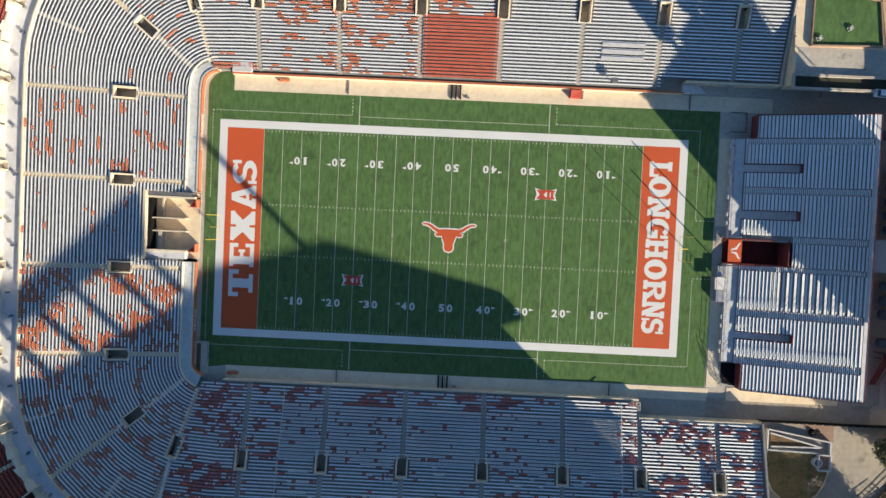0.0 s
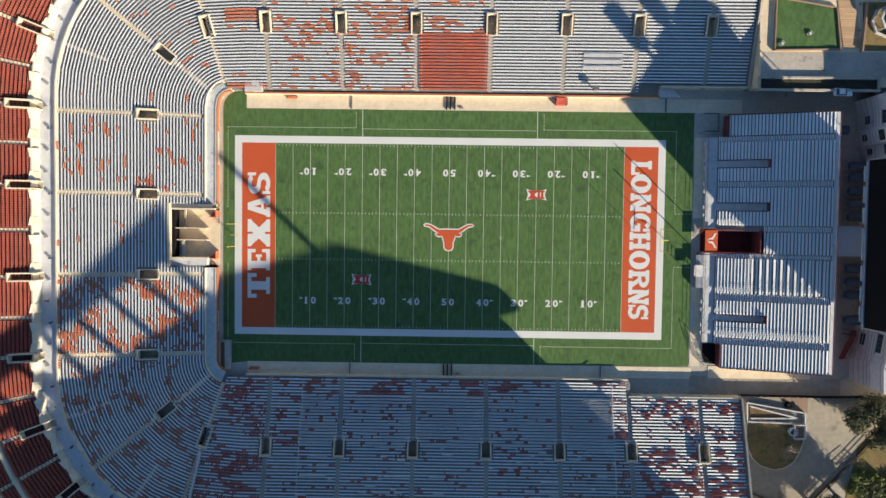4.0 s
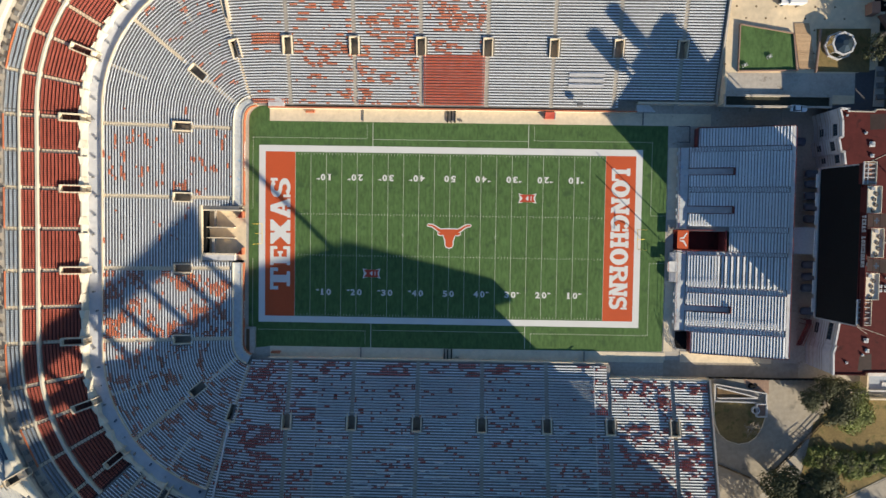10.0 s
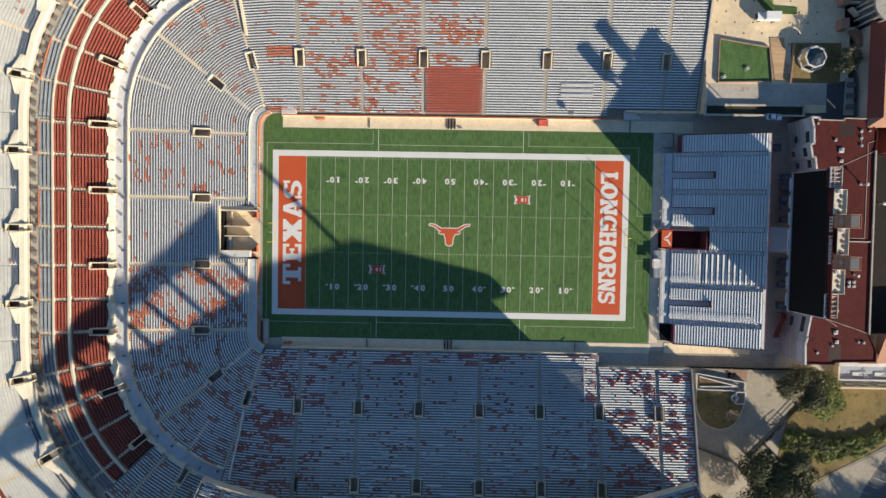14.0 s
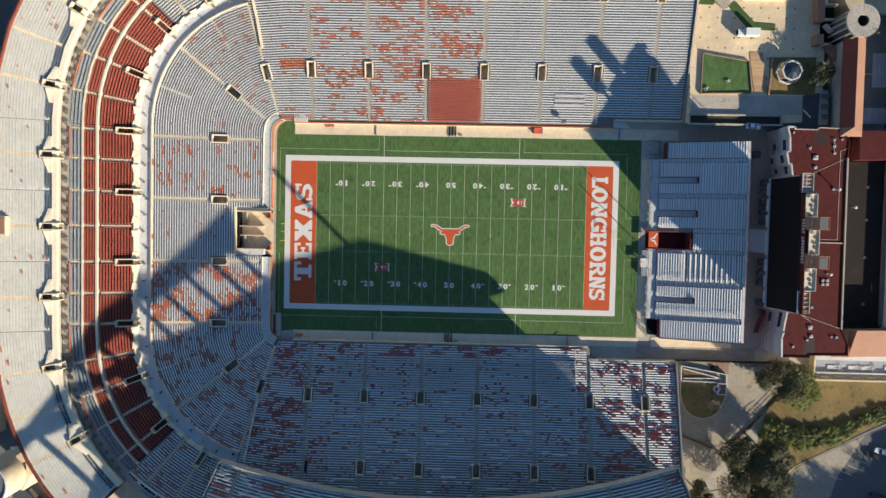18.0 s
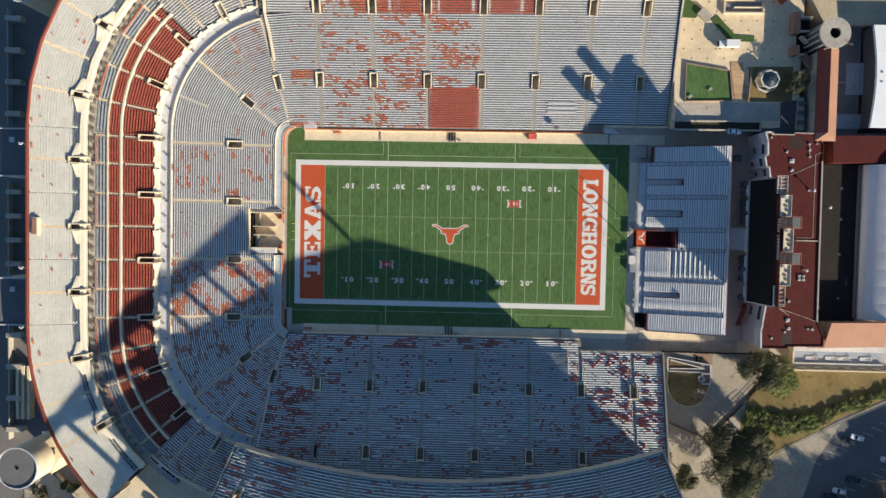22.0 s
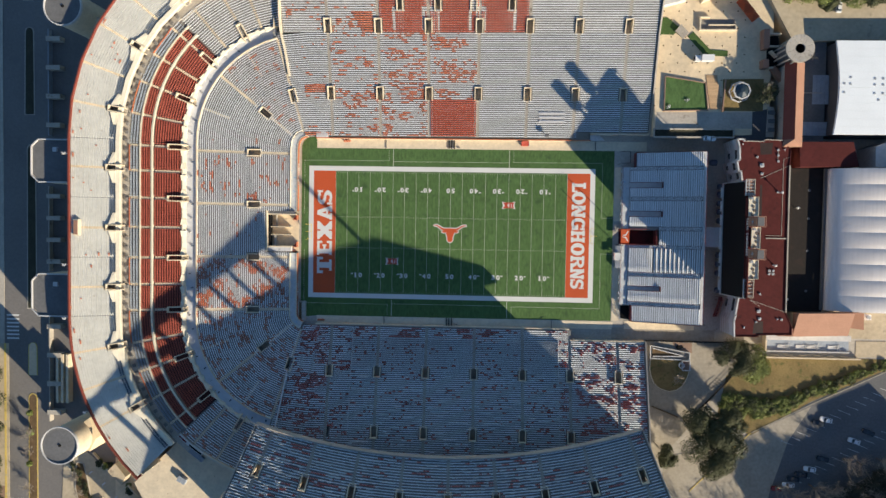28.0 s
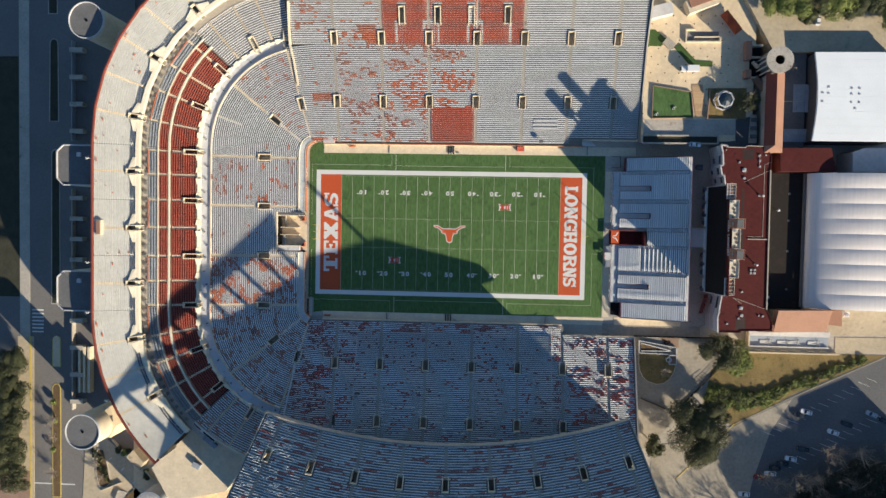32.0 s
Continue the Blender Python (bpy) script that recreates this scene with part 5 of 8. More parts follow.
hang(tun2, Geo().box(66.0, 79.4, -2.7, 3.0, -0.1, 0.06).ob("carpet", REDROOF), Geo().prism([(66.4, 3.0), (79.4, 3.0), (79.4, 3.15), (66.4, 3.15)], 0, [1.4, 4.6, 4.6, 1.4]).ob("side_wall", REDWALL), Geo().prism([(66.4, -2.9), (79.4, -2.9), (79.4, -2.75), (66.4, -2.75)], 0, [1.4, 4.6, 4.6, 1.4]).ob("side_wall", REDWALL),
     Geo().box(79.3, 79.6, -2.9, 3.15, 0, 5.4).ob("end_wall", RAIL), Geo().box(66.4, 69.6, -2.4, 2.9, 2.5, 2.62).ob("awning", ORANGE),
     Geo().prism([(67.2, 0.5), (68.4, 0.5), (69.3, 2.2), (68.9, 2.2), (68.1, 1.0), (67.7, 0.9), (67.2, 0.75), (67.0, 0.25), (67.2, -0.25), (67.7, -0.4), (68.1, -0.5), (68.9, -1.7), (69.3, -1.7), (68.4, 0.0), (67.2, 0.0)], 2.62, 2.66).ob("emblem", WHITE))
# camera platform and railings by the turf
plat = base("camera_platform", 65, -7.5, 0, "white decked camera platform on steel legs with stairs", "platform")
hang(plat, Geo().box(63.9, 66.6, -9.2, -6.2, 2.1, 2.25).ob("deck", WHITE), *[Geo().tube((x, y, 0), (x, y, 3.2), 0.07, 6).ob("leg", STEEL) for x in (64.0, 66.4) for y in (-9.1, -6.3)],
     *[Geo().tube((63.95, -9.1, z), (63.95, -6.3, z), 0.05, 6).ob("rail", REDWALL) for z in (2.7, 3.2)], Geo().box(64.6, 66.6, -6.1, -3.6, 0.1, 1.6).ob("steps", STEEL), Geo().box(64.6, 66.6, -12.2, -9.3, 0.1, 1.6).ob("steps", STEEL))
Geo().box(64.0, 66.6, -33.0, -12.0, -0.2, 0.05).ob("apron", CREAM, label="cream concrete apron in front of the end bleacher", category="pavement", kind="structure")
Geo().box(64.0, 66.6, 6.0, 27.0, -0.2, 0.05).ob("apron", CREAM, label="cream concrete apron in front of the end bleacher", category="pavement", kind="structure")
Geo().box(69.0, 96.0, -36.2, -33.0, -0.2, 0.055).ob("apron", CREAM, label="cream concrete strip beside the end bleacher", category="pavement", kind="structure")
fence = base("fence", 65.6, -28, 0, "low steel fence panels leaning across the apron", "fence")
hang(fence, *[Geo().tube((64.5 + i * 0.7, -24.0 - i * 2.1, 0), (64.5 + i * 0.7, -24.0 - i * 2.1, 1.8), 0.06, 6).ob("post", STEEL) for i in range(5)], *[Geo().tube((64.5, -24.0, z), (67.3, -32.4, z), 0.05, 6).ob("rail", STEEL) for z in (0.3, 1.1, 1.8)])

# fenced corners beside the bleacher and a steel stair in the lane behind it
Geo().prism([(67.3, -27.0), (70.75, -27.0), (70.75, -32.5), (67.4, -32.1)], -0.1, 0.07).ob("ground_cover", BLACK, label="black ground cover in the fenced corner of the bleacher", category="ground cover", kind="structure")
for lab, pts in (("low steel fence round the black ground cover", [(64.6, -26.0), (66.9, -31.9), (70.4, -32.4)]), ("low dark fence in the shaded corner beside the bleacher", [(66.2, 33.2), (69.7, 33.2), (69.8, 28.6), (66.3, 28.6)])):
    fc = base("corner_fence", *pts[1], 0.05, lab, "fence", "corner fences of the bleacher")
    m = STEEL if pts[0][1] < 0 else YARDWALL
    for a, b in zip(pts, pts[1:]):
        hang(fc, *[Geo().tube((*a, z), (*b, z), 0.06, 6).ob("rail", m) for z in (0.5, 1.1)])
        n = max(2, round(math.dist(a, b) / 1.2))
        hang(fc, *[Geo().tube((a[0] + (b[0] - a[0]) * k / n, a[1] + (b[1] - a[1]) * k / n, 0), (a[0] + (b[0] - a[0]) * k / n, a[1] + (b[1] - a[1]) * k / n, 1.2), 0.06, 6).ob("post", m) for k in range(n + 1)])
rs = base("steel_stair", 104.2, -30.4, 0.06, "red painted open steel stair in the lane behind the bleacher", "stair")
for k in range(20):
    u = k / 19
    x, y, z = 103.9 + 0.7 * u, -30.4 + 6.6 * u, 0.25 + 3.6 * u
    hang(rs, Geo().box(x - 0.7, x + 0.7, y - 0.13, y + 0.13, z - 0.05, z).ob("tread", RAIL))
for e in (-0.75, 0.75):
    hang(rs, *[Geo().tube((103.9 + e, -30.5, 0.1 + z), (104.6 + e, -23.7, 3.85 + z), 0.07, 6).ob(nm, REDWALL) for nm, z in (("stringer", 0.0), ("handrail", 1.0))], *[Geo().tube((103.9 + e + 0.7 * u, -30.4 + 6.6 * u, 0.25 + 3.6 * u), (103.9 + e + 0.7 * u, -30.4 + 6.6 * u, 1.25 + 3.6 * u), 0.05, 6).ob("baluster", REDWALL) for u in (0.0, 0.25, 0.5, 0.75, 1.0)])
hang(rs, *[Geo().tube((104.6 + e, -23.8, 0.06), (104.6 + e, -23.8, 3.85), 0.09, 8).ob("leg", RAIL) for e in (-0.7, 0.7)], Geo().box(103.8, 105.4, -23.8, -22.4, 3.75, 3.85).ob("landing", RAIL), *[Geo().tube((104.6 + e, -22.5, 0.06), (104.6 + e, -22.5, 3.8), 0.09, 8).ob("leg", RAIL) for e in (-0.7, 0.7)])

# scoreboard
sb = base("scoreboard", 104, 0, 10, "huge flat black scoreboard screen in a slim steel frame", "scoreboard")
lean = lambda z: 101.5 + (z - 16.7) * 0.164


def slab(z0, z1, y0, y1, d0, d1):
    """A slab that leans with the screen, between two depths behind its face."""
    return Geo().add(
        [(lean(z) + d, y, z) for z in (z0, z1) for d, y in ((d0, y0), (d1, y0), (d1, y1), (d0, y1))],
        [(3, 2, 1, 0), (4, 5, 6, 7), (0, 1, 5, 4), (1, 2, 6, 5), (2, 3, 7, 6), (3, 0, 4, 7)])


hang(sb, slab(14.0, 28.7, -20.3, 20.3, 0.0, 0.8).ob("screen", BLACK), slab(28.7, 28.95, -20.5, 20.5, -0.1, 0.9).ob("top_frame", REDROOF), slab(13.4, 14.0, -20.5, 20.5, -0.3, 1.0).ob("bottom_frame", STEEL), slab(14.0, 28.7, -20.3, 20.3, 0.8, 1.5).ob("backing", DARK))
hang(sb, Geo().box(103.7, 104.0, -20.3, 20.3, 28.7, 31.2).ob("top_panel", REDROOF))
for s in (-1, 1):
    hang(sb, slab(13.6, 28.9, s * 20.4 - 0.15, s * 20.4 + 0.15, -0.1, 0.9).ob("side_frame", STEEL))
for i, y in enumerate((-17, -12, -7, -2, 2, 7, 12, 17)):
    hang(sb, Geo().box(100.2, 101.6, y - 1.9, y + 1.9, 13.2, 13.6).ob("ledge", PALE), Geo().box(104.9, 105.5, y - 0.25, y + 0.25, 12, 29.5).ob("column", STEEL))
GANTRY = ((15.2, 20.8, TILE, 32.7, 102.4, 105.2), (8.1, 14.8, PARAPET, 33.5, 103.0, 106.2), (-2.8, 4.4, PARAPET, 33.9, 104.1, 106.9), (-13.5, -6.8, PARAPET, 31.7, 104.2, 107.5), (-20.1, -13.6, TILE, 30.7, 103.3, 106.5))
for i, (ya, yb, m, h, xa, xb) in enumerate(GANTRY):
    rk = base("service_gantry", (xa + xb) / 2, (ya + yb) / 2, 28.9, "stepped service gantry on top of the scoreboard", "gantry", "gantries on the scoreboard")
    r = random.Random(i)
    hang(rk, Geo().box(xa, xb, ya, yb, h - 1.5, h - 1.2).ob("platform", m), Geo().box(xa + 0.3, xa + 0.7, ya + 0.2, yb - 0.2, 28.7, h - 1.5).ob("support_panel", REDROOF), Geo().box(xb - 0.12, xb, ya, yb, h - 1.2, h - 0.75).ob("parapet", PARAPET))
    for k in range(5):
        y = ya + (yb - ya) * (k + 0.5) / 5
        if m is TILE:
            hang(rk, Geo().box(xa - 0.3, xb - 0.2, y - 0.08, y + 0.08, h - 1.2, h - 0.9).ob("rib", PALE))
        elif k < 4:
            x = (xa + xb) / 2 + (-0.35, 0.3, -0.1, 0.4)[k]
            hang(rk, Geo().cyl(x, y, 0.38, h - 1.2, h - 1.06, 14, 0.32).ob("lamp_head", DARK), Geo().ring(x, y, 0.38, 0.48, h - 1.2, h - 1.02, 14).ob("lamp_rim", MULCH))
        else:
            hang(rk, Geo().box(xa + 0.5, xa + 1.4, y - 0.4, y + 0.4, h - 1.2, h - r.uniform(0.6, 0.9)).ob("cabinet", STEEL))
    if m is TILE:
        hang(rk, Geo().box(xa - 0.35, xa - 0.15, ya, yb, h - 1.3, h - 0.85).ob("rib_beam", PALE), Geo().box(xa + 0.7, xa + 0.85, ya, yb, h - 1.2, h - 0.9).ob("rib_beam", PALE))
    hang(rk, Geo().box(xa, xb, ya, ya + 0.12, h - 1.2, h - 0.8).ob("parapet", PARAPET), Geo().box(xa, xb, yb - 0.12, yb, h - 1.2, h - 0.8).ob("parapet", PARAPET))
    hang(rk, *[Geo().tube((xb - 0.3, y, 14.5), (xb - 0.3, y, h - 1.5), 0.14, 8).ob("leg", STEEL) for y in (ya + 0.4, yb - 0.4)])
# block capitals along the red band over the screen
at_y = 7.6
for c in "TEXAS LONGHORNS":
    if c != " ":
        g = Geo()
        for stroke in glyph(c, 2.4, 5.6):
            for poly in stroke:
                n = len(poly)
                g.add([(x, at_y - u * 0.29, 29.2 + v * 0.29) for x in (103.66, 103.72) for u, v in poly], [tuple(range(n)), tuple(range(2 * n - 1, n - 1, -1))] + [(k, k + n, (k + 1) % n + n, (k + 1) % n) for k in range(n)])
        hang(sb, g.ob("sign_letter", PALE, label="grey capital letter " + c + " on the red band"))
    at_y -= 0.88
for y, h in ((6.25, 40.5), (-4.6, 41.0)):
    sp = base("speaker_tower", 104.2, y, 15.5, "grey-topped loudspeaker tower with terracotta front on a tall mast", "tower", "speaker towers")
    hang(sp, Geo().tube((104.6, y, 14.5), (104.3, y, h - 7.5), 0.55, 12).ob("mast", STEEL), Geo().box(102.8, 105.2, y - 1.55, y + 1.55, h - 7.6, h).ob("speaker_box", TILE), Geo().box(102.9, 105.0, y - 1.4, y + 1.4, h, h + 0.1).ob("grille", DARK))
    for z in (h - 5.2, h - 2.7):
        hang(sp, Geo().box(102.74, 102.8, y - 1.5, y + 1.5, z - 0.06, z + 0.06).ob("front_joint", MULCH))
    hang(sp, Geo().box(102.74, 102.8, y - 0.7, y + 0.7, h - 4.2, h - 3.7).ob("front_badge", SEAT_GREY), Geo().box(102.74, 102.8, y - 0.2, y + 0.2, h - 4.9, h - 3.0).ob("front_badge", SEAT_GREY))
    for dy in (-1.7, 1.7):
        hang(sp, Geo().tube((105.6, y + dy, h - 7), (105.6, y + dy, h + 0.1), 0.1, 6).ob("frame", TILE), Geo().tube((103.0, y + dy, h), (105.6, y + dy, h), 0.1, 6).ob("frame", TILE))
    hang(sp, Geo().tube((105.6, y - 1.7, h), (105.6, y + 1.7, h), 0.1, 6).ob("frame", TILE))

# field house with the dark red roof
DAMP = mat("damp_membrane", (0.03, 0.014, 0.012), 0.7, spread=0.4, big=0.4, fine=1.0)
fh = base("field_house", 115, 0, 0, "long field house with flat dark red membrane roof and cream walls", "building")
RZ = 14.5
roofq = [(106.1, -35.9), (105.9, -30.0), (106.5, -28.1), (106.3, -27.8), (107.3, -21.2), (107.2, 21.7), (106.7, 25.0), (105.9, 25.0), (105.2, 28.6), (106.2, 29.0), (106.0, 33.6), (105.2, 36.6), (107.5, 36.5), (107.5, 35.9), (114.6, 35.8), (115.0, 36.5), (121.4, 36.3), (124.4, 32.6), (124.1, 27.1), (124.4, -26.6), (126.8, -31.9), (126.7, -34.9), (114.8, -35.2), (114.8, -35.9)]
hang(fh, Geo().prism(roofq, RZ - 0.6, RZ).ob("roof", REDROOF), Geo().prism([(107.6, -35.0), (107.6, 35.0), (121, 35.0), (123.6, 32), (123.6, -26.6), (126, -32), (126, -34.2)], -0.2, RZ - 0.6).ob("wall", CREAM))
for a, b in zip(roofq, roofq[1:] + roofq[:1]):
    d = Vector((b[0] - a[0], b[1] - a[1]))
    if a[0] < 108 and b[0] < 108:
        if abs(a[1]) < 22 and abs(b[1]) < 22:
            continue
        # pale street front under the roof's edge: two storeys of dark windows between plain bays
        mx, my, an = (a[0] + b[0]) / 2, (a[1] + b[1]) / 2, math.atan2(d.y, d.x)
        hang(fh, Geo().obox(mx + 0.2, my, an, d.length + 0.05, 0.5, -0.1, RZ - 0.61).ob("street_front", PALE), Geo().obox(mx + 0.05, my, an, d.length + 0.3, 0.5, RZ - 0.55, RZ + 0.35).ob("coping", PALE))
        if d.length > 3 and min(abs(a[1]), abs(b[1])) < 30 and abs(d.x) < 1.2:
            u = d.normalized()
            for z0, z1, wide in ((10.2, 12.2, 0.7), (3.4, 5.2, 0.45)):
                hang(fh, Geo().obox(mx - 0.05, my, an, d.length * wide, 0.12, z0, z1).ob("window", GLASS), Geo().obox(mx - 0.1, my, an, d.length * 0.9, 0.2, z0 - 0.3, z0).ob("window_sill", CONC))
                for k in (-0.15, 0.0, 0.15):
                    hang(fh, Geo().obox(mx - 0.1 + u.x * d.length * k, my + u.y * d.length * k, an, 0.14, 0.14, z0, z1).ob("mullion", YARDWALL))
        for z in (2.0, 4.2, 6.4, 7.6, 8.8, 13.2):
            hang(fh, Geo().obox(mx - 0.08, my, an, d.length, 0.12, z, z + 0.25).ob("string_course", CONC))
        continue
    mid_line = a[0] > 123.5 and abs(a[1] - 27.1) < 0.2
    hang(fh, Geo().obox((a[0] + b[0]) / 2, (a[1] + b[1]) / 2, math.atan2(d.y, d.x), d.length + 0.2, 0.42 if mid_line else 0.26, RZ - 0.5, RZ + (0.5 if mid_line else 0.3)).ob("parapet", CONC if mid_line or b[1] > 33 else REDROOF))
VENTS = ((112.4, 30.1, 0.7), (114.2, 27.1, 1.4), (114.3, 24.0, 0.9), (119.8, 32.8, 0.7), (119.9, 30.8, 0.7), (120.0, 28.6, 0.7), (122.2, 32.9, 0.5), (120.2, 17.4, 0.7), (107.2, 34.8, 0.5), (119.4, -9.2, 0.5), (118.0, -11.4, 0.8), (119.4, -11.4, 0.8),
         (118.0, -12.6, 0.8), (119.4, -12.6, 0.8), (114.7, -26.4, 1.2), (115.1, -29.2, 1.0), (113.9, -30.4, 0.6), (121.5, -29.2, 0.5), (123.0, -29.3, 0.7), (114.9, -20.0, 0.7), (109.6, -32.6, 0.6))
for x, y, w in VENTS:
    v_ = base("roof_vent", x, y, RZ, "small white metal vent unit on the red roof", "vent", "vents on the red roof")
    hang(v_, Geo().box(x - w / 2, x + w / 2, y - w / 2, y + w / 2, RZ, RZ + 0.35).ob("housing", PALE), Geo().cyl(x, y, w * 0.28, RZ + 0.35, RZ + 0.6, 12).ob("cowl", STEEL))
for x, y, h in ((120.8, 17.2, 2.4), (119.7, -9.4, 1.5), (126.1, -22.1, 1.6), (128.7, 11.9, 2.2)):
    zz = RZ if x < 124 else 9.9
    rm = base("roof_mast", x, y, zz, "short mast with a round white head on the red roof", "mast", "masts on the red roof")
    hang(rm, Geo().tube((x, y, zz), (x, y, zz + h), 0.16, 8).ob("pole", STEEL), Geo().cyl(x, y, 0.2, zz + h, zz + h + 0.2, 10, 0.5).ob("head_foot", WHITE), Geo().cyl(x, y, 0.5, zz + h + 0.2, zz + h + 0.6, 12, 0.25).ob("head", WHITE))
for i, (a, b) in enumerate((((116.4, 0.5), (124.0, 0.5)), ((116.5, 1.5), (122.0, 1.5)), ((122.0, 1.5), (121.9, 29.3)), ((121.9, 29.3), (124.2, 30.2)), ((114.0, 22.4), (124.2, 27.2)), ((111.5, -22.3), (124.3, -26.6)), ((111.5, -22.3), (115.0, -24.6)), ((119.9, 28.6), (119.9, 32.8)))):
    d = Vector(b) - Vector(a)
    hang(fh, Geo().obox((a[0] + b[0]) / 2, (a[1] + b[1]) / 2, math.atan2(d.y, d.x), d.length, 0.35 if i == 0 else 0.13, RZ, RZ + (0.3 if i == 0 else 0.12)).ob("roof_pipe", CONC))
for q in ([(113.6, 31.0), (117.6, 31.2), (118.0, 35.4), (113.4, 35.2)], [(112.8, -34.8), (116.6, -34.6), (116.4, -30.0), (113.2, -30.6)], [(113.6, -4.0), (114.8, -4.0), (114.6, 20.0), (113.8, 20.0)]):
    hang(fh, Geo().prism(q, RZ - 0.1, RZ + 0.004).ob("damp_patch", DAMP, label="dark damp patch on the membrane"))
Geo().box(96.4, 107.0, -36.0, 38.5, -0.2, 0.06).ob("service_lane", CONC, label="worn concrete service lane behind the bleacher", category="road", kind="structure")
Geo().box(95.3, 103.4, -3.2, 4.3, 7.4, 7.9).ob("footbridge", STEEL, label="flat grey footbridge from the bleacher to the field house", category="bridge", kind="structure")
NAVY = mat("dark_blue_canopy_fabric", (0.085, 0.1, 0.14), 0.4, spread=0.2, big=0.5, fine=2, bump=0.1)
for i, y in enumerate((29.0, 19.8, 16.8, 13.4, 10.2, 6.8, -6.5, -10.0, -13.3, -20.0)):
    x0, x1, r = (99.2, 102.0, 1.2) if i == 0 else (102.4, 106.8, 1.15)
    tk = base("barrel_canopy", x1, y, 0, "rounded blue grey barrel canopy below the scoreboard", "canopy", "canopies below the field house")
    V, F, N = [], [], 10
    prof = [(0.0, 0.15), (0.12, 0.62), (0.4, 0.88), (0.9, 1.0), (x1 - x0, 1.0)]
    for dx, k in prof:
        V += [(x0 + dx, y - r * k * math.cos(math.pi * j / N), 2.6 + r * 0.9 * k * math.sin(math.pi * j / N)) for j in range(N + 1)]
    for a in range(len(prof) - 1):
        F += [(a * (N + 1) + j, a * (N + 1) + j + 1, (a + 1) * (N + 1) + j + 1, (a + 1) * (N + 1) + j) for j in range(N)]
    hang(tk, mesh_ob("cover", V, F, NAVY, smooth=True), *[Geo().tube((xx, y + e * r * 0.9, 0), (xx, y + e * r * 0.9, 2.75), 0.09, 8).ob("post", STEEL) for xx in (x0 + 0.9, x1 - 0.2) for e in (-1, 1)])
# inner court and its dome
# court and low roof are coloured near-black for the dome's shadow
Geo().box(124.6, 138.8, -26.8, 26.0, 3.6, 4.0).ob("inner_court", BLACK, label="flat court roof behind the field house, coloured black for shade", category="roof", kind="structure")
COURT = mat("shade_dark_court_roof", (0.012, 0.008, 0.007), 0.85, spread=0.35, big=0.12, fine=0.8, second=(0.02, 0.011, 0.009), cover=0.15)
Geo().box(124.6, 139.6, -26.7, 26.6, 4.0, 9.9).ob("low_roof", COURT, label="lower roof terrace with the dome's shade in its dark colour", category="roof", kind="structure")
for y in (18.5, 8.0, -4.0, -19.0):
    rd = base("roof_drain", 133.6, y, 9.9, "round dark roof drain on the lower roof", "drain", "drains on the lower roof")
    hang(rd, Geo().cyl(133.6, y, 0.5, 9.9, 10.0, 14).ob("grate", DARK))
dome = base("fabric_dome", 156, 0, 0, "long white ribbed air-supported fabric dome hall", "building")
nl = 9
for k in range(nl):
    ya, yb = -25.8 + 52.2 * k / nl, -25.8 + 52.2 * (k + 1) / nl
    V, F = [], []
    NX, NY = 36, 6
    for i in range(NX + 1):
        u = i / NX
        u = u * u * (0.6 + 0.4 * u)
        xx = 139.4 + 62.0 * u
        h = 11.6 + 7.5 * math.sin(math.pi * u) ** 0.5
        for j in range(NY + 1):
            v = j / NY
            V.append((xx, ya + (yb - ya) * v, h + 0.42 * math.sin(math.pi * v) ** 0.6 * min(1, max(0, u - 0.05) * 5)))
    for i in range(NX):
        for j in range(NY):
            a = i * (NY + 1) + j
            F.append((a, a + NY + 1, a + NY + 2, a + 1))
    hang(dome, mesh_ob("fabric_lobe", V, F, FABRIC, smooth=True))
hang(dome, Geo().box(139.6, 202, -25.7, 26.3, 0, 11.6).ob("base_wall", FABRIC), Geo().box(138.6, 139.4, -25.9, 26.5, 9.9, 11.0).ob("anchor_beam", DARK))
for q in ((157.5, 29.0), (160.5, 29.0), (157.5, -29.2), (160.5, -29.2)):
    un = base("air_unit", q[0], q[1], 0, "white fabric-covered air unit beside the dome", "air unit", "air units by the dome")
    hang(un, Geo().box(q[0] - 1.1, q[0] + 1.1, q[1] - 1.0, q[1] + 1.0, 0, 3.2).ob("housing", FABRIC), Geo().cyl(q[0], q[1], 0.7, 3.2, 3.6, 14).ob("fan", STEEL))
# white hall beyond
wh = base("white_hall", 160, 55, 0, "white metal-roofed sports hall with standing seams", "building")
# hall wall coloured dark for the shade on its near side
hang(wh, Geo().prism([(170, 38.8), (170, 71.9), (139.4, 72.0), (140.6, 55), (139.6, 38.8)], 0, 14.6).ob("wall", YARDWALL))
HX = 170.4
for k in range(12):
    y0 = 38.6 + k * 2.8
    b0, b1 = [1.5 * math.sin(math.pi * min(1.0, max(0.0, (q - 38.6) / 33.6))) for q in (y0, y0 + 2.78)]
    hang(wh, Geo().prism([(138.9 + b0, y0), (HX, y0), (HX, y0 + 2.78), (138.9 + b1, y0 + 2.78)], 14.4, [15.4 + b0 * 0.1, 15.4 + b0 * 0.1, 15.4 + b1 * 0.1, 15.4 + b1 * 0.1]).ob("roof_panel", METAL_ROOF))
for x, y in ((142.0, 53.6), (144.2, 56.6), (142.0, 56.8), (144.2, 59.0), (152.7, 53.3), (155.6, 53.3), (152.7, 56.4), (155.6, 56.4), (152.7, 58.6), (155.6, 58.6), (154.2, 51.0)):
    hang(wh, Geo().box(x - 0.35, x + 0.35, y - 0.35, y + 0.35, 15.4, 15.68).ob("roof_vent", STEEL))
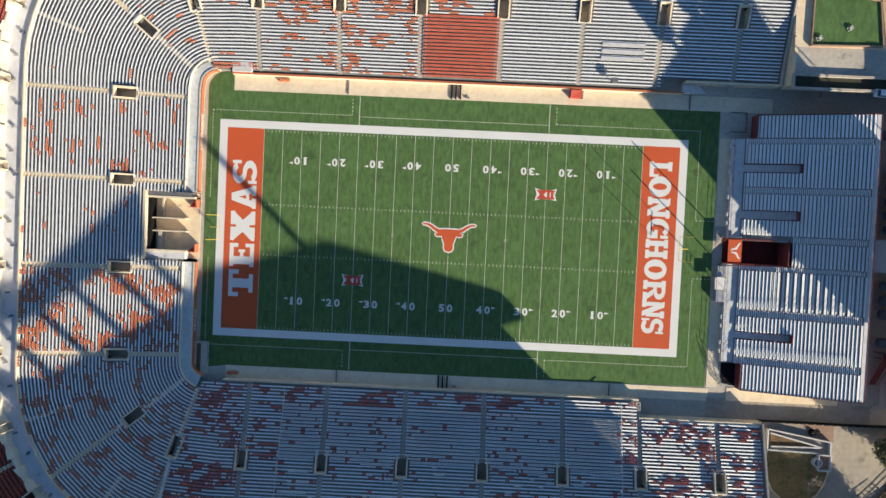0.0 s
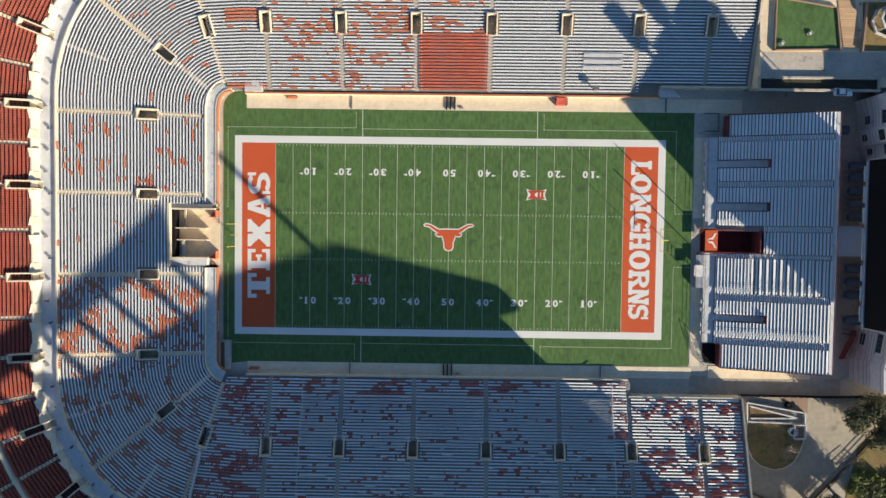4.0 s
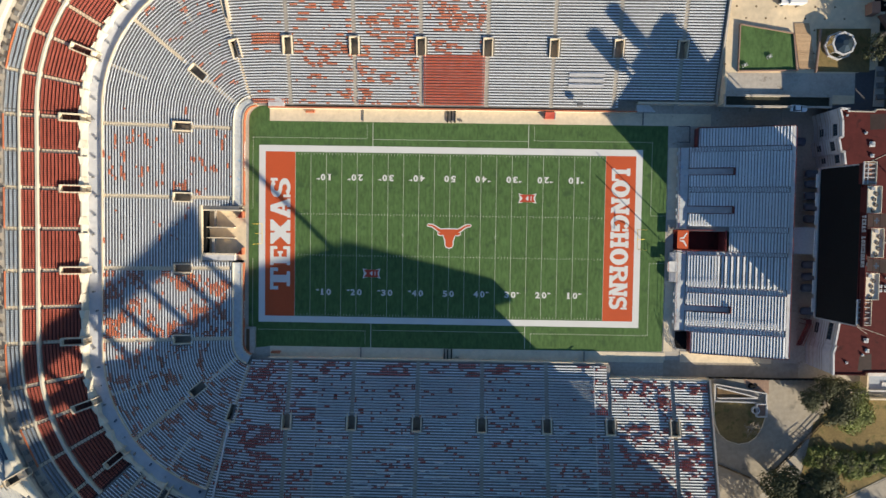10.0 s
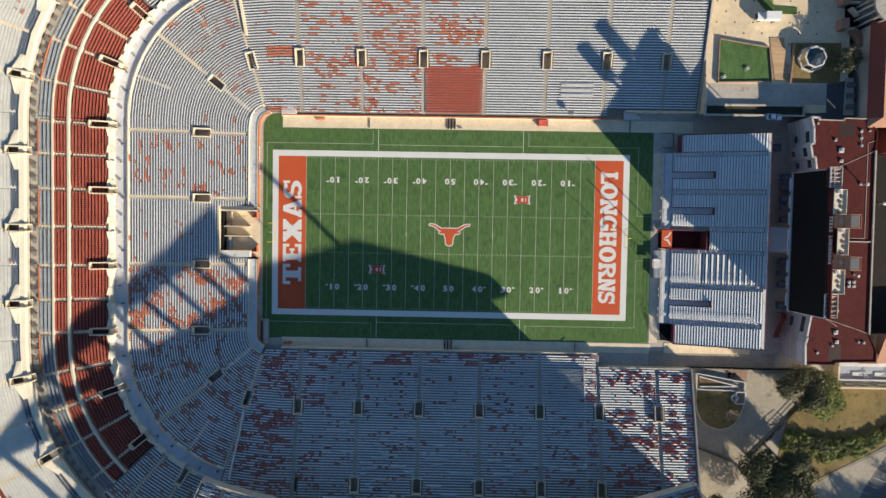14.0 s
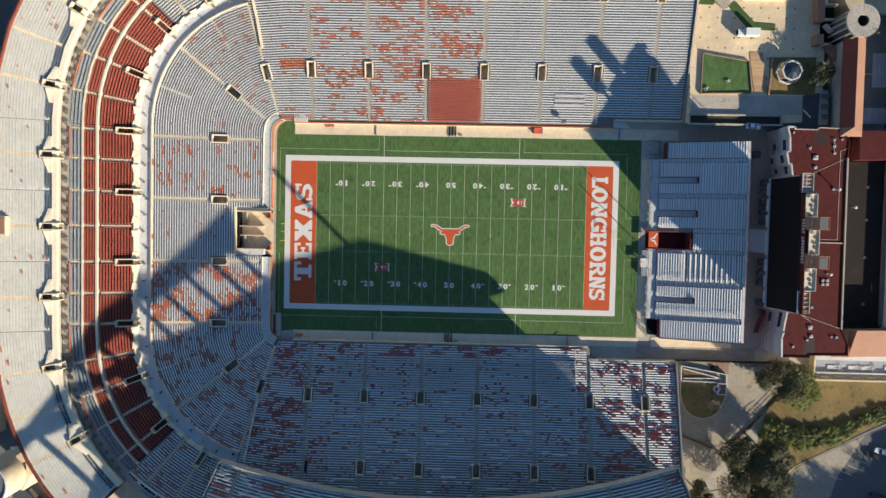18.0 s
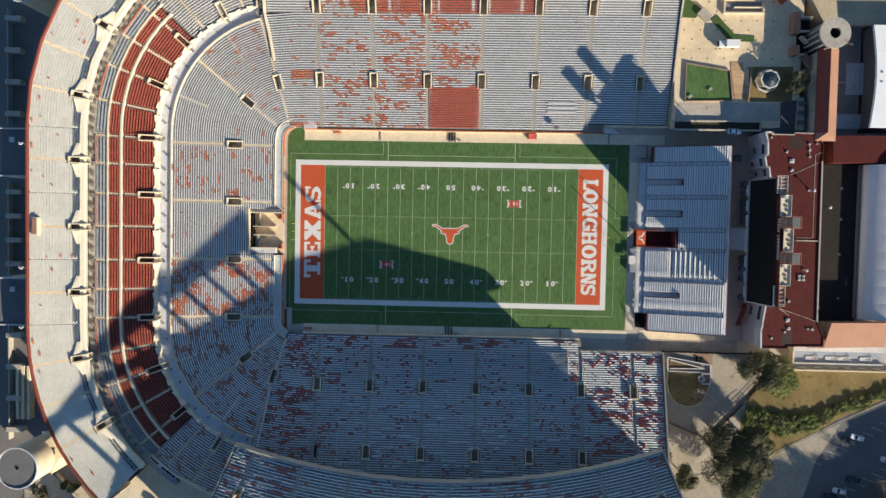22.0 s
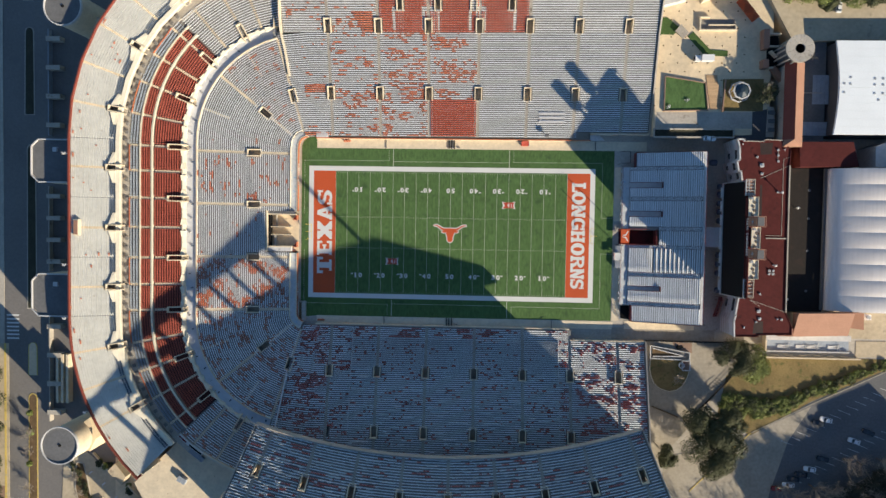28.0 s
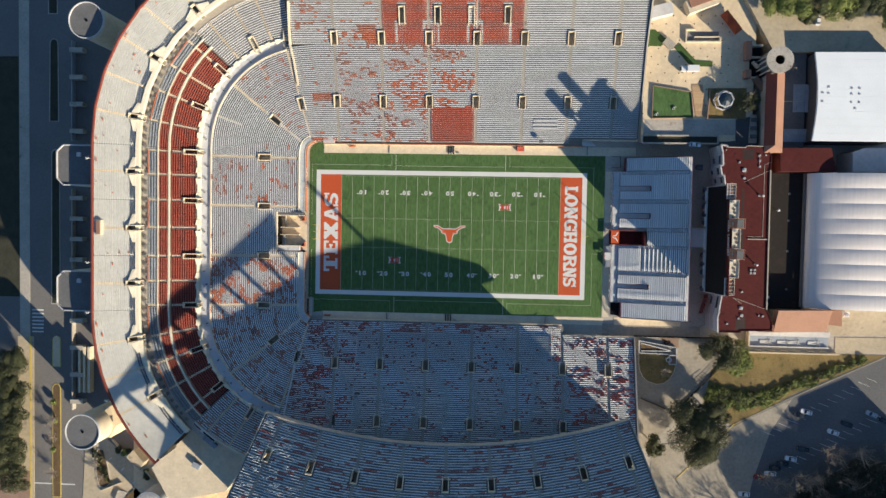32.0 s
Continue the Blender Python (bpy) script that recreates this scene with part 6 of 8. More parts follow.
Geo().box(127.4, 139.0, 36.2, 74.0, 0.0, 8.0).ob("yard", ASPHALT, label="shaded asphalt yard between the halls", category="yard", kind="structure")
for i in range(5):
    Geo().box(130.6 + i * 2.1, 132.6 + i * 2.1, 39.0, 44.0, 8.0, 8.3).ob("court_canopy", SEAT_GREY, label="blue grey flat canopy panel in the yard", category="canopy", group="canopy panels", kind="structure")
for i in range(4):
    Geo().box(134.4 + i * 1.5, 135.8 + i * 1.5, 50.6, 61.4, 8.0, 8.12).ob("yard_panel", SEAT_GREY, label="flat blue grey roof panel in the yard", category="roof panel", group="roof panels in the yard", kind="structure")
Geo().box(128.6, 137.8, 54.6, 54.9, 8.0, 8.4).ob("yard_kerb", CONC, label="pale kerb across the shaded yard", category="kerb", kind="structure")
Geo().prism([(128.0, 26.8), (148.9, 27.1), (146.7, 36.0), (127.6, 35.8)], 0, 14.4).ob("red_roof_wing", REDROOF, label="low wing with dark red roof beside the dome", category="building", kind="structure")
Geo().prism([(156.2, 27.3), (156.0, 34.7), (160.2, 36.5), (182, 36.7), (182, 27.3)], 0, 11.8).ob("grey_annex", PALE, label="pale flat-roofed annex beside the hall", category="building", kind="structure")
# terracotta wing, gable gallery and round tower
ter = base("terracotta_wing", 140, -33, 0, "wing with a pinkish terracotta hipped roof and glazed front", "building")
hang(ter, Geo().prism([(128.4, -35.9), (148.4, -35.2), (148.0, -26.2), (128.1, -26.7)], [11.5, 11.5, 12.5, 12.5], [12.0, 12.0, 17.0, 17.0]).ob("roof", TILE), Geo().prism([(128.8, -35.5), (148.0, -34.9), (147.6, -26.8), (128.6, -27.2)], 0, 11.5).ob("wall", CREAM),
     Geo().box(122.4, 127.6, -35.6, -32.7, 0, 14.0).ob("side_block", TILE), Geo().prism([(152.6, -27.4), (156.9, -27.3), (157.1, -33.6), (151.8, -33.0)], 0, 6.6).ob("brick_bay", TILE))
hang(ter, Geo().box(122.6, 154.0, -42.9, -36.4, 0, 2.4).ob("glazed_front", SEAT_GREY), Geo().box(122.4, 154.2, -38.6, -36.5, 2.4, 3.6).ob("roof_edge", PALE), Geo().box(122.4, 154.0, -43.2, -42.8, 0, 3.3).ob("front_beam", PALE), Geo().box(122.3, 122.8, -43.2, -36.4, 0, 3.4).ob("end_wall", CREAM))
for x in (129.3, 136.2, 140.5, 148.2):
    hang(ter, Geo().prism([(x - 2.2, -41.9), (x + 1.2, -41.9), (x + 0.8, -40.6), (x - 2.2, -40.6)], 2.4, 2.7).ob("skylight", PALE))
    for a in (0.0, 1.05, 2.1):
        hang(ter, Geo().obox(x + 1.6, -41.2, a + 0.3, 3.2, 0.14, 2.75, 2.9).ob("star_frame", PALE))
for i in range(6):
    hang(ter, Geo().box(126.0 + i * 5.2, 128.6 + i * 5.2, -45.1, -44.8, 0, 1.0).ob("planter_edge", CREAM))
Geo().box(122.6, 158.9, -45.9, -45.5, 0, 2.4).ob("terrace_wall", CREAM, label="cream terrace wall at the lawn", category="wall", kind="structure")
Geo().prism([(157.9, -45.2), (157.9, -39.0), (240, -38.0), (240, -44.0)], -0.2, 0.1).ob("terrace_paving", TAN, label="sand coloured paved terrace", category="pavement", kind="structure")
Geo().prism([(151.0, -38.0), (157.0, -26.8), (240, -26.8), (240, -38.0)], -0.2, 0.08).ob("terrace_paving", TAN, label="sand coloured paving beside the dome", category="pavement", kind="structure")
gal = base("gallery", 125, 49, 0, "long gallery with a steep terracotta gable roof", "building")
# slope away from the sun is a darker red than the tile slope
hang(gal, Geo().box(122.2, 127.2, 34.4, 64.0, 0, 14.2).ob("wall", CONC), Geo().add([(121.4, 36.5, 14.5), (124.4, 36.5, 17.2), (124.4, 64.4, 17.2), (121.4, 64.4, 14.5), (121.4, 36.5, 14.1), (121.4, 64.4, 14.1)], [(0, 1, 2, 3), (0, 3, 5, 4)]).ob("roof_slope", RIM),
     Geo().add([(128.3, 33.9, 14.5), (128.3, 64.4, 14.5), (124.4, 64.4, 17.2), (124.4, 36.5, 17.2), (121.5, 33.9, 14.5)], [(0, 1, 2, 3), (0, 3, 4)]).ob("roof_slope", TILE), Geo().add([(121.4, 33.9, 14.5), (124.4, 36.5, 17.2), (121.4, 36.5, 14.5)], [(0, 1, 2)]).ob("hip_end", TILE))
tw = base("round_tower", 124.1, 68.3, 0, "round pale concrete stair tower with an open oculus in its roof", "tower")
hang(tw, Geo().ring(124.1, 68.2, 3.2, 3.6, 0, 19.2).ob("wall", DARK), Geo().ring(124.1, 68.2, 1.75, 4.98, 19.2, 20.0).ob("roof_ring", CONC), Geo().cyl(124.1, 68.2, 3.2, 9, 9.3, 32).ob("inner_floor", MULCH))
for i in range(10):
    a = i * 0.628
    hang(tw, Geo().cyl(124.1 + 4.2 * math.cos(a), 68.2 + 4.2 * math.sin(a), 0.16, 20.0, 20.12, 8).ob("roof_light", STEEL))
    hang(tw, Geo().obox(124.1 + 3.3 * math.cos(a + 0.3), 68.2 + 3.3 * math.sin(a + 0.3), a + 0.3, 2.7, 0.05, 20.0, 20.03).ob("roof_joint", DARK))
for i in range(7):
    a = 1.9 + i * 0.42
    hang(tw, Geo().tube((124.1 + 4.5 * math.cos(a), 68.2 + 4.5 * math.sin(a), 6.0), (124.1 + 4.5 * math.cos(a), 68.2 + 4.5 * math.sin(a), 19.2), 0.3, 8).ob("drum_post", CONC))
for y0, y1 in ((70.3, 77.4), (63.2, 66.3)):
    Geo().prism([(114.8, y0), (116.8, y0), (116.7, y1), (114.7, y1)], 8.0, [11.2, 11.7, 11.7, 11.2]).ob("arcade_roof", TILE, label="narrow terracotta arcade roof beside the plaza", category="roof", group="arcade roofs", kind="structure")
# black slabs put the shade of two open voids into colour
for y0, y1, m in ((71.9, 75.6, BLACK), (64.4, 71.2, BLACK)):
    Geo().box(117.2, 121.4, y0, y1, 7.6, 8.2).ob("light_well", m, label="black slab for a shaded void behind the arcade", category="well", group="light wells", kind="structure")
for y0, x1 in ((71.2, 120.6), (63.4, 119.0), (75.8, 121.5)):
    Geo().box(116.8, x1, y0, y0 + 0.5, 8.0, 10.2).ob("arcade_wall", CREAM, label="cream cross wall of the arcade", category="wall", group="arcade walls", kind="structure")
Geo().obox(119.0, 68.6, -0.8, 3.2, 0.5, 8.0, 10.6).ob("arcade_wall", CREAM, label="cream cross wall of the arcade", category="wall", group="arcade walls", kind="structure")
Geo().obox(121.0, 61.6, -0.85, 6.0, 2.2, 7.6, 9.4).ob("stair_roof", TILE, label="small terracotta stair roof below the round tower", category="roof", kind="structure")
Geo().prism([(118.2, 49.4), (120.5, 49.4), (120.9, 38.3), (117.8, 38.3)], 0, 8.4).ob("service_wing", CONC, label="grey flat-roofed service wing beside the gallery", category="building", kind="structure")
for y in (40.2, 43.4, 46.6):
    Geo().box(118.3, 120.6, y, y + 1.4, 8.4, 9.3).ob("roof_unit", DARK, label="dark roof unit on the service wing", category="roof unit", group="units on the service wing", kind="structure")

# ---- plaza by the sunlit stand ----
Geo().prism([(125.5, 73.5), (220, 73.5), (220, 140), (108.0, 140), (112.0, 98)], -1, 10.4).ob("upper_lot", TAN, label="worn concrete raised lot behind the hall", category="pavement", kind="structure")
before_plaza = set(scene.objects)
Geo().prism([(79.3, 40.6), (121.5, 40.6), (121.4, 60), (122, 74.0), (122.0, 130), (78.9, 130), (78.9, 60)], -6.0, 0.0).ob("plaza", PAVING, label="sand coloured paved plaza beside the stand", category="pavement", kind="structure")
for i in range(14):
    for j in range(17):
        x, y = 79 + i * 2.72, 45.0 + j * 3.2
        if (i + j) % 2 == 0 and x < 113 and y > 51 and not (80 < x < 99 and 48.5 < y < 63) and y < 98 and not (105 < x < 113 and 50 < y < 60):
            Geo().cyl(x, y, 0.28, 0.0, 0.03, 8).ob("paving_inlay", MULCH, label="dark round inlay in the plaza paving", category="paving inlay", group="inlays in the plaza paving", kind="structure")
lawnq = [(82.7, 62.3), (97.5, 59.9), (98.7, 49.8), (82.5, 49.4)]
ln = base("practice_lawn", 90, 55, 0, "small green artificial lawn framed by low red brick walls", "lawn")
hang(ln, Geo().prism(lawnq, -0.1, 0.4).ob("turf", TURF))
for a, b in zip(lawnq, lawnq[1:] + lawnq[:1]):
    d = Vector(b) - Vector(a)
    hang(ln, Geo().obox((a[0] + b[0]) / 2, (a[1] + b[1]) / 2, math.atan2(d.y, d.x), d.length + 0.3, 0.28, 0, 0.8).ob("brick_wall", BRICK))
for x, y in ((84.2, 51.0), (91.0, 53.5)):
    fr = base("turf_cart", x, y, 0.4, "small white wheeled line-marking cart on the lawn", "cart", "carts on the lawn")
    c, s_ = math.cos(0.5), math.sin(0.5)
    at = lambda u, w, z: (x + c * u - s_ * w, y + s_ * u + c * w, z)
    hang(fr, *[Geo().tube(at(*a), at(*b), 0.05, 6).ob("frame_bar", WHITE) for a, b in (((-0.7, -0.4, 0.7), (0.7, -0.4, 0.7)), ((-0.7, 0.4, 0.7), (0.7, 0.4, 0.7)), ((-0.7, -0.4, 0.7), (-0.7, 0.4, 0.7)), ((0.7, -0.4, 0.7), (0.7, 0.4, 0.7)), ((-0.7, -0.4, 0.7), (-1.1, -0.4, 1.2)), ((-0.7, 0.4, 0.7), (-1.1, 0.4, 1.2)))],
         *[Geo().tube(at(u, w - 0.05, 0.6), at(u, w + 0.05, 0.6), 0.2, 10).ob("wheel", BLACK) for u in (-0.5, 0.5) for w in (-0.5, 0.5)], Geo().obox(*at(0, 0, 0)[:2], 0.5, 0.6, 0.5, 0.7, 1.0).ob("tank", PALE))
wd = base("timber_walk", 102.0, 57, 0, "slatted timber boardwalk between the lawns", "boardwalk", kind="structure")
WOOD = mat("weathered_timber", (0.55, 0.37, 0.22), 0.8, spread=0.2, fine=2, per_piece=0.25)
for i in range(22):
    y = 50.2 + i * 0.58
    hang(wd, Geo().box(99.6 - (i * 0.09), 104.0 - (i * 0.1), y, y + 0.52, 0.0, 0.18).ob("plank", WOOD))
gz = base("pavilion", 110.0, 56.6, 0, "octagonal pavilion with dark glazed roof inside a white octagonal frame", "pavilion")
hang(gz, Geo().cyl(110.0, 56.6, 2.8, 3.2, 4.3, 8, 0.8).ob("roof", GLASS), Geo().ring(110.0, 56.6, 2.8, 3.3, 3.0, 3.4, 8).ob("roof_frame", PALE), Geo().ring(110.0, 56.6, 3.6, 4.0, 0, 0.9, 8).ob("low_wall", PALE))
for i in range(8):
    a = i * math.pi / 4
    hang(gz, Geo().tube((110.0 + 3.0 * math.cos(a), 56.6 + 3.0 * math.sin(a), 0), (110.0 + 3.0 * math.cos(a), 56.6 + 3.0 * math.sin(a), 3.2), 0.12, 8).ob("post", PALE))
Geo().prism([(104.6, 49.6), (119, 49.6), (119, 61.6), (104.0, 61.4)], -0.1, 0.15).ob("garden", GRASS, label="dry grass garden around the pavilion", category="garden", kind="structure")
Geo().obox(104.4, 55.2, math.pi / 2 - 0.08, 12.0, 0.4, 0, 1.1).ob("garden_wall", BRICK, label="low cream wall of the garden", category="wall", kind="structure")
# sunken planter trench
tr = base("sunken_planter", 93.5, 41.2, 0, "long sunken planting trench with concrete walls", "planter", kind="structure")
# soil lies near the rim; its dark colour replaces the depth's shade
hang(tr, Geo().box(79.2, 108.2, 39.9, 42.4, -0.9, 0.12).ob("soil", SHADE_PLANT), *[Geo().box(*q, 0, 1.0).ob("wall", CONC) for q in ((78.8, 108.6, 42.4, 42.9), (78.8, 108.6, 39.4, 39.9), (78.8, 79.2, 39.9, 42.4), (108.2, 108.6, 39.9, 42.4))])
Geo().prism([(79.4, 43.1), (117, 43.1), (119, 49.2), (80, 49.0)], -0.1, 0.03).ob("service_drive", CONC, label="grey concrete service drive", category="road", kind="structure")
Geo().prism([(80.1, 84.0), (87.3, 80.9), (80.0, 77.4)], -0.1, 0.25).ob("lawn", LAWN, label="small green triangular lawn at the plaza", category="lawn", kind="structure")
Geo().prism([(80.1, 84.2), (83, 84.2), (87.6, 80.4), (85.4, 77.8), (80.0, 78.0)], -0.1, 0.22).ob("lawn", LAWN, label="small green lawn at the plaza", category="lawn", kind="structure")
Geo().prism([(90.6, 77.2), (92.6, 79.0), (99.0, 72.3), (105.5, 71.9), (105.4, 69.9), (97.0, 70.1)], -0.1, 0.22).ob("lawn", LAWN, label="long green lawn strip at the plaza", category="lawn", kind="structure")
for i in range(8):
    Geo().obox(86.9 + i * 0.42, 80.0 - i * 0.34, -0.7, 0.5, 3.2, 0, 0.15 + 0.14 * (8 - i)).ob("stair", CONC, label="grey concrete step of the plaza stairs", category="step", group="plaza stairs", kind="structure")
pit = base("stair_well", 101, 81.5, 0, "concrete walled stair well sunk in the plaza", "stair well", kind="structure")
hang(pit, *[Geo().box(*q).ob("wall", CREAM) for q in ((94.6, 108.2, 79.2, 79.7, 0, 1.1), (94.6, 95.1, 79.7, 84.0, 0, 1.1), (107.7, 108.2, 79.7, 82.4, 0, 1.1), (98.0, 108.2, 81.2, 81.5, 0, 1.1), (94.6, 98.6, 84.0, 84.4, 0, 1.1))], Geo().box(95.1, 107.7, 79.7, 83.6, -0.05, 0.04).ob("floor", TREAD))
for i, (x, y, a) in enumerate(((110.0, 88.4, -0.9), (113.0, 84.7, -0.9))):
    tn = base("tent", x, y, 0, "orange red pop-up tent on the plaza", "tent", "tents on the plaza")
    c, s = math.cos(a), math.sin(a)
    q = [(x + c * u - s * w, y + s * u + c * w) for u, w in ((-2.4, -1.8), (2.4, -1.8), (2.4, 1.8), (-2.4, 1.8))]
    hang(tn, Geo().add([(*p, 2.4) for p in q] + [(x, y, 3.5)], [(0, 1, 4), (1, 2, 4), (2, 3, 4), (3, 0, 4)]).ob("cover", ORANGE), *[Geo().tube((*p, 0), (*p, 2.4), 0.05, 6).ob("leg", STEEL) for p in q])
kb = base("ticket_house", 99.5, 95, 0, "cream ticket house with a tiled canopy roof", "building")
hang(kb, Geo().obox(99.8, 93.8, 0.35, 12, 5.0, 0, 4.2).ob("wall", CREAM), Geo().obox(100.6, 95.2, 0.35, 12.4, 3.4, 4.2, 4.6).ob("roof", TILE), Geo().obox(84.5, 91.0, 0.25, 8.5, 4.5, 0, 3.6).ob("kiosk", PALE))


def vehicle(name, x, y, ang, colour, length=4.7, wide=1.85, label="", z=0.0):
    """A parked car: shaped body, glass house, four wheels."""
    th = base(name, x, y, z, label, "car", "parked cars")
    c, s = math.cos(ang), math.sin(ang)

    def put(g, nm, m, lab=""):
        v = [(x + c * a - s * b, y + s * a + c * b, z + h) for a, b, h in g.v]
        o = mesh_ob(nm, v, g.f, m, label=lab)
        hang(th, o)
        return o

    L, W = length / 2, wide / 2
    g = Geo()
    outline = [(-L, -W * 0.86), (-L * 0.9, -W), (L * 0.78, -W), (L, -W * 0.7), (L, W * 0.7), (L * 0.78, W), (-L * 0.9, W), (-L, W * 0.86)]
    g.prism(outline, 0.28, 0.82)
    g.prism([(a * 0.97, b * 0.95) for a, b in outline], 0.82, 0.92)
    put(g, "body", colour)
    cab = [(-L * 0.78, -W * 0.84), (L * 0.36, -W * 0.84), (L * 0.36, W * 0.84), (-L * 0.78, W * 0.84)]
    top = [(-L * 0.55, -W * 0.7), (L * 0.08, -W * 0.7), (L * 0.08, W * 0.7), (-L * 0.55, W * 0.7)]
    gg = Geo().add([(*p, 0.92) for p in cab] + [(*p, 1.4) for p in top], [(0, 1, 5, 4), (1, 2, 6, 5), (2, 3, 7, 6), (3, 0, 4, 7)])
    put(gg, "window_band", GLASS)
    put(Geo().prism(top, 1.39, 1.45), "roof", colour)
    for a in (-0.6, 0.62):
        for b in (-1, 1):
            w = Geo().tube((L * a, b * (W - 0.2), 0.32), (L * a, b * W, 0.32), 0.32, 12)
            wheel = put(w, "wheel", BLACK)
            rim = put(Geo().tube((L * a, b * (W + 0.005), 0.32), (L * a, b * (W + 0.02), 0.32), 0.2, 10), "rim", STEEL)
            rim.parent, rim.matrix_parent_inverse = wheel, Matrix()
    for b in (-1, 1):
        put(Geo().box(L * 0.93, L * 1.005, b * W * 0.5 - 0.18, b * W * 0.5 + 0.18, 0.6, 0.75), "headlight", PALE)
    return th


CAR_WHITE = mat("white_car_paint", (0.75, 0.75, 0.76), 0.25, spread=0.03, bump=0.0)
CAR_DARK = mat("dark_car_paint", (0.03, 0.035, 0.045), 0.25, spread=0.05, bump=0.0)
CAR_SILVER = mat("silver_car_paint", (0.42, 0.44, 0.46), 0.3, 0.5, spread=0.04, bump=0.0)
CAR_RED = mat("red_car_paint", (0.22, 0.03, 0.03), 0.25, spread=0.05, bump=0.0)
for x, y, a, m, lab in ((147.4, -69.8, 2.9, CAR_WHITE, "white sedan"), (144.6, -71.2, 2.9, CAR_DARK, "dark blue sedan"), (173.1, -69.8, 2.75, CAR_SILVER, "silver sedan"), (178.6, -72.5, 2.75, CAR_DARK, "black sedan"), (163.6, -74.3, 2.8, CAR_DARK, "black sedan"),
                        (158.3, -77.8, 2.85, CAR_WHITE, "white hatchback"), (146.7, -85.3, 2.95, CAR_DARK, "dark green sedan"), (141.9, -89.4, 3.0, CAR_WHITE, "white sedan"), (138.7, -91.6, 3.0, CAR_DARK, "black sedan"), (135.7, -93.4, 3.0, CAR_DARK, "dark sport utility car"),
                        (133.9, -95.9, 3.1, CAR_WHITE, "white sport utility car"), (129.7, -97.5, 3.1, CAR_RED, "dark red sedan"), (123.7, -104.8, 3.1, CAR_WHITE, "cream sport utility car")):
    vehicle("car", x, y, a, m, label=lab + " parked on the asphalt lot")
vehicle("car", 141.5, 85.8, 1.5, CAR_WHITE, label="white sedan parked on the raised lot", z=10.4)
vt = base("box_truck", 97.0, 68.6, 0, "white box truck parked on the plaza", "truck")
hang(vt, Geo().box(95.2, 99.6, 67.5, 69.8, 0.9, 3.4).ob("cargo_box", CAR_WHITE), Geo().box(93.0, 95.0, 67.6, 69.7, 0.5, 2.4).ob("cab", CAR_WHITE), Geo().box(92.6, 93.0, 67.9, 69.4, 1.3, 2.2).ob("windscreen", GLASS),
     *[Geo().tube((x, y, 0.45), (x, y + 0.3, 0.45), 0.45, 12).ob("wheel", BLACK) for x in (93.9, 98.4) for y in (67.5, 69.5)])
vehicle("car", 99.6, 39.2, -0.05, CAR_WHITE, 4.5, 1.8, "white van parked beside the planter trench")

# the plaza lies above the field's level
for o in set(scene.objects) - before_plaza:
    if o.parent is None and "parked on the asphalt" not in o["label"] and o.location.x < 120 and o.location.y > -1:
        o.location += Vector((-2.5, -1.75, 8.0))
# dark slab over the plaza's end puts the shade there into colour
Geo().prism([(112.7, 47.6), (119.7, 48.9), (121.0, 35.9), (106.2, 34.4), (105.5, 38.4), (112.8, 39.1)], 7.9, 8.12).ob("lower_court", YARDWALL, label="dark slab with shade in its colour beside the field house", category="court", kind="structure")
# ---- street behind the end stand ----
NZ = -3.0
Geo().box(-330, -137, -260, 260, -4.2, NZ).ob("street", STREET, label="wide grey asphalt street behind the stadium end", category="road", kind="structure")
Geo().prism([(-137.0, -260), (-95, -260), (-80, -110), (-90, -60), (-137, -60)], -4.2, -2.4).ob("sidewalk", PAVING, label="sand coloured pavement at the stand's corner", category="pavement", kind="structure")
Geo().box(-190, -182.6, -260, -48.5, -4.0, NZ + 0.15).ob("kerb_verge", TAN, label="sandy verge with yellow kerb along the street", category="verge", kind="structure")
Geo().box(-184.6, -183.7, -260, -48.5, -4.0, NZ + 0.2).ob("kerb", KERB, label="yellow painted kerb", category="kerb", kind="structure")
# bed coloured dark for the stand's shade
Geo().box(-330, -188.9, -31.0, 73.8, -4.0, NZ + 0.14).ob("verge", SHADE_PLANT, label="planting bed along the street, shade in its dark colour", category="planting", kind="structure")
Geo().box(-188.9, -184.3, -48.5, 260, -4.0, NZ + 0.16).ob("sidewalk", CONC, label="grey concrete sidewalk along the street", category="pavement", kind="structure")
Geo().box(-260, -184.6, -260, -108.5, -4.0, NZ + 0.17).ob("brick_paving", BRICK, label="reddish brick paving beside the trees", category="pavement", kind="structure")
# three islands take the shade-dark planting colour, two keep plain ones
for x0, x1, y0, y1, m in ((-175.3, -170.9, 45.8, 79.6, SHADE_PLANT), (-175.7, -171.4, 92, 130, SHADE_PLANT), (-174.6, -170.4, -34.0, 32.0, SHADE_PLANT), (-174.3, -170.3, -61.6, -49.8, PAVING), (-174.3, -170.3, -120, -71.0, MULCH)):
    md = base("median_island", (x0 + x1) / 2, (y0 + y1) / 2, NZ, "narrow planted median island with yellow kerb", "median", "median islands", "structure")
    ends = [((x0 + x1) / 2 + 1.9 * math.cos(t), y1 + 1.9 * math.sin(t)) for t in [math.pi * k / 6 for k in range(7)]] + [(x0, y0), (x1, y0)]
    hang(md, Geo().prism(ends, NZ - 0.2, NZ + 0.16).ob("kerb", KERB if y1 < 0 else CONC), Geo().prism([((x0 + x1) / 2 + (px - (x0 + x1) / 2) * 0.82, (y0 + y1) / 2 + (py - (y0 + y1) / 2) * 0.985) for px, py in ends], NZ - 0.1, NZ + 0.2).ob("planting", m))
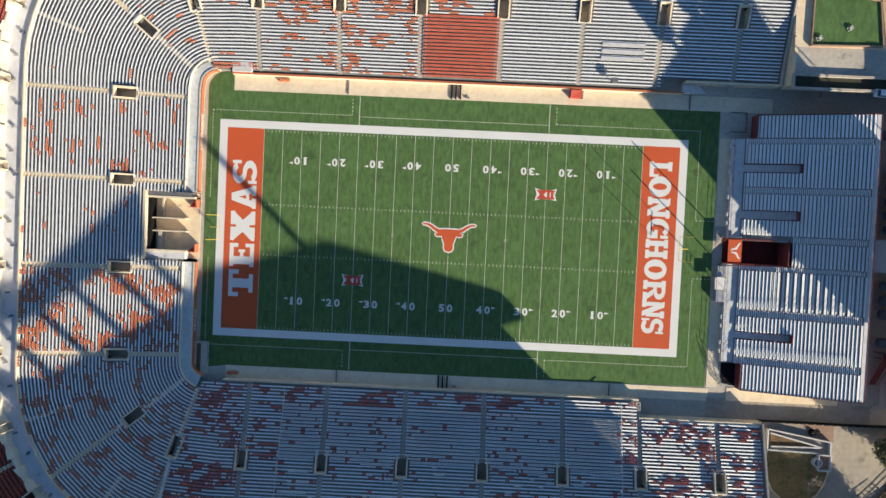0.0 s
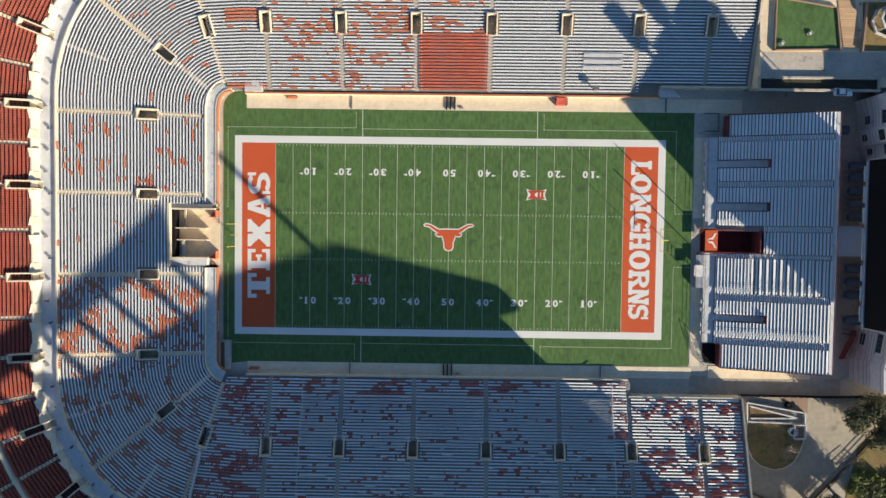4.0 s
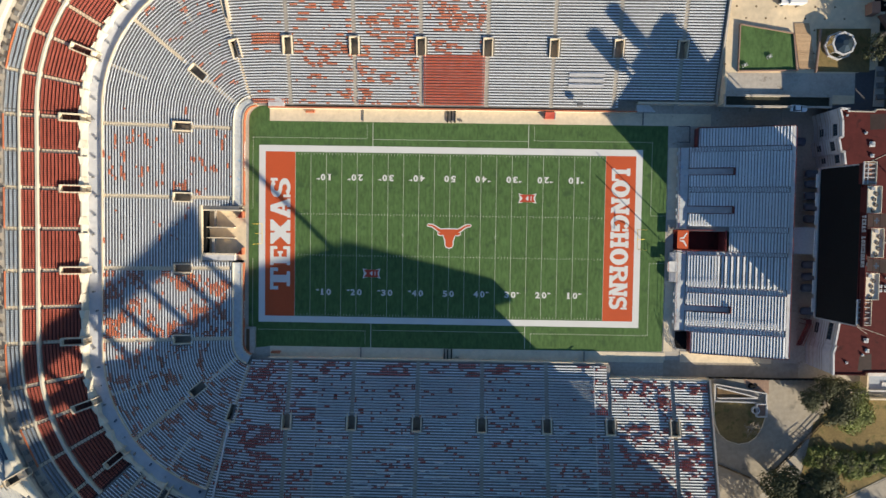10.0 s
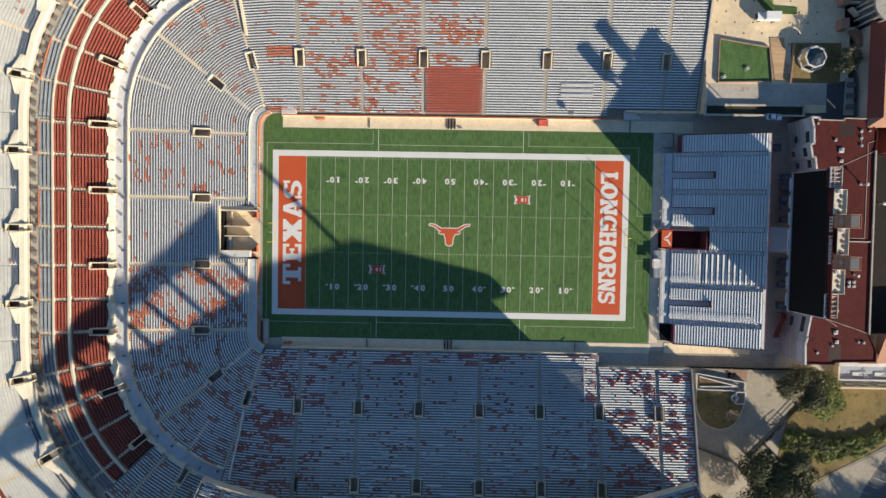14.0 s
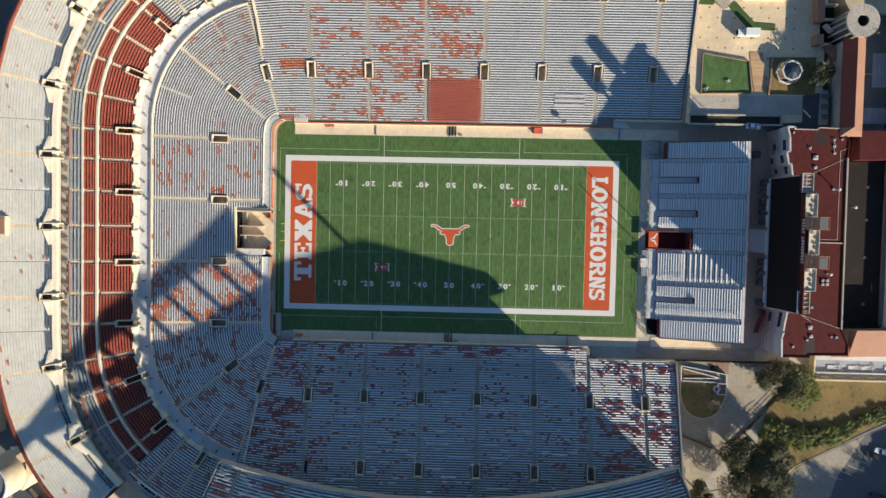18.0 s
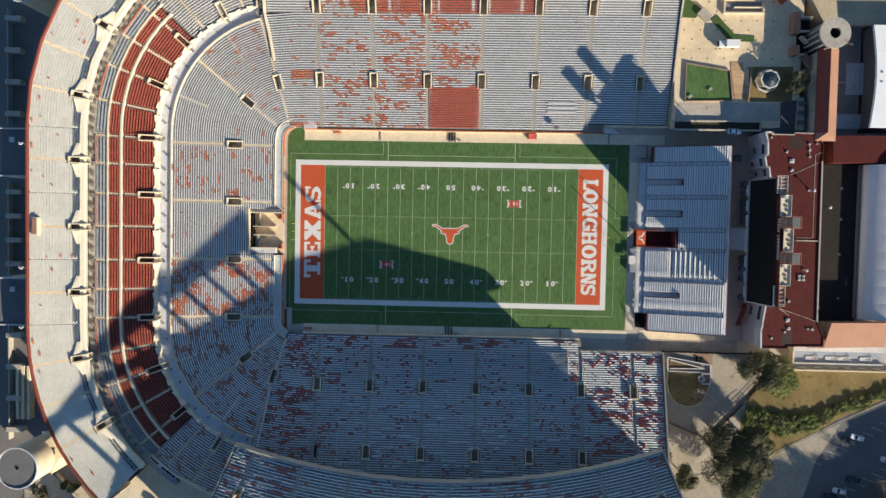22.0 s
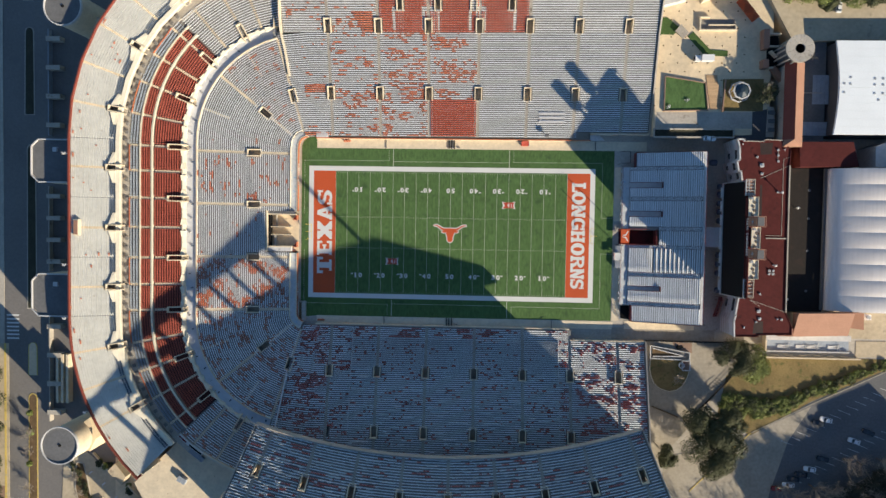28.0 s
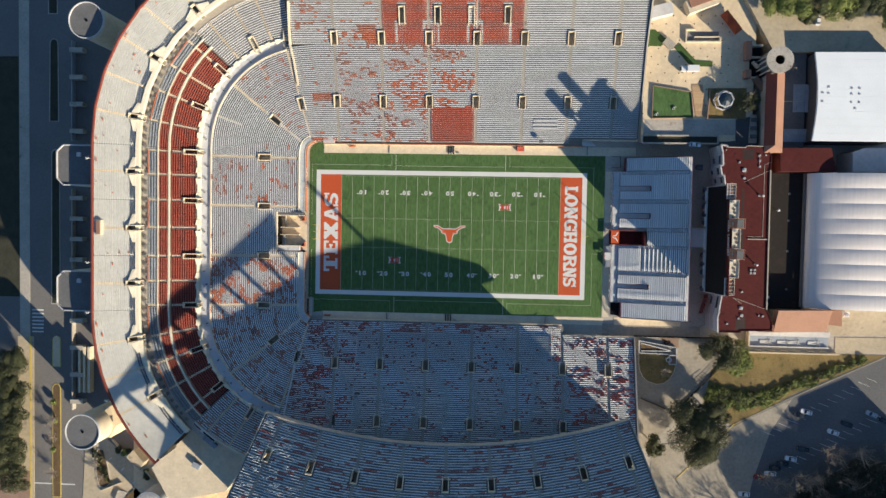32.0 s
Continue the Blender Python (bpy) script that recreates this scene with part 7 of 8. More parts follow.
for y in (-46.6, -45.0, -43.4, -41.8, -40.2, -38.6, -37.0):
    Geo().box(-183.4, -178.2, y, y + 0.6, NZ - 0.1, NZ + 0.012).ob("crosswalk_bar", WHITE, label="white painted crosswalk bar", category="road marking", group="crosswalk bars", kind="structure")
Geo().box(-183.4, -164, -114.2, -113.7, NZ - 0.1, NZ + 0.012).ob("stop_line", WHITE, label="white painted stop line", category="road marking", kind="structure")
for cx, cy in ((-142.5, 81.4), (-144.2, -81.5)):
    ty = base("ramp_tower", cx, cy, NZ, "round spiral ramp tower with dark flat roof and white rim", "tower", "ramp towers")
    hang(ty, Geo().cyl(cx, cy, 6.7, NZ, 23.7, 48).ob("wall", CREAM), Geo().cyl(cx, cy, 6.8, 23.7, 23.9, 48).ob("roof", DARK), Geo().ring(cx, cy, 6.8, 7.15, 23.2, 24.4, 48).ob("rim", PALE), Geo().cyl(cx, cy, 0.5, 23.9, 24.2, 14).ob("roof_drain", BLACK))
    s_ = 1 if cy < 0 else -1
    if cy > 0:
        hang(ty, Geo().obox(cx + 7.4, cy - 3.2, -0.45, 6.0, 4.4, NZ, 13.0).ob("link_wall", CREAM))
        continue
    # sunlit cream link between the ramp and the deck, with two louvred openings
    hang(ty, Geo().prism([(-146.0, -79.4), (-138.6, -73.7), (-136.0, -81.8), (-138.4, -86.8), (-142.9, -85.6)], NZ, 14.0).ob("link_wall", PAVING))
    for q in ([(-141.7, -78.4), (-137.5, -77.2), (-137.3, -79.9), (-141.3, -81.0)], [(-141.5, -84.0), (-138.5, -82.3), (-138.0, -84.4), (-140.8, -85.8)]):
        lo = Geo().prism(q, 13.6, 14.05).ob("louvre_opening", BLACK)
        hang(ty, lo)
        for k in range(5):
            a, b = [Vector(q[i]).lerp(Vector(q[j]), (k + 0.5) / 5) for i, j in ((0, 3), (1, 2))]
            Geo().tube((*a, 14.1), (*b, 14.1), 0.07, 6).ob("louvre", STEEL, lo)
for y0 in (17.05, -32.8):
    pf = base("entrance_block", -148, y0 + 8, NZ, "grey flat-roofed entrance block with chamfered corners and white rim", "building", "entrance blocks")
    q = [(-139.4, y0), (-152.0, y0), (-154.6, y0 + 2.6), (-154.6, y0 + 13.2), (-152.0, y0 + 15.7), (-139.4, y0 + 15.7)]
    hang(pf, Geo().prism(q, NZ, 23.5).ob("wall", CREAM), Geo().prism([((x + 147) * 0.96 - 147, (y - y0 - 7.85) * 0.96 + y0 + 7.85) for x, y in q], 23.5, 23.65).ob("roof", DARK),
         Geo().box(-146.2, -144.6, y0 + 11.2, y0 + 12.8, 23.6, 24.6).ob("roof_unit", PALE))
    for a, b in zip(q, q[1:]):
        d = Vector(b) - Vector(a)
        hang(pf, Geo().obox((a[0] + b[0]) / 2, (a[1] + b[1]) / 2, math.atan2(d.y, d.x), d.length + 0.3, 0.4, 23.1, 24.2).ob("rim", PALE))
Geo().box(-146.6, -136.5, -60, 70, NZ, 1.5).ob("base_concourse", CONC, label="grey concrete base concourse behind the end stand", category="wall", kind="structure")
for (y0, y1) in ((37.4, 80), (-18, 16.6), (-80, -36.6)):
    fr = base("screen_wall", -163.7, (y0 + y1) / 2, NZ, "pale steel screen fence along the concourse", "fence", "screen fences")
    hang(fr, Geo().box(-163.9, -163.5, y0, y1, NZ, NZ + 2.6).ob("panel", SEAT_GREY if y0 > 0 else CONC), *[Geo().box(-164.2, -158.4, y - 0.9, y + 0.9, NZ, NZ + 3.4).ob("pier", CONC) for y in np.linspace(y0 + 4, y1 - 4, 4)])
nb = base("roof_kiosk", -134.6, 0.6, 29, "small cream kiosk standing on the upper deck rim", "kiosk")
hang(nb, Geo().box(-135.4, -133.4, -2.4, 3.4, 26.5, 29.8).ob("wall", CREAM), Geo().box(-135.1, -133.7, -2.0, 3.0, 29.8, 29.95).ob("roof", TILE))
for s in [sn(27), sn(-13), sn(-40 + 7.6), corner(205)]:
    x, y = at_station(s, 80.3)
    fl = base("rim_floodlight", x, y, 27, "small white floodlights on the rim wall", "floodlight", "rim floodlights")
    hang(fl, Geo().tube((x, y, 27), (x, y, 31.5), 0.08, 6).ob("pole", STEEL), Geo().obox(x - 0.4, y, 0.5, 1.2, 0.35, 31.2, 31.6).ob("lamp", PALE), Geo().obox(x - 0.4, y, -0.5, 1.2, 0.35, 31.6, 32.0).ob("lamp", PALE))

# terrace at the corner of the end stand
tc = base("corner_terrace", -105, -95, 0, "flat cream concrete corner terrace roof with small rooftop unit", "terrace", kind="structure")
tq = [(-95.0, -70.0), (-99.4, -76.5), (-104.6, -83.0), (-121.5, -99.2), (-113.8, -113.0), (-90.0, -108.0), (-77.5, -88.5), (-80.8, -84.6)]
hang(tc, Geo().prism(tq, -3, 12.5).ob("slab", CREAM), Geo().obox(-102.0, -97.0, -0.5, 3.4, 2.2, 12.5, 14.2).ob("roof_unit", SEAT_GREY), Geo().obox(-96.5, -87.0, -0.65, 7, 1.8, 12.5, 13.9).ob("canopy", SEAT_GREY))
rt = base("ramp_tower", -124.6, -117.6, -3, "round glazed ramp tower at the stadium corner", "tower", "ramp towers")
hang(rt, Geo().ring(-124.6, -117.6, 4.4, 6.2, -3, 7.5, 40).ob("wall", PALE), Geo().ring(-124.6, -117.6, 5.6, 6.5, 7.5, 8.4, 40).ob("rim", STEEL), Geo().ring(-124.6, -117.6, 3.6, 4.4, -3, 8.0, 40).ob("inner_rim", PALE),
     Geo().cyl(-124.6, -117.6, 3.6, 6.6, 7.6, 40, 1.5).ob("glass_roof", GLASS), *[Geo().obox(-124.6 + 2.6 * math.cos(k * 0.524), -117.6 + 2.6 * math.sin(k * 0.524), k * 0.524, 2.0, 0.14, 7.0, 7.5).ob("glazing_bar", PALE) for k in range(12)])
Geo().obox(-107.5, -117.0, 0.55, 14, 8, -3, 6.0).ob("brick_annex", PAVING, label="sand brick annex beside the ramp tower", category="building", kind="structure")
for i in range(3):
    Geo().box(-160.6 + i * 2.1, -159.6 + i * 2.1, -72, -52, NZ, NZ + 3.2).ob("ramp_wall", CREAM, label="cream concrete wall of the concourse ramp", category="wall", group="ramp walls", kind="structure")
# planted corner yard with steps and low walls
yard = [(-160.5, -122), (-159, -92), (-152, -91), (-131.5, -107.5), (-121, -122)]
Geo().prism(yard, -4.0, NZ + 0.2).ob("corner_yard", TAN, label="worn concrete walk at the stadium corner", category="pavement", kind="structure")
bd = base("planting_bed", -151.5, -105.5, NZ, "long bed of dry brown shrubs with low kerb", "planter", kind="structure")
bq = [(-153.5, -97.4), (-150.7, -97.8), (-148.9, -105.3), (-147.6, -112.2), (-150.0, -114.6), (-152.7, -114.1), (-154.2, -108.0)]
hang(bd, Geo().prism(bq, NZ, NZ + 0.45).ob("soil", MULCH))
for a_, b_ in zip(bq, bq[1:] + bq[:1]):
    d = Vector(b_) - Vector(a_)
    hang(bd, Geo().obox((a_[0] + b_[0]) / 2, (a_[1] + b_[1]) / 2, math.atan2(d.y, d.x), d.length, 0.3, NZ, NZ + 0.6).ob("kerb", CONC))
for x0, y0, x1, y1, h in ((-146.5, -93.0, -139.0, -101.2, 1.3), (-139.0, -101.2, -133.6, -96.6, 1.3), (-135.5, -109.5, -131.0, -105.8, 1.6), (-152.0, -116.0, -142.5, -112.0, 1.2), (-131.0, -105.8, -127.0, -110.0, 2.4)):
    d = Vector((x1 - x0, y1 - y0))
    Geo().obox((x0 + x1) / 2, (y0 + y1) / 2, math.atan2(d.y, d.x), d.length, 0.45, NZ, NZ + h).ob("yard_wall", CREAM, label="low cream concrete wall of the corner yard", category="wall", group="yard walls", kind="structure")
for i in range(7):
    Geo().obox(-144.5 + i * 0.55, -117.6 - i * 0.2, 1.2, 5.4, 0.5, NZ, NZ + 0.2 + 0.16 * (7 - i)).ob("yard_step", CONC, label="concrete step at the corner yard", category="step", group="yard steps", kind="structure")
Geo().prism([(-137.6, -98.6), (-134.3, -95.4), (-129.9, -100.7), (-131.6, -104.2)], NZ, 3.0).ob("corner_landing", TAN, label="raised sand coloured landing under the deck corner", category="landing", kind="structure")
Geo().prism([(-142, -119.5), (-136, -114.0), (-131.5, -119.0), (-136, -124)], NZ, NZ + 0.6).ob("yard_bed", MULCH, label="reddish mulched bed in the corner yard", category="planter", kind="structure")
for i, (x, y) in enumerate(((-147.5, -101.5), (-142.0, -106.0), (-136.8, -111.6), (-128.5, -103.5))):
    st = base("bollard_bench", x, y, NZ + 0.2, "small pale concrete bench on the walk", "bench", "benches in the corner yard")
    hang(st, Geo().obox(x, y, 0.8, 1.8, 0.6, NZ + 0.6, NZ + 0.72).ob("seat", PALE), Geo().obox(x, y, 0.8, 1.2, 0.4, NZ + 0.2, NZ + 0.6).ob("foot", CONC))

# ---- lawn, planter court and parking lot ----
Geo().prism([(76.9, -41.0), (122, -41.0), (122, -46), (110, -53), (105, -62), (86, -86), (76.9, -90)], -0.3, -0.02).ob("court_paving", LOT, label="grey concrete court beside the shaded stand", category="pavement", kind="structure")
Geo().prism([(118, -46), (240, -45.4), (240, -22 - 10), (240, -42), (178, -46), (142, -63), (119, -77), (106, -70), (109, -54)], -0.3, 0.05).ob("lawn", GRASS, label="dry yellowish lawn sloping to the car park", category="lawn", kind="structure")
lot = [(119.2, -76.0), (143.7, -63.6), (178.2, -46.2), (300, 10), (300, -200), (80, -200), (86, -86), (97, -84)]
Geo().prism(lot, -0.3, 0.0).ob("car_park", ASPHALT, label="grey asphalt car park with white bay lines", category="car park", kind="structure")
Geo().prism([(86, -86.4), (97, -84.4), (119.2, -76.2), (142.0, -64.8), (133.5, -79), (127, -100), (122, -125), (84, -125)], -0.2, 0.02).ob("drive", LOT, label="worn grey tan concrete drive to the car park", category="road", kind="structure")
for i in range(14):
    t = i / 13
    Geo().obox(133 + 40 * t, -79.5 + 23.5 * t, -0.35, 4.6, 0.12, -0.1, 0.03).ob("bay_line", WHITE, label="white painted parking bay line", category="road marking", group="parking bay lines", kind="structure")
for i in range(16):
    t = i / 15
    Geo().obox(131 + 46 * t, -98 + 27 * t, -0.35, 4.6, 0.12, -0.1, 0.014).ob("bay_line", WHITE, label="white painted parking bay line", category="road marking", group="parking bay lines", kind="structure")
for a, b in (((119, -76), (96, -100)), ((142, -64), (178, -46.5)), ((119.2, -76), (142, -64))):
    d = Vector(b) - Vector(a)
    Geo().obox((a[0] + b[0]) / 2, (a[1] + b[1]) / 2, math.atan2(d.y, d.x), d.length, 0.35, -0.1, 0.16).ob("kerb", LOT if a[0] > 119 else KERB, label="concrete kerb of the car park", category="kerb", kind="structure")
pl = base("planter_court", 87, -50, 0, "walled wedge planter and round dry lawn bed beside the stand", "planter", kind="structure")
hyp, inner, lower = [(79.3, -42.4), (94.6, -45.0)], [(80.2, -43.4), (92.6, -46.4)], [(79.5, -47.5), (91.5, -47.8)]
hang(pl, Geo().prism([inner[0], inner[1], (80.3, -46.6)], -0.1, 0.5).ob("wedge_bed", MULCH), Geo().prism([hyp[0], hyp[1], lower[1], lower[0]], -0.1, 0.08).ob("wedge_walk", TREAD))
bed = [(79.4, -48.1), (79.4, -51.9), (80.0, -54.8), (81.2, -57.4), (83.6, -59.4), (87.0, -60.4), (89.9, -59.8), (92.2, -58.1), (93.8, -55.1), (94.6, -52.2)]
hang(pl, Geo().prism(bed + [lower[1]], -0.1, 0.3).ob("round_bed", GRASS))
for a, b in [(hyp[0], hyp[1]), (inner[0], inner[1]), ((80.3, -46.6), (92.6, -46.4)), (lower[0], lower[1]), (hyp[0], bed[0]), ((94.5, -45.2), (94.7, -51.9))]:
    d = Vector(b) - Vector(a)
    hang(pl, Geo().obox((a[0] + b[0]) / 2, (a[1] + b[1]) / 2, math.atan2(d.y, d.x), d.length, 0.3, 0, 1.0).ob("wall", PALE))
for a, b in zip(bed, bed[1:]):
    d = Vector(b) - Vector(a)
    hang(pl, Geo().obox((a[0] + b[0]) / 2, (a[1] + b[1]) / 2, math.atan2(d.y, d.x), d.length + 0.1, 0.3 if a[1] > -55 else 0.16, 0, 0.6).ob("bed_edge", CREAM))
box = [(91.7, -48.1), (94.6, -48.1), (94.7, -51.8), (91.8, -51.9)]
hang(pl, Geo().prism(box, 0, 0.5).ob("tiled_floor", BRICK), Geo().ring(91.5, -50.0, 0.8, 1.15, 0, 1.3, 20).ob("round_basin", PALE))
for a, b in zip(box, box[1:] + box[:1]):
    d = Vector(b) - Vector(a)
    hang(pl, Geo().obox((a[0] + b[0]) / 2, (a[1] + b[1]) / 2, math.atan2(d.y, d.x), d.length, 0.26, 0, 1.4).ob("wall", PALE))
for k in range(5):
    hang(pl, Geo().obox(box[0][0] + 1.0, box[0][1] - 0.35 - 0.33 * k, -0.5, 1.6, 0.2, 0.5, 0.7).ob("step", TILE))
Geo().prism([(88.0, -41.0), (95.5, -41.2), (95.6, -45.3), (89.0, -43.6)], -0.1, 0.05).ob("brick_paving", BRICK, label="brown brick paving patch in the court", category="pavement", kind="structure")
tp = base("tarpaulin", 90.5, -43.0, 0, "crumpled black tarpaulin on the brick paving", "tarpaulin")
hang(tp, Geo().cyl(90.2, -42.9, 0.9, 0.05, 0.7, 9, 0.4).ob("bundle", BLACK), Geo().obox(91.4, -43.0, 0.5, 1.6, 0.6, 0.05, 0.3).ob("fold", BLACK))
Geo().prism([(64.2, -40.5), (104.0, -41.0), (104.0, -35.7), (64.2, -35.7)], -0.1, 0.035).ob("service_road", MUD, label="dark grey brown service road beside the end bleacher", category="road", kind="structure")
fw = base("boundary_fence", 90, -41.4, 0, "dark boundary fence between the court and the service road", "fence")
fence_line = [(76.9, -40.5), (87.9, -40.5), (99.3, -40.6), (109.6, -40.4)]
for a, b in zip(fence_line, fence_line[1:]):
    d = Vector(b) - Vector(a)
    hang(fw, Geo().obox((a[0] + b[0]) / 2, (a[1] + b[1]) / 2, math.atan2(d.y, d.x), d.length, 0.22, 0, 1.9).ob("panel", BLACK))
    for k in range(6):
        q = Vector(a) + d * k / 6
        hang(fw, Geo().tube((q.x, q.y, 0), (q.x, q.y, 2.1), 0.09, 6).ob("post", STEEL))
rl = base("railing", 104, -59, 0, "curved dark steel railing and ladder-like gate frame at the court edge", "railing")
pts = [(112.2, -52.4), (108.1, -57.1), (104.8, -60.7), (101.5, -64.3), (97.3, -68.8)]
hang(rl, *[Geo().tube((*p, 0), (*p, 1.3), 0.09, 6).ob("post", BLACK) for p in pts], *[Geo().tube((*a, z), (*b, z), 0.07, 6).ob("rail", BLACK) for a, b in zip(pts, pts[1:]) for z in (0.4, 0.85, 1.3)], *[Geo().obox((a[0] + b[0]) / 2, (a[1] + b[1]) / 2, math.atan2(b[1] - a[1], b[0] - a[0]), math.dist(a, b), 0.3, 0, 0.35).ob("footing", MULCH) for a, b in zip(pts, pts[1:])])
g0 = [Vector(q) for q in [(105.4, -54.6), (108.4, -56.8), (101.8, -57.6), (107.9, -51.3)]]
for k in range(5):
    a = g0[0].lerp(g0[2], k / 4)
    b = a + (g0[1] - g0[0])
    hang(rl, Geo().tube((*a, 0.5), (*b, 0.5), 0.07, 6).ob("gate_bar", YARDWALL))
for e in (Vector((0, 0)), g0[1] - g0[0]):
    hang(rl, Geo().tube((*(g0[0] + e), 0.5), (*(g0[2] + e), 0.5), 0.07, 6).ob("gate_bar", YARDWALL))
cp = base("low_wall", 80.6, -66.5, 0, "dark low wall along the path under the oaks", "wall", kind="structure")
for a, b in zip([(80.6, -66.5), (85.0, -68.2), (90.8, -70.5)], [(85.0, -68.2), (90.8, -70.5)]):
    d = Vector(b) - Vector(a)
    hang(cp, Geo().obox((a[0] + b[0]) / 2, (a[1] + b[1]) / 2, math.atan2(d.y, d.x), d.length, 0.35, 0, 0.7).ob("wall_panel", MULCH))

# unseen block added beyond the car park to cast shade over it
Geo().prism([(193.3, -111.5), (212.8, -102.5), (300, -188), (250, -215), (196.5, -131.0)], -1, 25.0).ob("office_block", CREAM, label="plain cream unseen block added to shade the car park", category="building", kind="structure")


# ---- trees and shrubs ----
def leaf_cloud(centre, radii, n, size, seed):
    """Small bent leaf clumps spread over a lumpy crown."""
    r = random.Random(seed)
    V, F = [], []
    lobes = []
    for _ in range(14):
        a, e = r.uniform(0, 6.283), r.uniform(-0.2, 1.0)
        k = r.uniform(0.35, 0.75)
        lobes.append((math.cos(a) * math.cos(e) * k, math.sin(a) * math.cos(e) * k, math.sin(e) * 0.7 * k, r.uniform(0.28, 0.5)))
    for _ in range(n):
        lx, ly, lz, lr = r.choice(lobes)
        d = Vector((r.gauss(0, 1), r.gauss(0, 1), r.gauss(0, 1))).normalized()
        q = lr * r.uniform(0.7, 1.08)
        c = Vector((centre[0] + radii[0] * (lx + d.x * q), centre[1] + radii[1] * (ly + d.y * q), centre[2] + radii[2] * (lz + d.z * q)))
        t1 = (d + Vector((r.gauss(0, 0.6), r.gauss(0, 0.6), r.gauss(0, 0.6)))).normalized().orthogonal()
        t2 = d.cross(t1)
        s1 = size * r.uniform(0.6, 1.3)
        b = len(V)
        V += [c - t1 * s1, c + t2 * s1 * 0.6 + d * s1 * 0.2, c + t1 * s1, c - t2 * s1 * 0.6 + d * s1 * 0.2, c + d * s1 * 0.35]
        F += [(b, b + 1, b + 4), (b + 1, b + 2, b + 4), (b + 2, b + 3, b + 4), (b + 3, b, b + 4)]
    return V, F


def tree(x, y, z, r, h, seed, leaves=3200, mat_=LEAF, size=0.25, label="broad evergreen oak with dense dark green crown", name="tree"):
    th = base(name, x, y, z, label, "tree", "trees round the stadium")
    q = random.Random(seed)
    g = Geo().tube((x, y, z), (x, y, z + h * 0.45), 0.035 * h, 10, 0.024 * h)
    trunk = g.ob("trunk", BARK)
    hang(th, trunk)
    for i in range(7):
        a = i * 0.9 + q.uniform(-0.3, 0.3)
        e = Vector((x + math.cos(a) * r * 0.62, y + math.sin(a) * r * 0.62, z + h * q.uniform(0.55, 0.8)))
        Geo().tube((x, y, z + h * q.uniform(0.3, 0.45)), e, 0.016 * h, 7, 0.006 * h).ob("limb", BARK, trunk)
    if leaves:
        V, F = leaf_cloud((x, y, z + h * 0.55), (r, r, h * 0.5), int(leaves * 1.8), size, seed)
        hang(th, mesh_ob("crown", V, F, mat_))
    return th


def bare_tree(x, y, z, r, h, seed, label="leafless winter tree with fine grey branches"):
    th = base("bare_tree", x, y, z, label, "tree", "bare winter trees")
    q = random.Random(seed)
    hang(th, Geo().tube((x, y, z), (x, y, z + h * 0.4), 0.022 * h, 8, 0.015 * h).ob("trunk", BARK))
    g = Geo()
    for i in range(16):
        a = q.uniform(0, 6.283)
        s = Vector((x, y, z + h * q.uniform(0.25, 0.42)))
        e = s + Vector((math.cos(a) * r * q.uniform(0.4, 0.8), math.sin(a) * r * q.uniform(0.4, 0.8), h * q.uniform(0.2, 0.5)))
        g.tube(s, e, 0.008 * h, 5, 0.003 * h)
        for _ in range(9):
            m_ = s.lerp(e, q.uniform(0.35, 1))
            w = m_ + Vector((q.gauss(0, 1), q.gauss(0, 1), q.uniform(0, 1.2))) * r * 0.2
            g.tube(m_, w, 0.045, 4, 0.02)
    hang(th, g.ob("crown", TWIG))


tree(101.5, -80.0, 0, 12.0, 17, 1, 13000)
tree(98.5, -70.5, 0, 8.6, 15, 2, 7000)
tree(108.0, -71.0, 0, 7.4, 13, 7, 5600)
tree(86.0, -85.0, 0, 4.8, 8, 3, 2400)
tree(109.8, -45.5, 0, 8.2, 11, 4, 5000, label="oak with a thin brownish green crown on the lawn")
tree(117.6, -48.8, 0, 7.2, 8, 5, 3600, LEAF2)
tree(116.4, 54.0, 8.0, 4.6, 7, 6, 900, label="half bare tree with thin grey green crown beside the pavilion")
bare_tree(117.0, 54.4, 8.0, 5.4, 8, 201)
for i, (x, y, r) in enumerate(((131.5, 91, 7.4), (141, 95, 7), (124, 92, 5.5), (137, 87.5, 4.5), (149.5, 94, 7), (159.5, 92.5, 6), (168, 86.5, 6), (176, 90, 7), (183, 86, 6), (134, 100, 8), (156, 100, 8), (170, 98, 8), (145, 90, 6), (154, 89, 5), (127, 96, 7), (164, 93, 6), (186, 95, 7))):
    tree(x - 0.8, y - 0.6, 10.4, r * 0.95, r * 1.1, 20 + i, 2900, LEAF2 if i % 2 == 0 else LEAF, 0.26)
for i in range(9):
    tree(-188.3 - (i % 2) * 4.5, -58.0 - i * 6.6, NZ, 6.6 + (i % 3) * 0.8, 10.5, 40 + i, 4600, label="dense dark green street oak in a close row")
for i, (x, y) in enumerate(((-172.5, -77), (-172.5, -98), (-172.4, -85))):
    tree(x, y, NZ, 1.4, 3.4, 60 + i, 160, LEAF2, 0.4, "small young evergreen on the median", "sapling")
for i, (x, y, r) in enumerate(((130, -96.5, 6), (136, -99, 6), (147, -97, 7), (160, -86, 6), (171, -90, 7), (101, -114, 7), (118, -113, 7), (86, -112, 6), (165, -100, 8), (178, -97, 8), (152, -104, 7), (179, -83, 6), (110, -118, 7), (141, -104, 7), (158, -94, 7), (127, -117, 7), (172, -103, 7))):
    bare_tree(x, y, 0, r, r * 1.6, 70 + i)
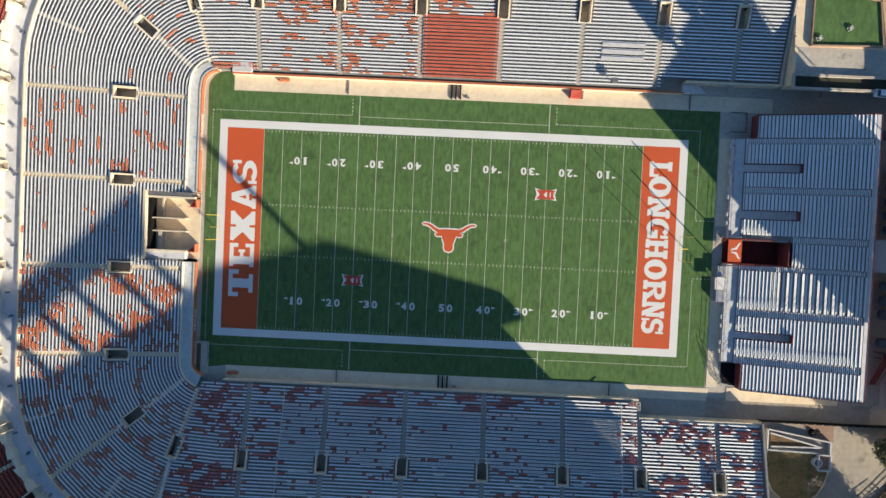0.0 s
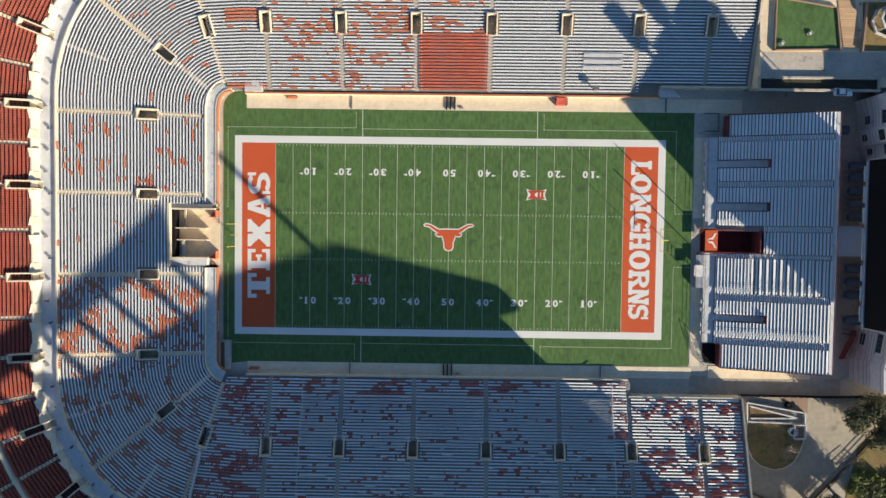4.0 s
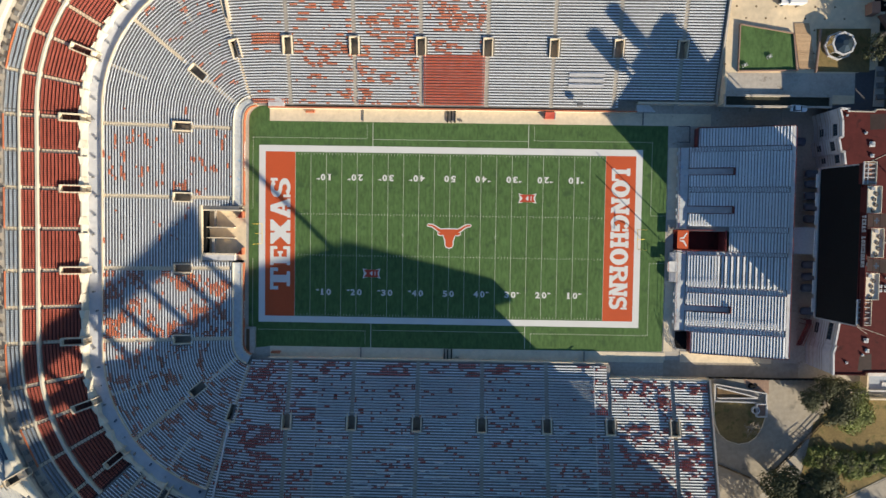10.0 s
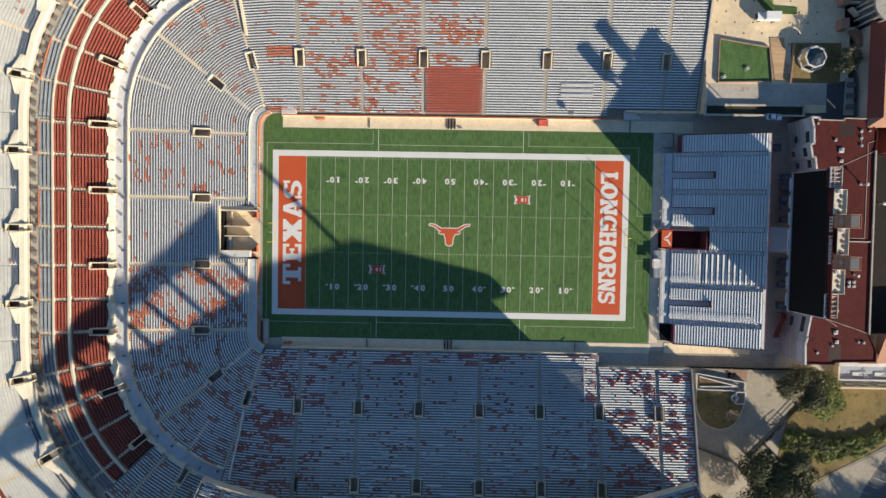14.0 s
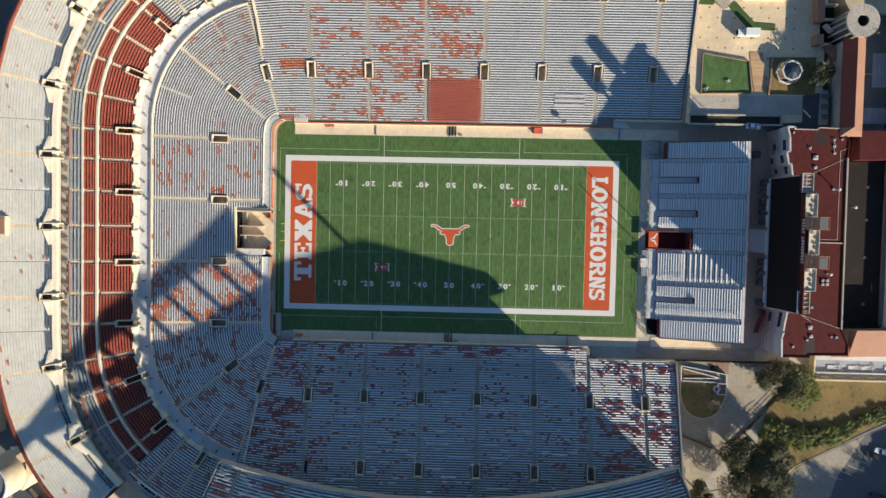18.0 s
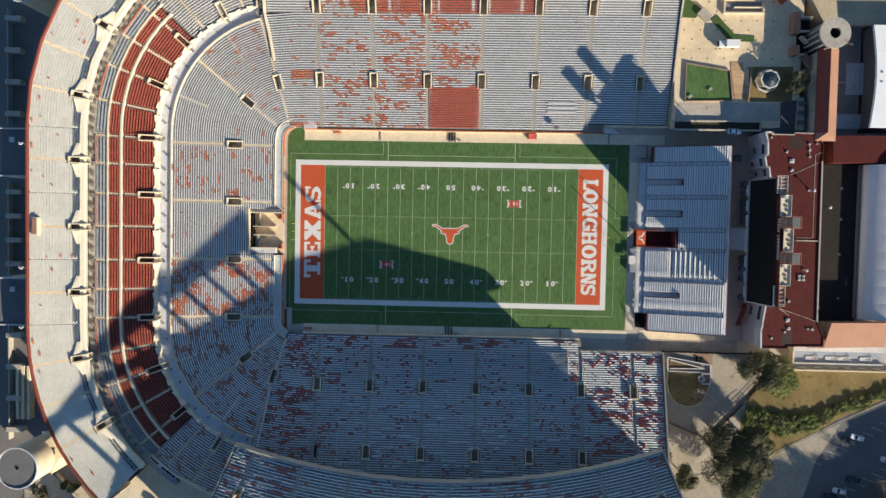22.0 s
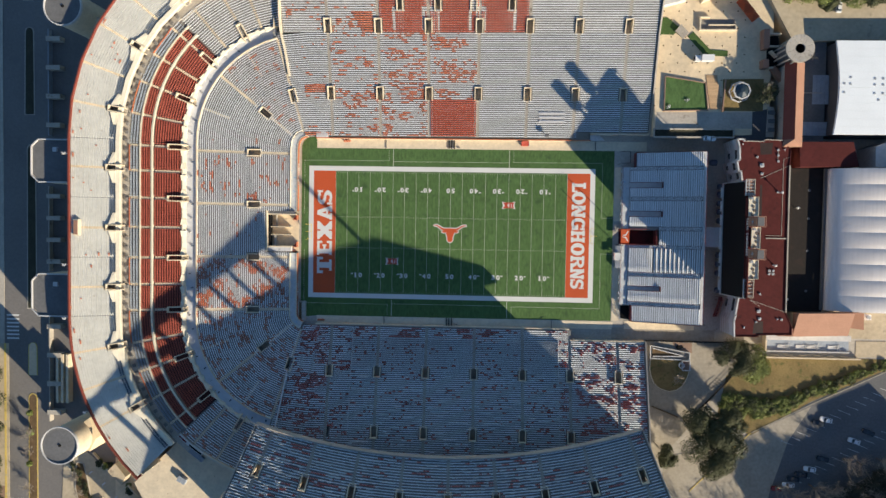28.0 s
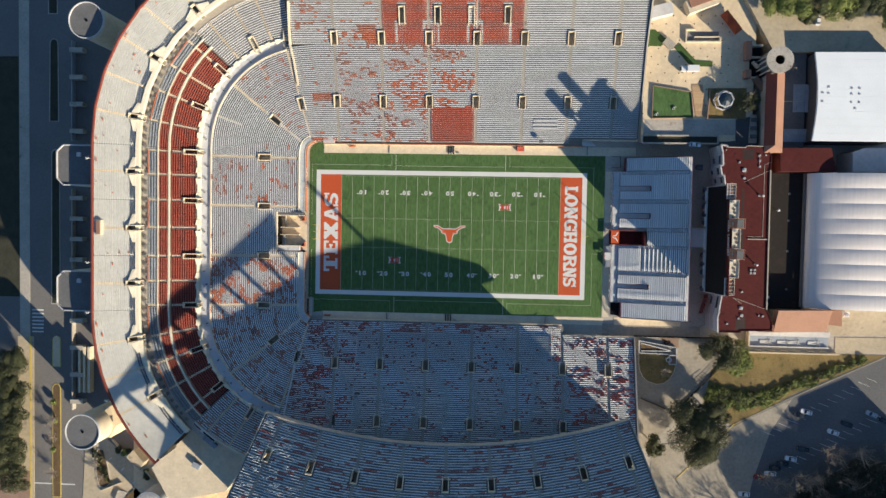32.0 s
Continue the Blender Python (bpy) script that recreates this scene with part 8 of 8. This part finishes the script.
for i, (x, y, r) in enumerate(((-143.6, -97.4, 1.7), (-141.0, -98.4, 1.5), (-138.8, -97.6, 1.3), (-131.2, -106.3, 1.4), (-130.8, -109.0, 1.6))):
    tree(x, y, NZ, r, r * 1.3, 220 + i, 420, LEAF2 if i % 2 else LEAF, 0.22, "rounded green shrub at the corner of the yard", "shrub")
for i, (x, y, r) in enumerate(((154.6, -85.0, 5.5), (142.0, -95.5, 6.5), (167.5, -84.5, 6), (160.5, -96.0, 6), (148.6, -98.0, 6), (171.5, -89.0, 5))):
    bare_tree(x, y, 0, r, r * 2.1, 240 + i, "tall leafless tree with a dense grey crown above the thicket")
bare_tree(-172.2, -84.4, NZ, 5.0, 9.0, 250)
# thicket leaves carry the shade over them in their colour
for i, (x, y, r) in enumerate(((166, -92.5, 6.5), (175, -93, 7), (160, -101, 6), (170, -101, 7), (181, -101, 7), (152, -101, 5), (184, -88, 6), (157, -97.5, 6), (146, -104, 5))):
    tree(x, y, 0, r, r * 1.6, 120 + i, 2600, SHADE_PLANT, 0.3, "evergreen thicket tree beside the car park with shade-dark leaves")
# trees added beyond the view to throw ragged shade on the lot
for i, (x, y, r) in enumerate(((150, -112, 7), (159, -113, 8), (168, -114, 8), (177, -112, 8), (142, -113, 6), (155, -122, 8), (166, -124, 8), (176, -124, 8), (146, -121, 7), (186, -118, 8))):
    tree(x, y, 0, r, r * 2.5, 150 + i, 2800, SHADE_PLANT, 0.4, "tall out-of-view evergreen added to shade the car park")
for i, (x, y) in enumerate(((131.5, 68.0), (-153.0, -103), (90.0, -55.0), (-172.4, -92), (-172.4, -108), (-151, -109))):
    bare_tree(x, y, 8.0 if y > 60 else 0 if x > -100 else NZ, 3.4, 5.5, 90 + i)
# hedge along the lawn's foot
HEDGE = ((108.5, -63.0, 4.0), (113.9, -66.0, 4.6), (120.9, -66.9, 4.4), (127.9, -66.0, 4.2), (134.7, -63.1, 3.8), (143.3, -58.2, 3.2), (151.9, -56.0, 2.9), (160.3, -51.5, 2.6), (170.0, -47.6, 2.2))
hr = random.Random(31)
for leaf, share, lab in ((LEAF2, 1.0, "long bushy light green hedge along the car park"), (LEAF, 0.55, "darker bushes between the hedge along the car park")):
    hv, hf = [], []
    for (xa, ya, ra), (xb, yb, rb) in zip(HEDGE, HEDGE[1:]):
        for k in range(int(13 * share)):
            t = hr.random()
            w = ra + (rb - ra) * t
            off = hr.uniform(-0.75, 0.75)
            r = hr.uniform(0.34, 0.72) * w
            V, F = leaf_cloud((xa + (xb - xa) * t + 0.4 * off * w, ya + (yb - ya) * t + off * w * 0.85, 0.4), (r, r, hr.uniform(0.5, 1.0) * r), int(70 * r * r + 90), 0.21, hr.randrange(9999))
            b = len(hv)
            hv += V
            hf += [tuple(q + b for q in f) for f in F]
    tagged(mesh_ob("hedge", hv, hf, leaf), lab, "hedge", kind="stuff")
hv, hf = [], []
for i in range(9):
    V, F = leaf_cloud((91.0 + i % 2 * 0.8 if i < 4 else 80 + i * 3.1, 41.2, 0.5), (0.9, 0.8, 1.0), 60, 0.3, 300 + i)
    b = len(hv)
    hv += V
    hf += [tuple(k + b for k in f) for f in F]
tagged(mesh_ob("shrubs", hv, hf, LEAF), "low dark shrubs in the planting trench", "shrub", kind="stuff")

hv, hf = [], []
r_ = random.Random(5)
for i in range(26):
    t = r_.random()
    if i < 17:
        c = (-155.0 + 7.0 * t + r_.uniform(-1, 1.2), -98.5 - 13.5 * t, NZ + 0.8)
    else:
        c = ((-143.5, -96.5, NZ + 1), (-141.0, -98.6, NZ + 1), (-131.2, -107.6, NZ + 1))[i % 3]
    V, F = leaf_cloud((c[0] + r_.uniform(-0.6, 0.6), c[1] + r_.uniform(-0.6, 0.6), c[2]), (1.1, 1.1, 0.9), 70, 0.26, 400 + i)
    b = len(hv)
    hv += V
    hf += [tuple(k + b for k in f) for f in F]
tagged(mesh_ob("shrubs", hv, hf, LEAF), "scattered low shrubs in the corner yard", "shrub", kind="stuff")

# ---- roof added over the rear of the curved deck, outside the view, shaped for its shadow ----
roof = base("unseen_canopy", 30, -135, 60, "unseen canopy roof on columns, shaped to cast the bowl's shadow bands", "canopy", kind="structure")
CH = 72.0
inner = [(57.7, -119.2), (49.0, -123.0), (40.4, -126.8), (32.0, -129.9), (23.6, -132.3), (0.0, -131.5), (-25.0, -139.8), (-46.5, -145.5)]
outer = [(61.7, -133.9), (49.3, -134.6), (40.7, -136.4), (32.2, -138.7), (23.8, -141.0), (2.0, -142.0), (-20.0, -143.0), (-46.0, -148.0)]
for k in range(len(inner) - 1):
    cq = [outer[k], outer[k + 1], inner[k + 1], inner[k]]
    hang(roof, Geo().prism(cq, CH - 1.0, CH).ob("roof_slab", CONC))
for x, y in ((58.5, -133.0), (48.5, -134.0), (38.5, -136.5), (28.5, -139.0), (18.0, -140.8), (7.0, -141.0), (-4.0, -141.5), (-15.0, -142.0), (-27.0, -143.5), (-40.0, -146.0)):
    hang(roof, Geo().box(x - 0.75, x + 0.75, y - 0.6, y + 0.6, 40, CH - 1.0).ob("column", CONC))
hang(roof, Geo().tube((82.5, -117.0, 55), (82.5, -117.0, 74), 0.8, 12).ob("mast", STEEL))
# wall added under the deck's end to cast a straight shadow edge
s = wud(19.4)
q = [at_station(s, 228.6), at_station(s, 266), at_station(wud(19.25), 266), at_station(wud(19.25), 228.6)]
Geo().prism(q, [10.0, 10.0, 10.0, 10.0], [34.6, 58, 58, 34.6]).ob("deck_end_wall", CONC, label="concrete end wall added under the upper deck for its shadow edge", category="wall", kind="structure")
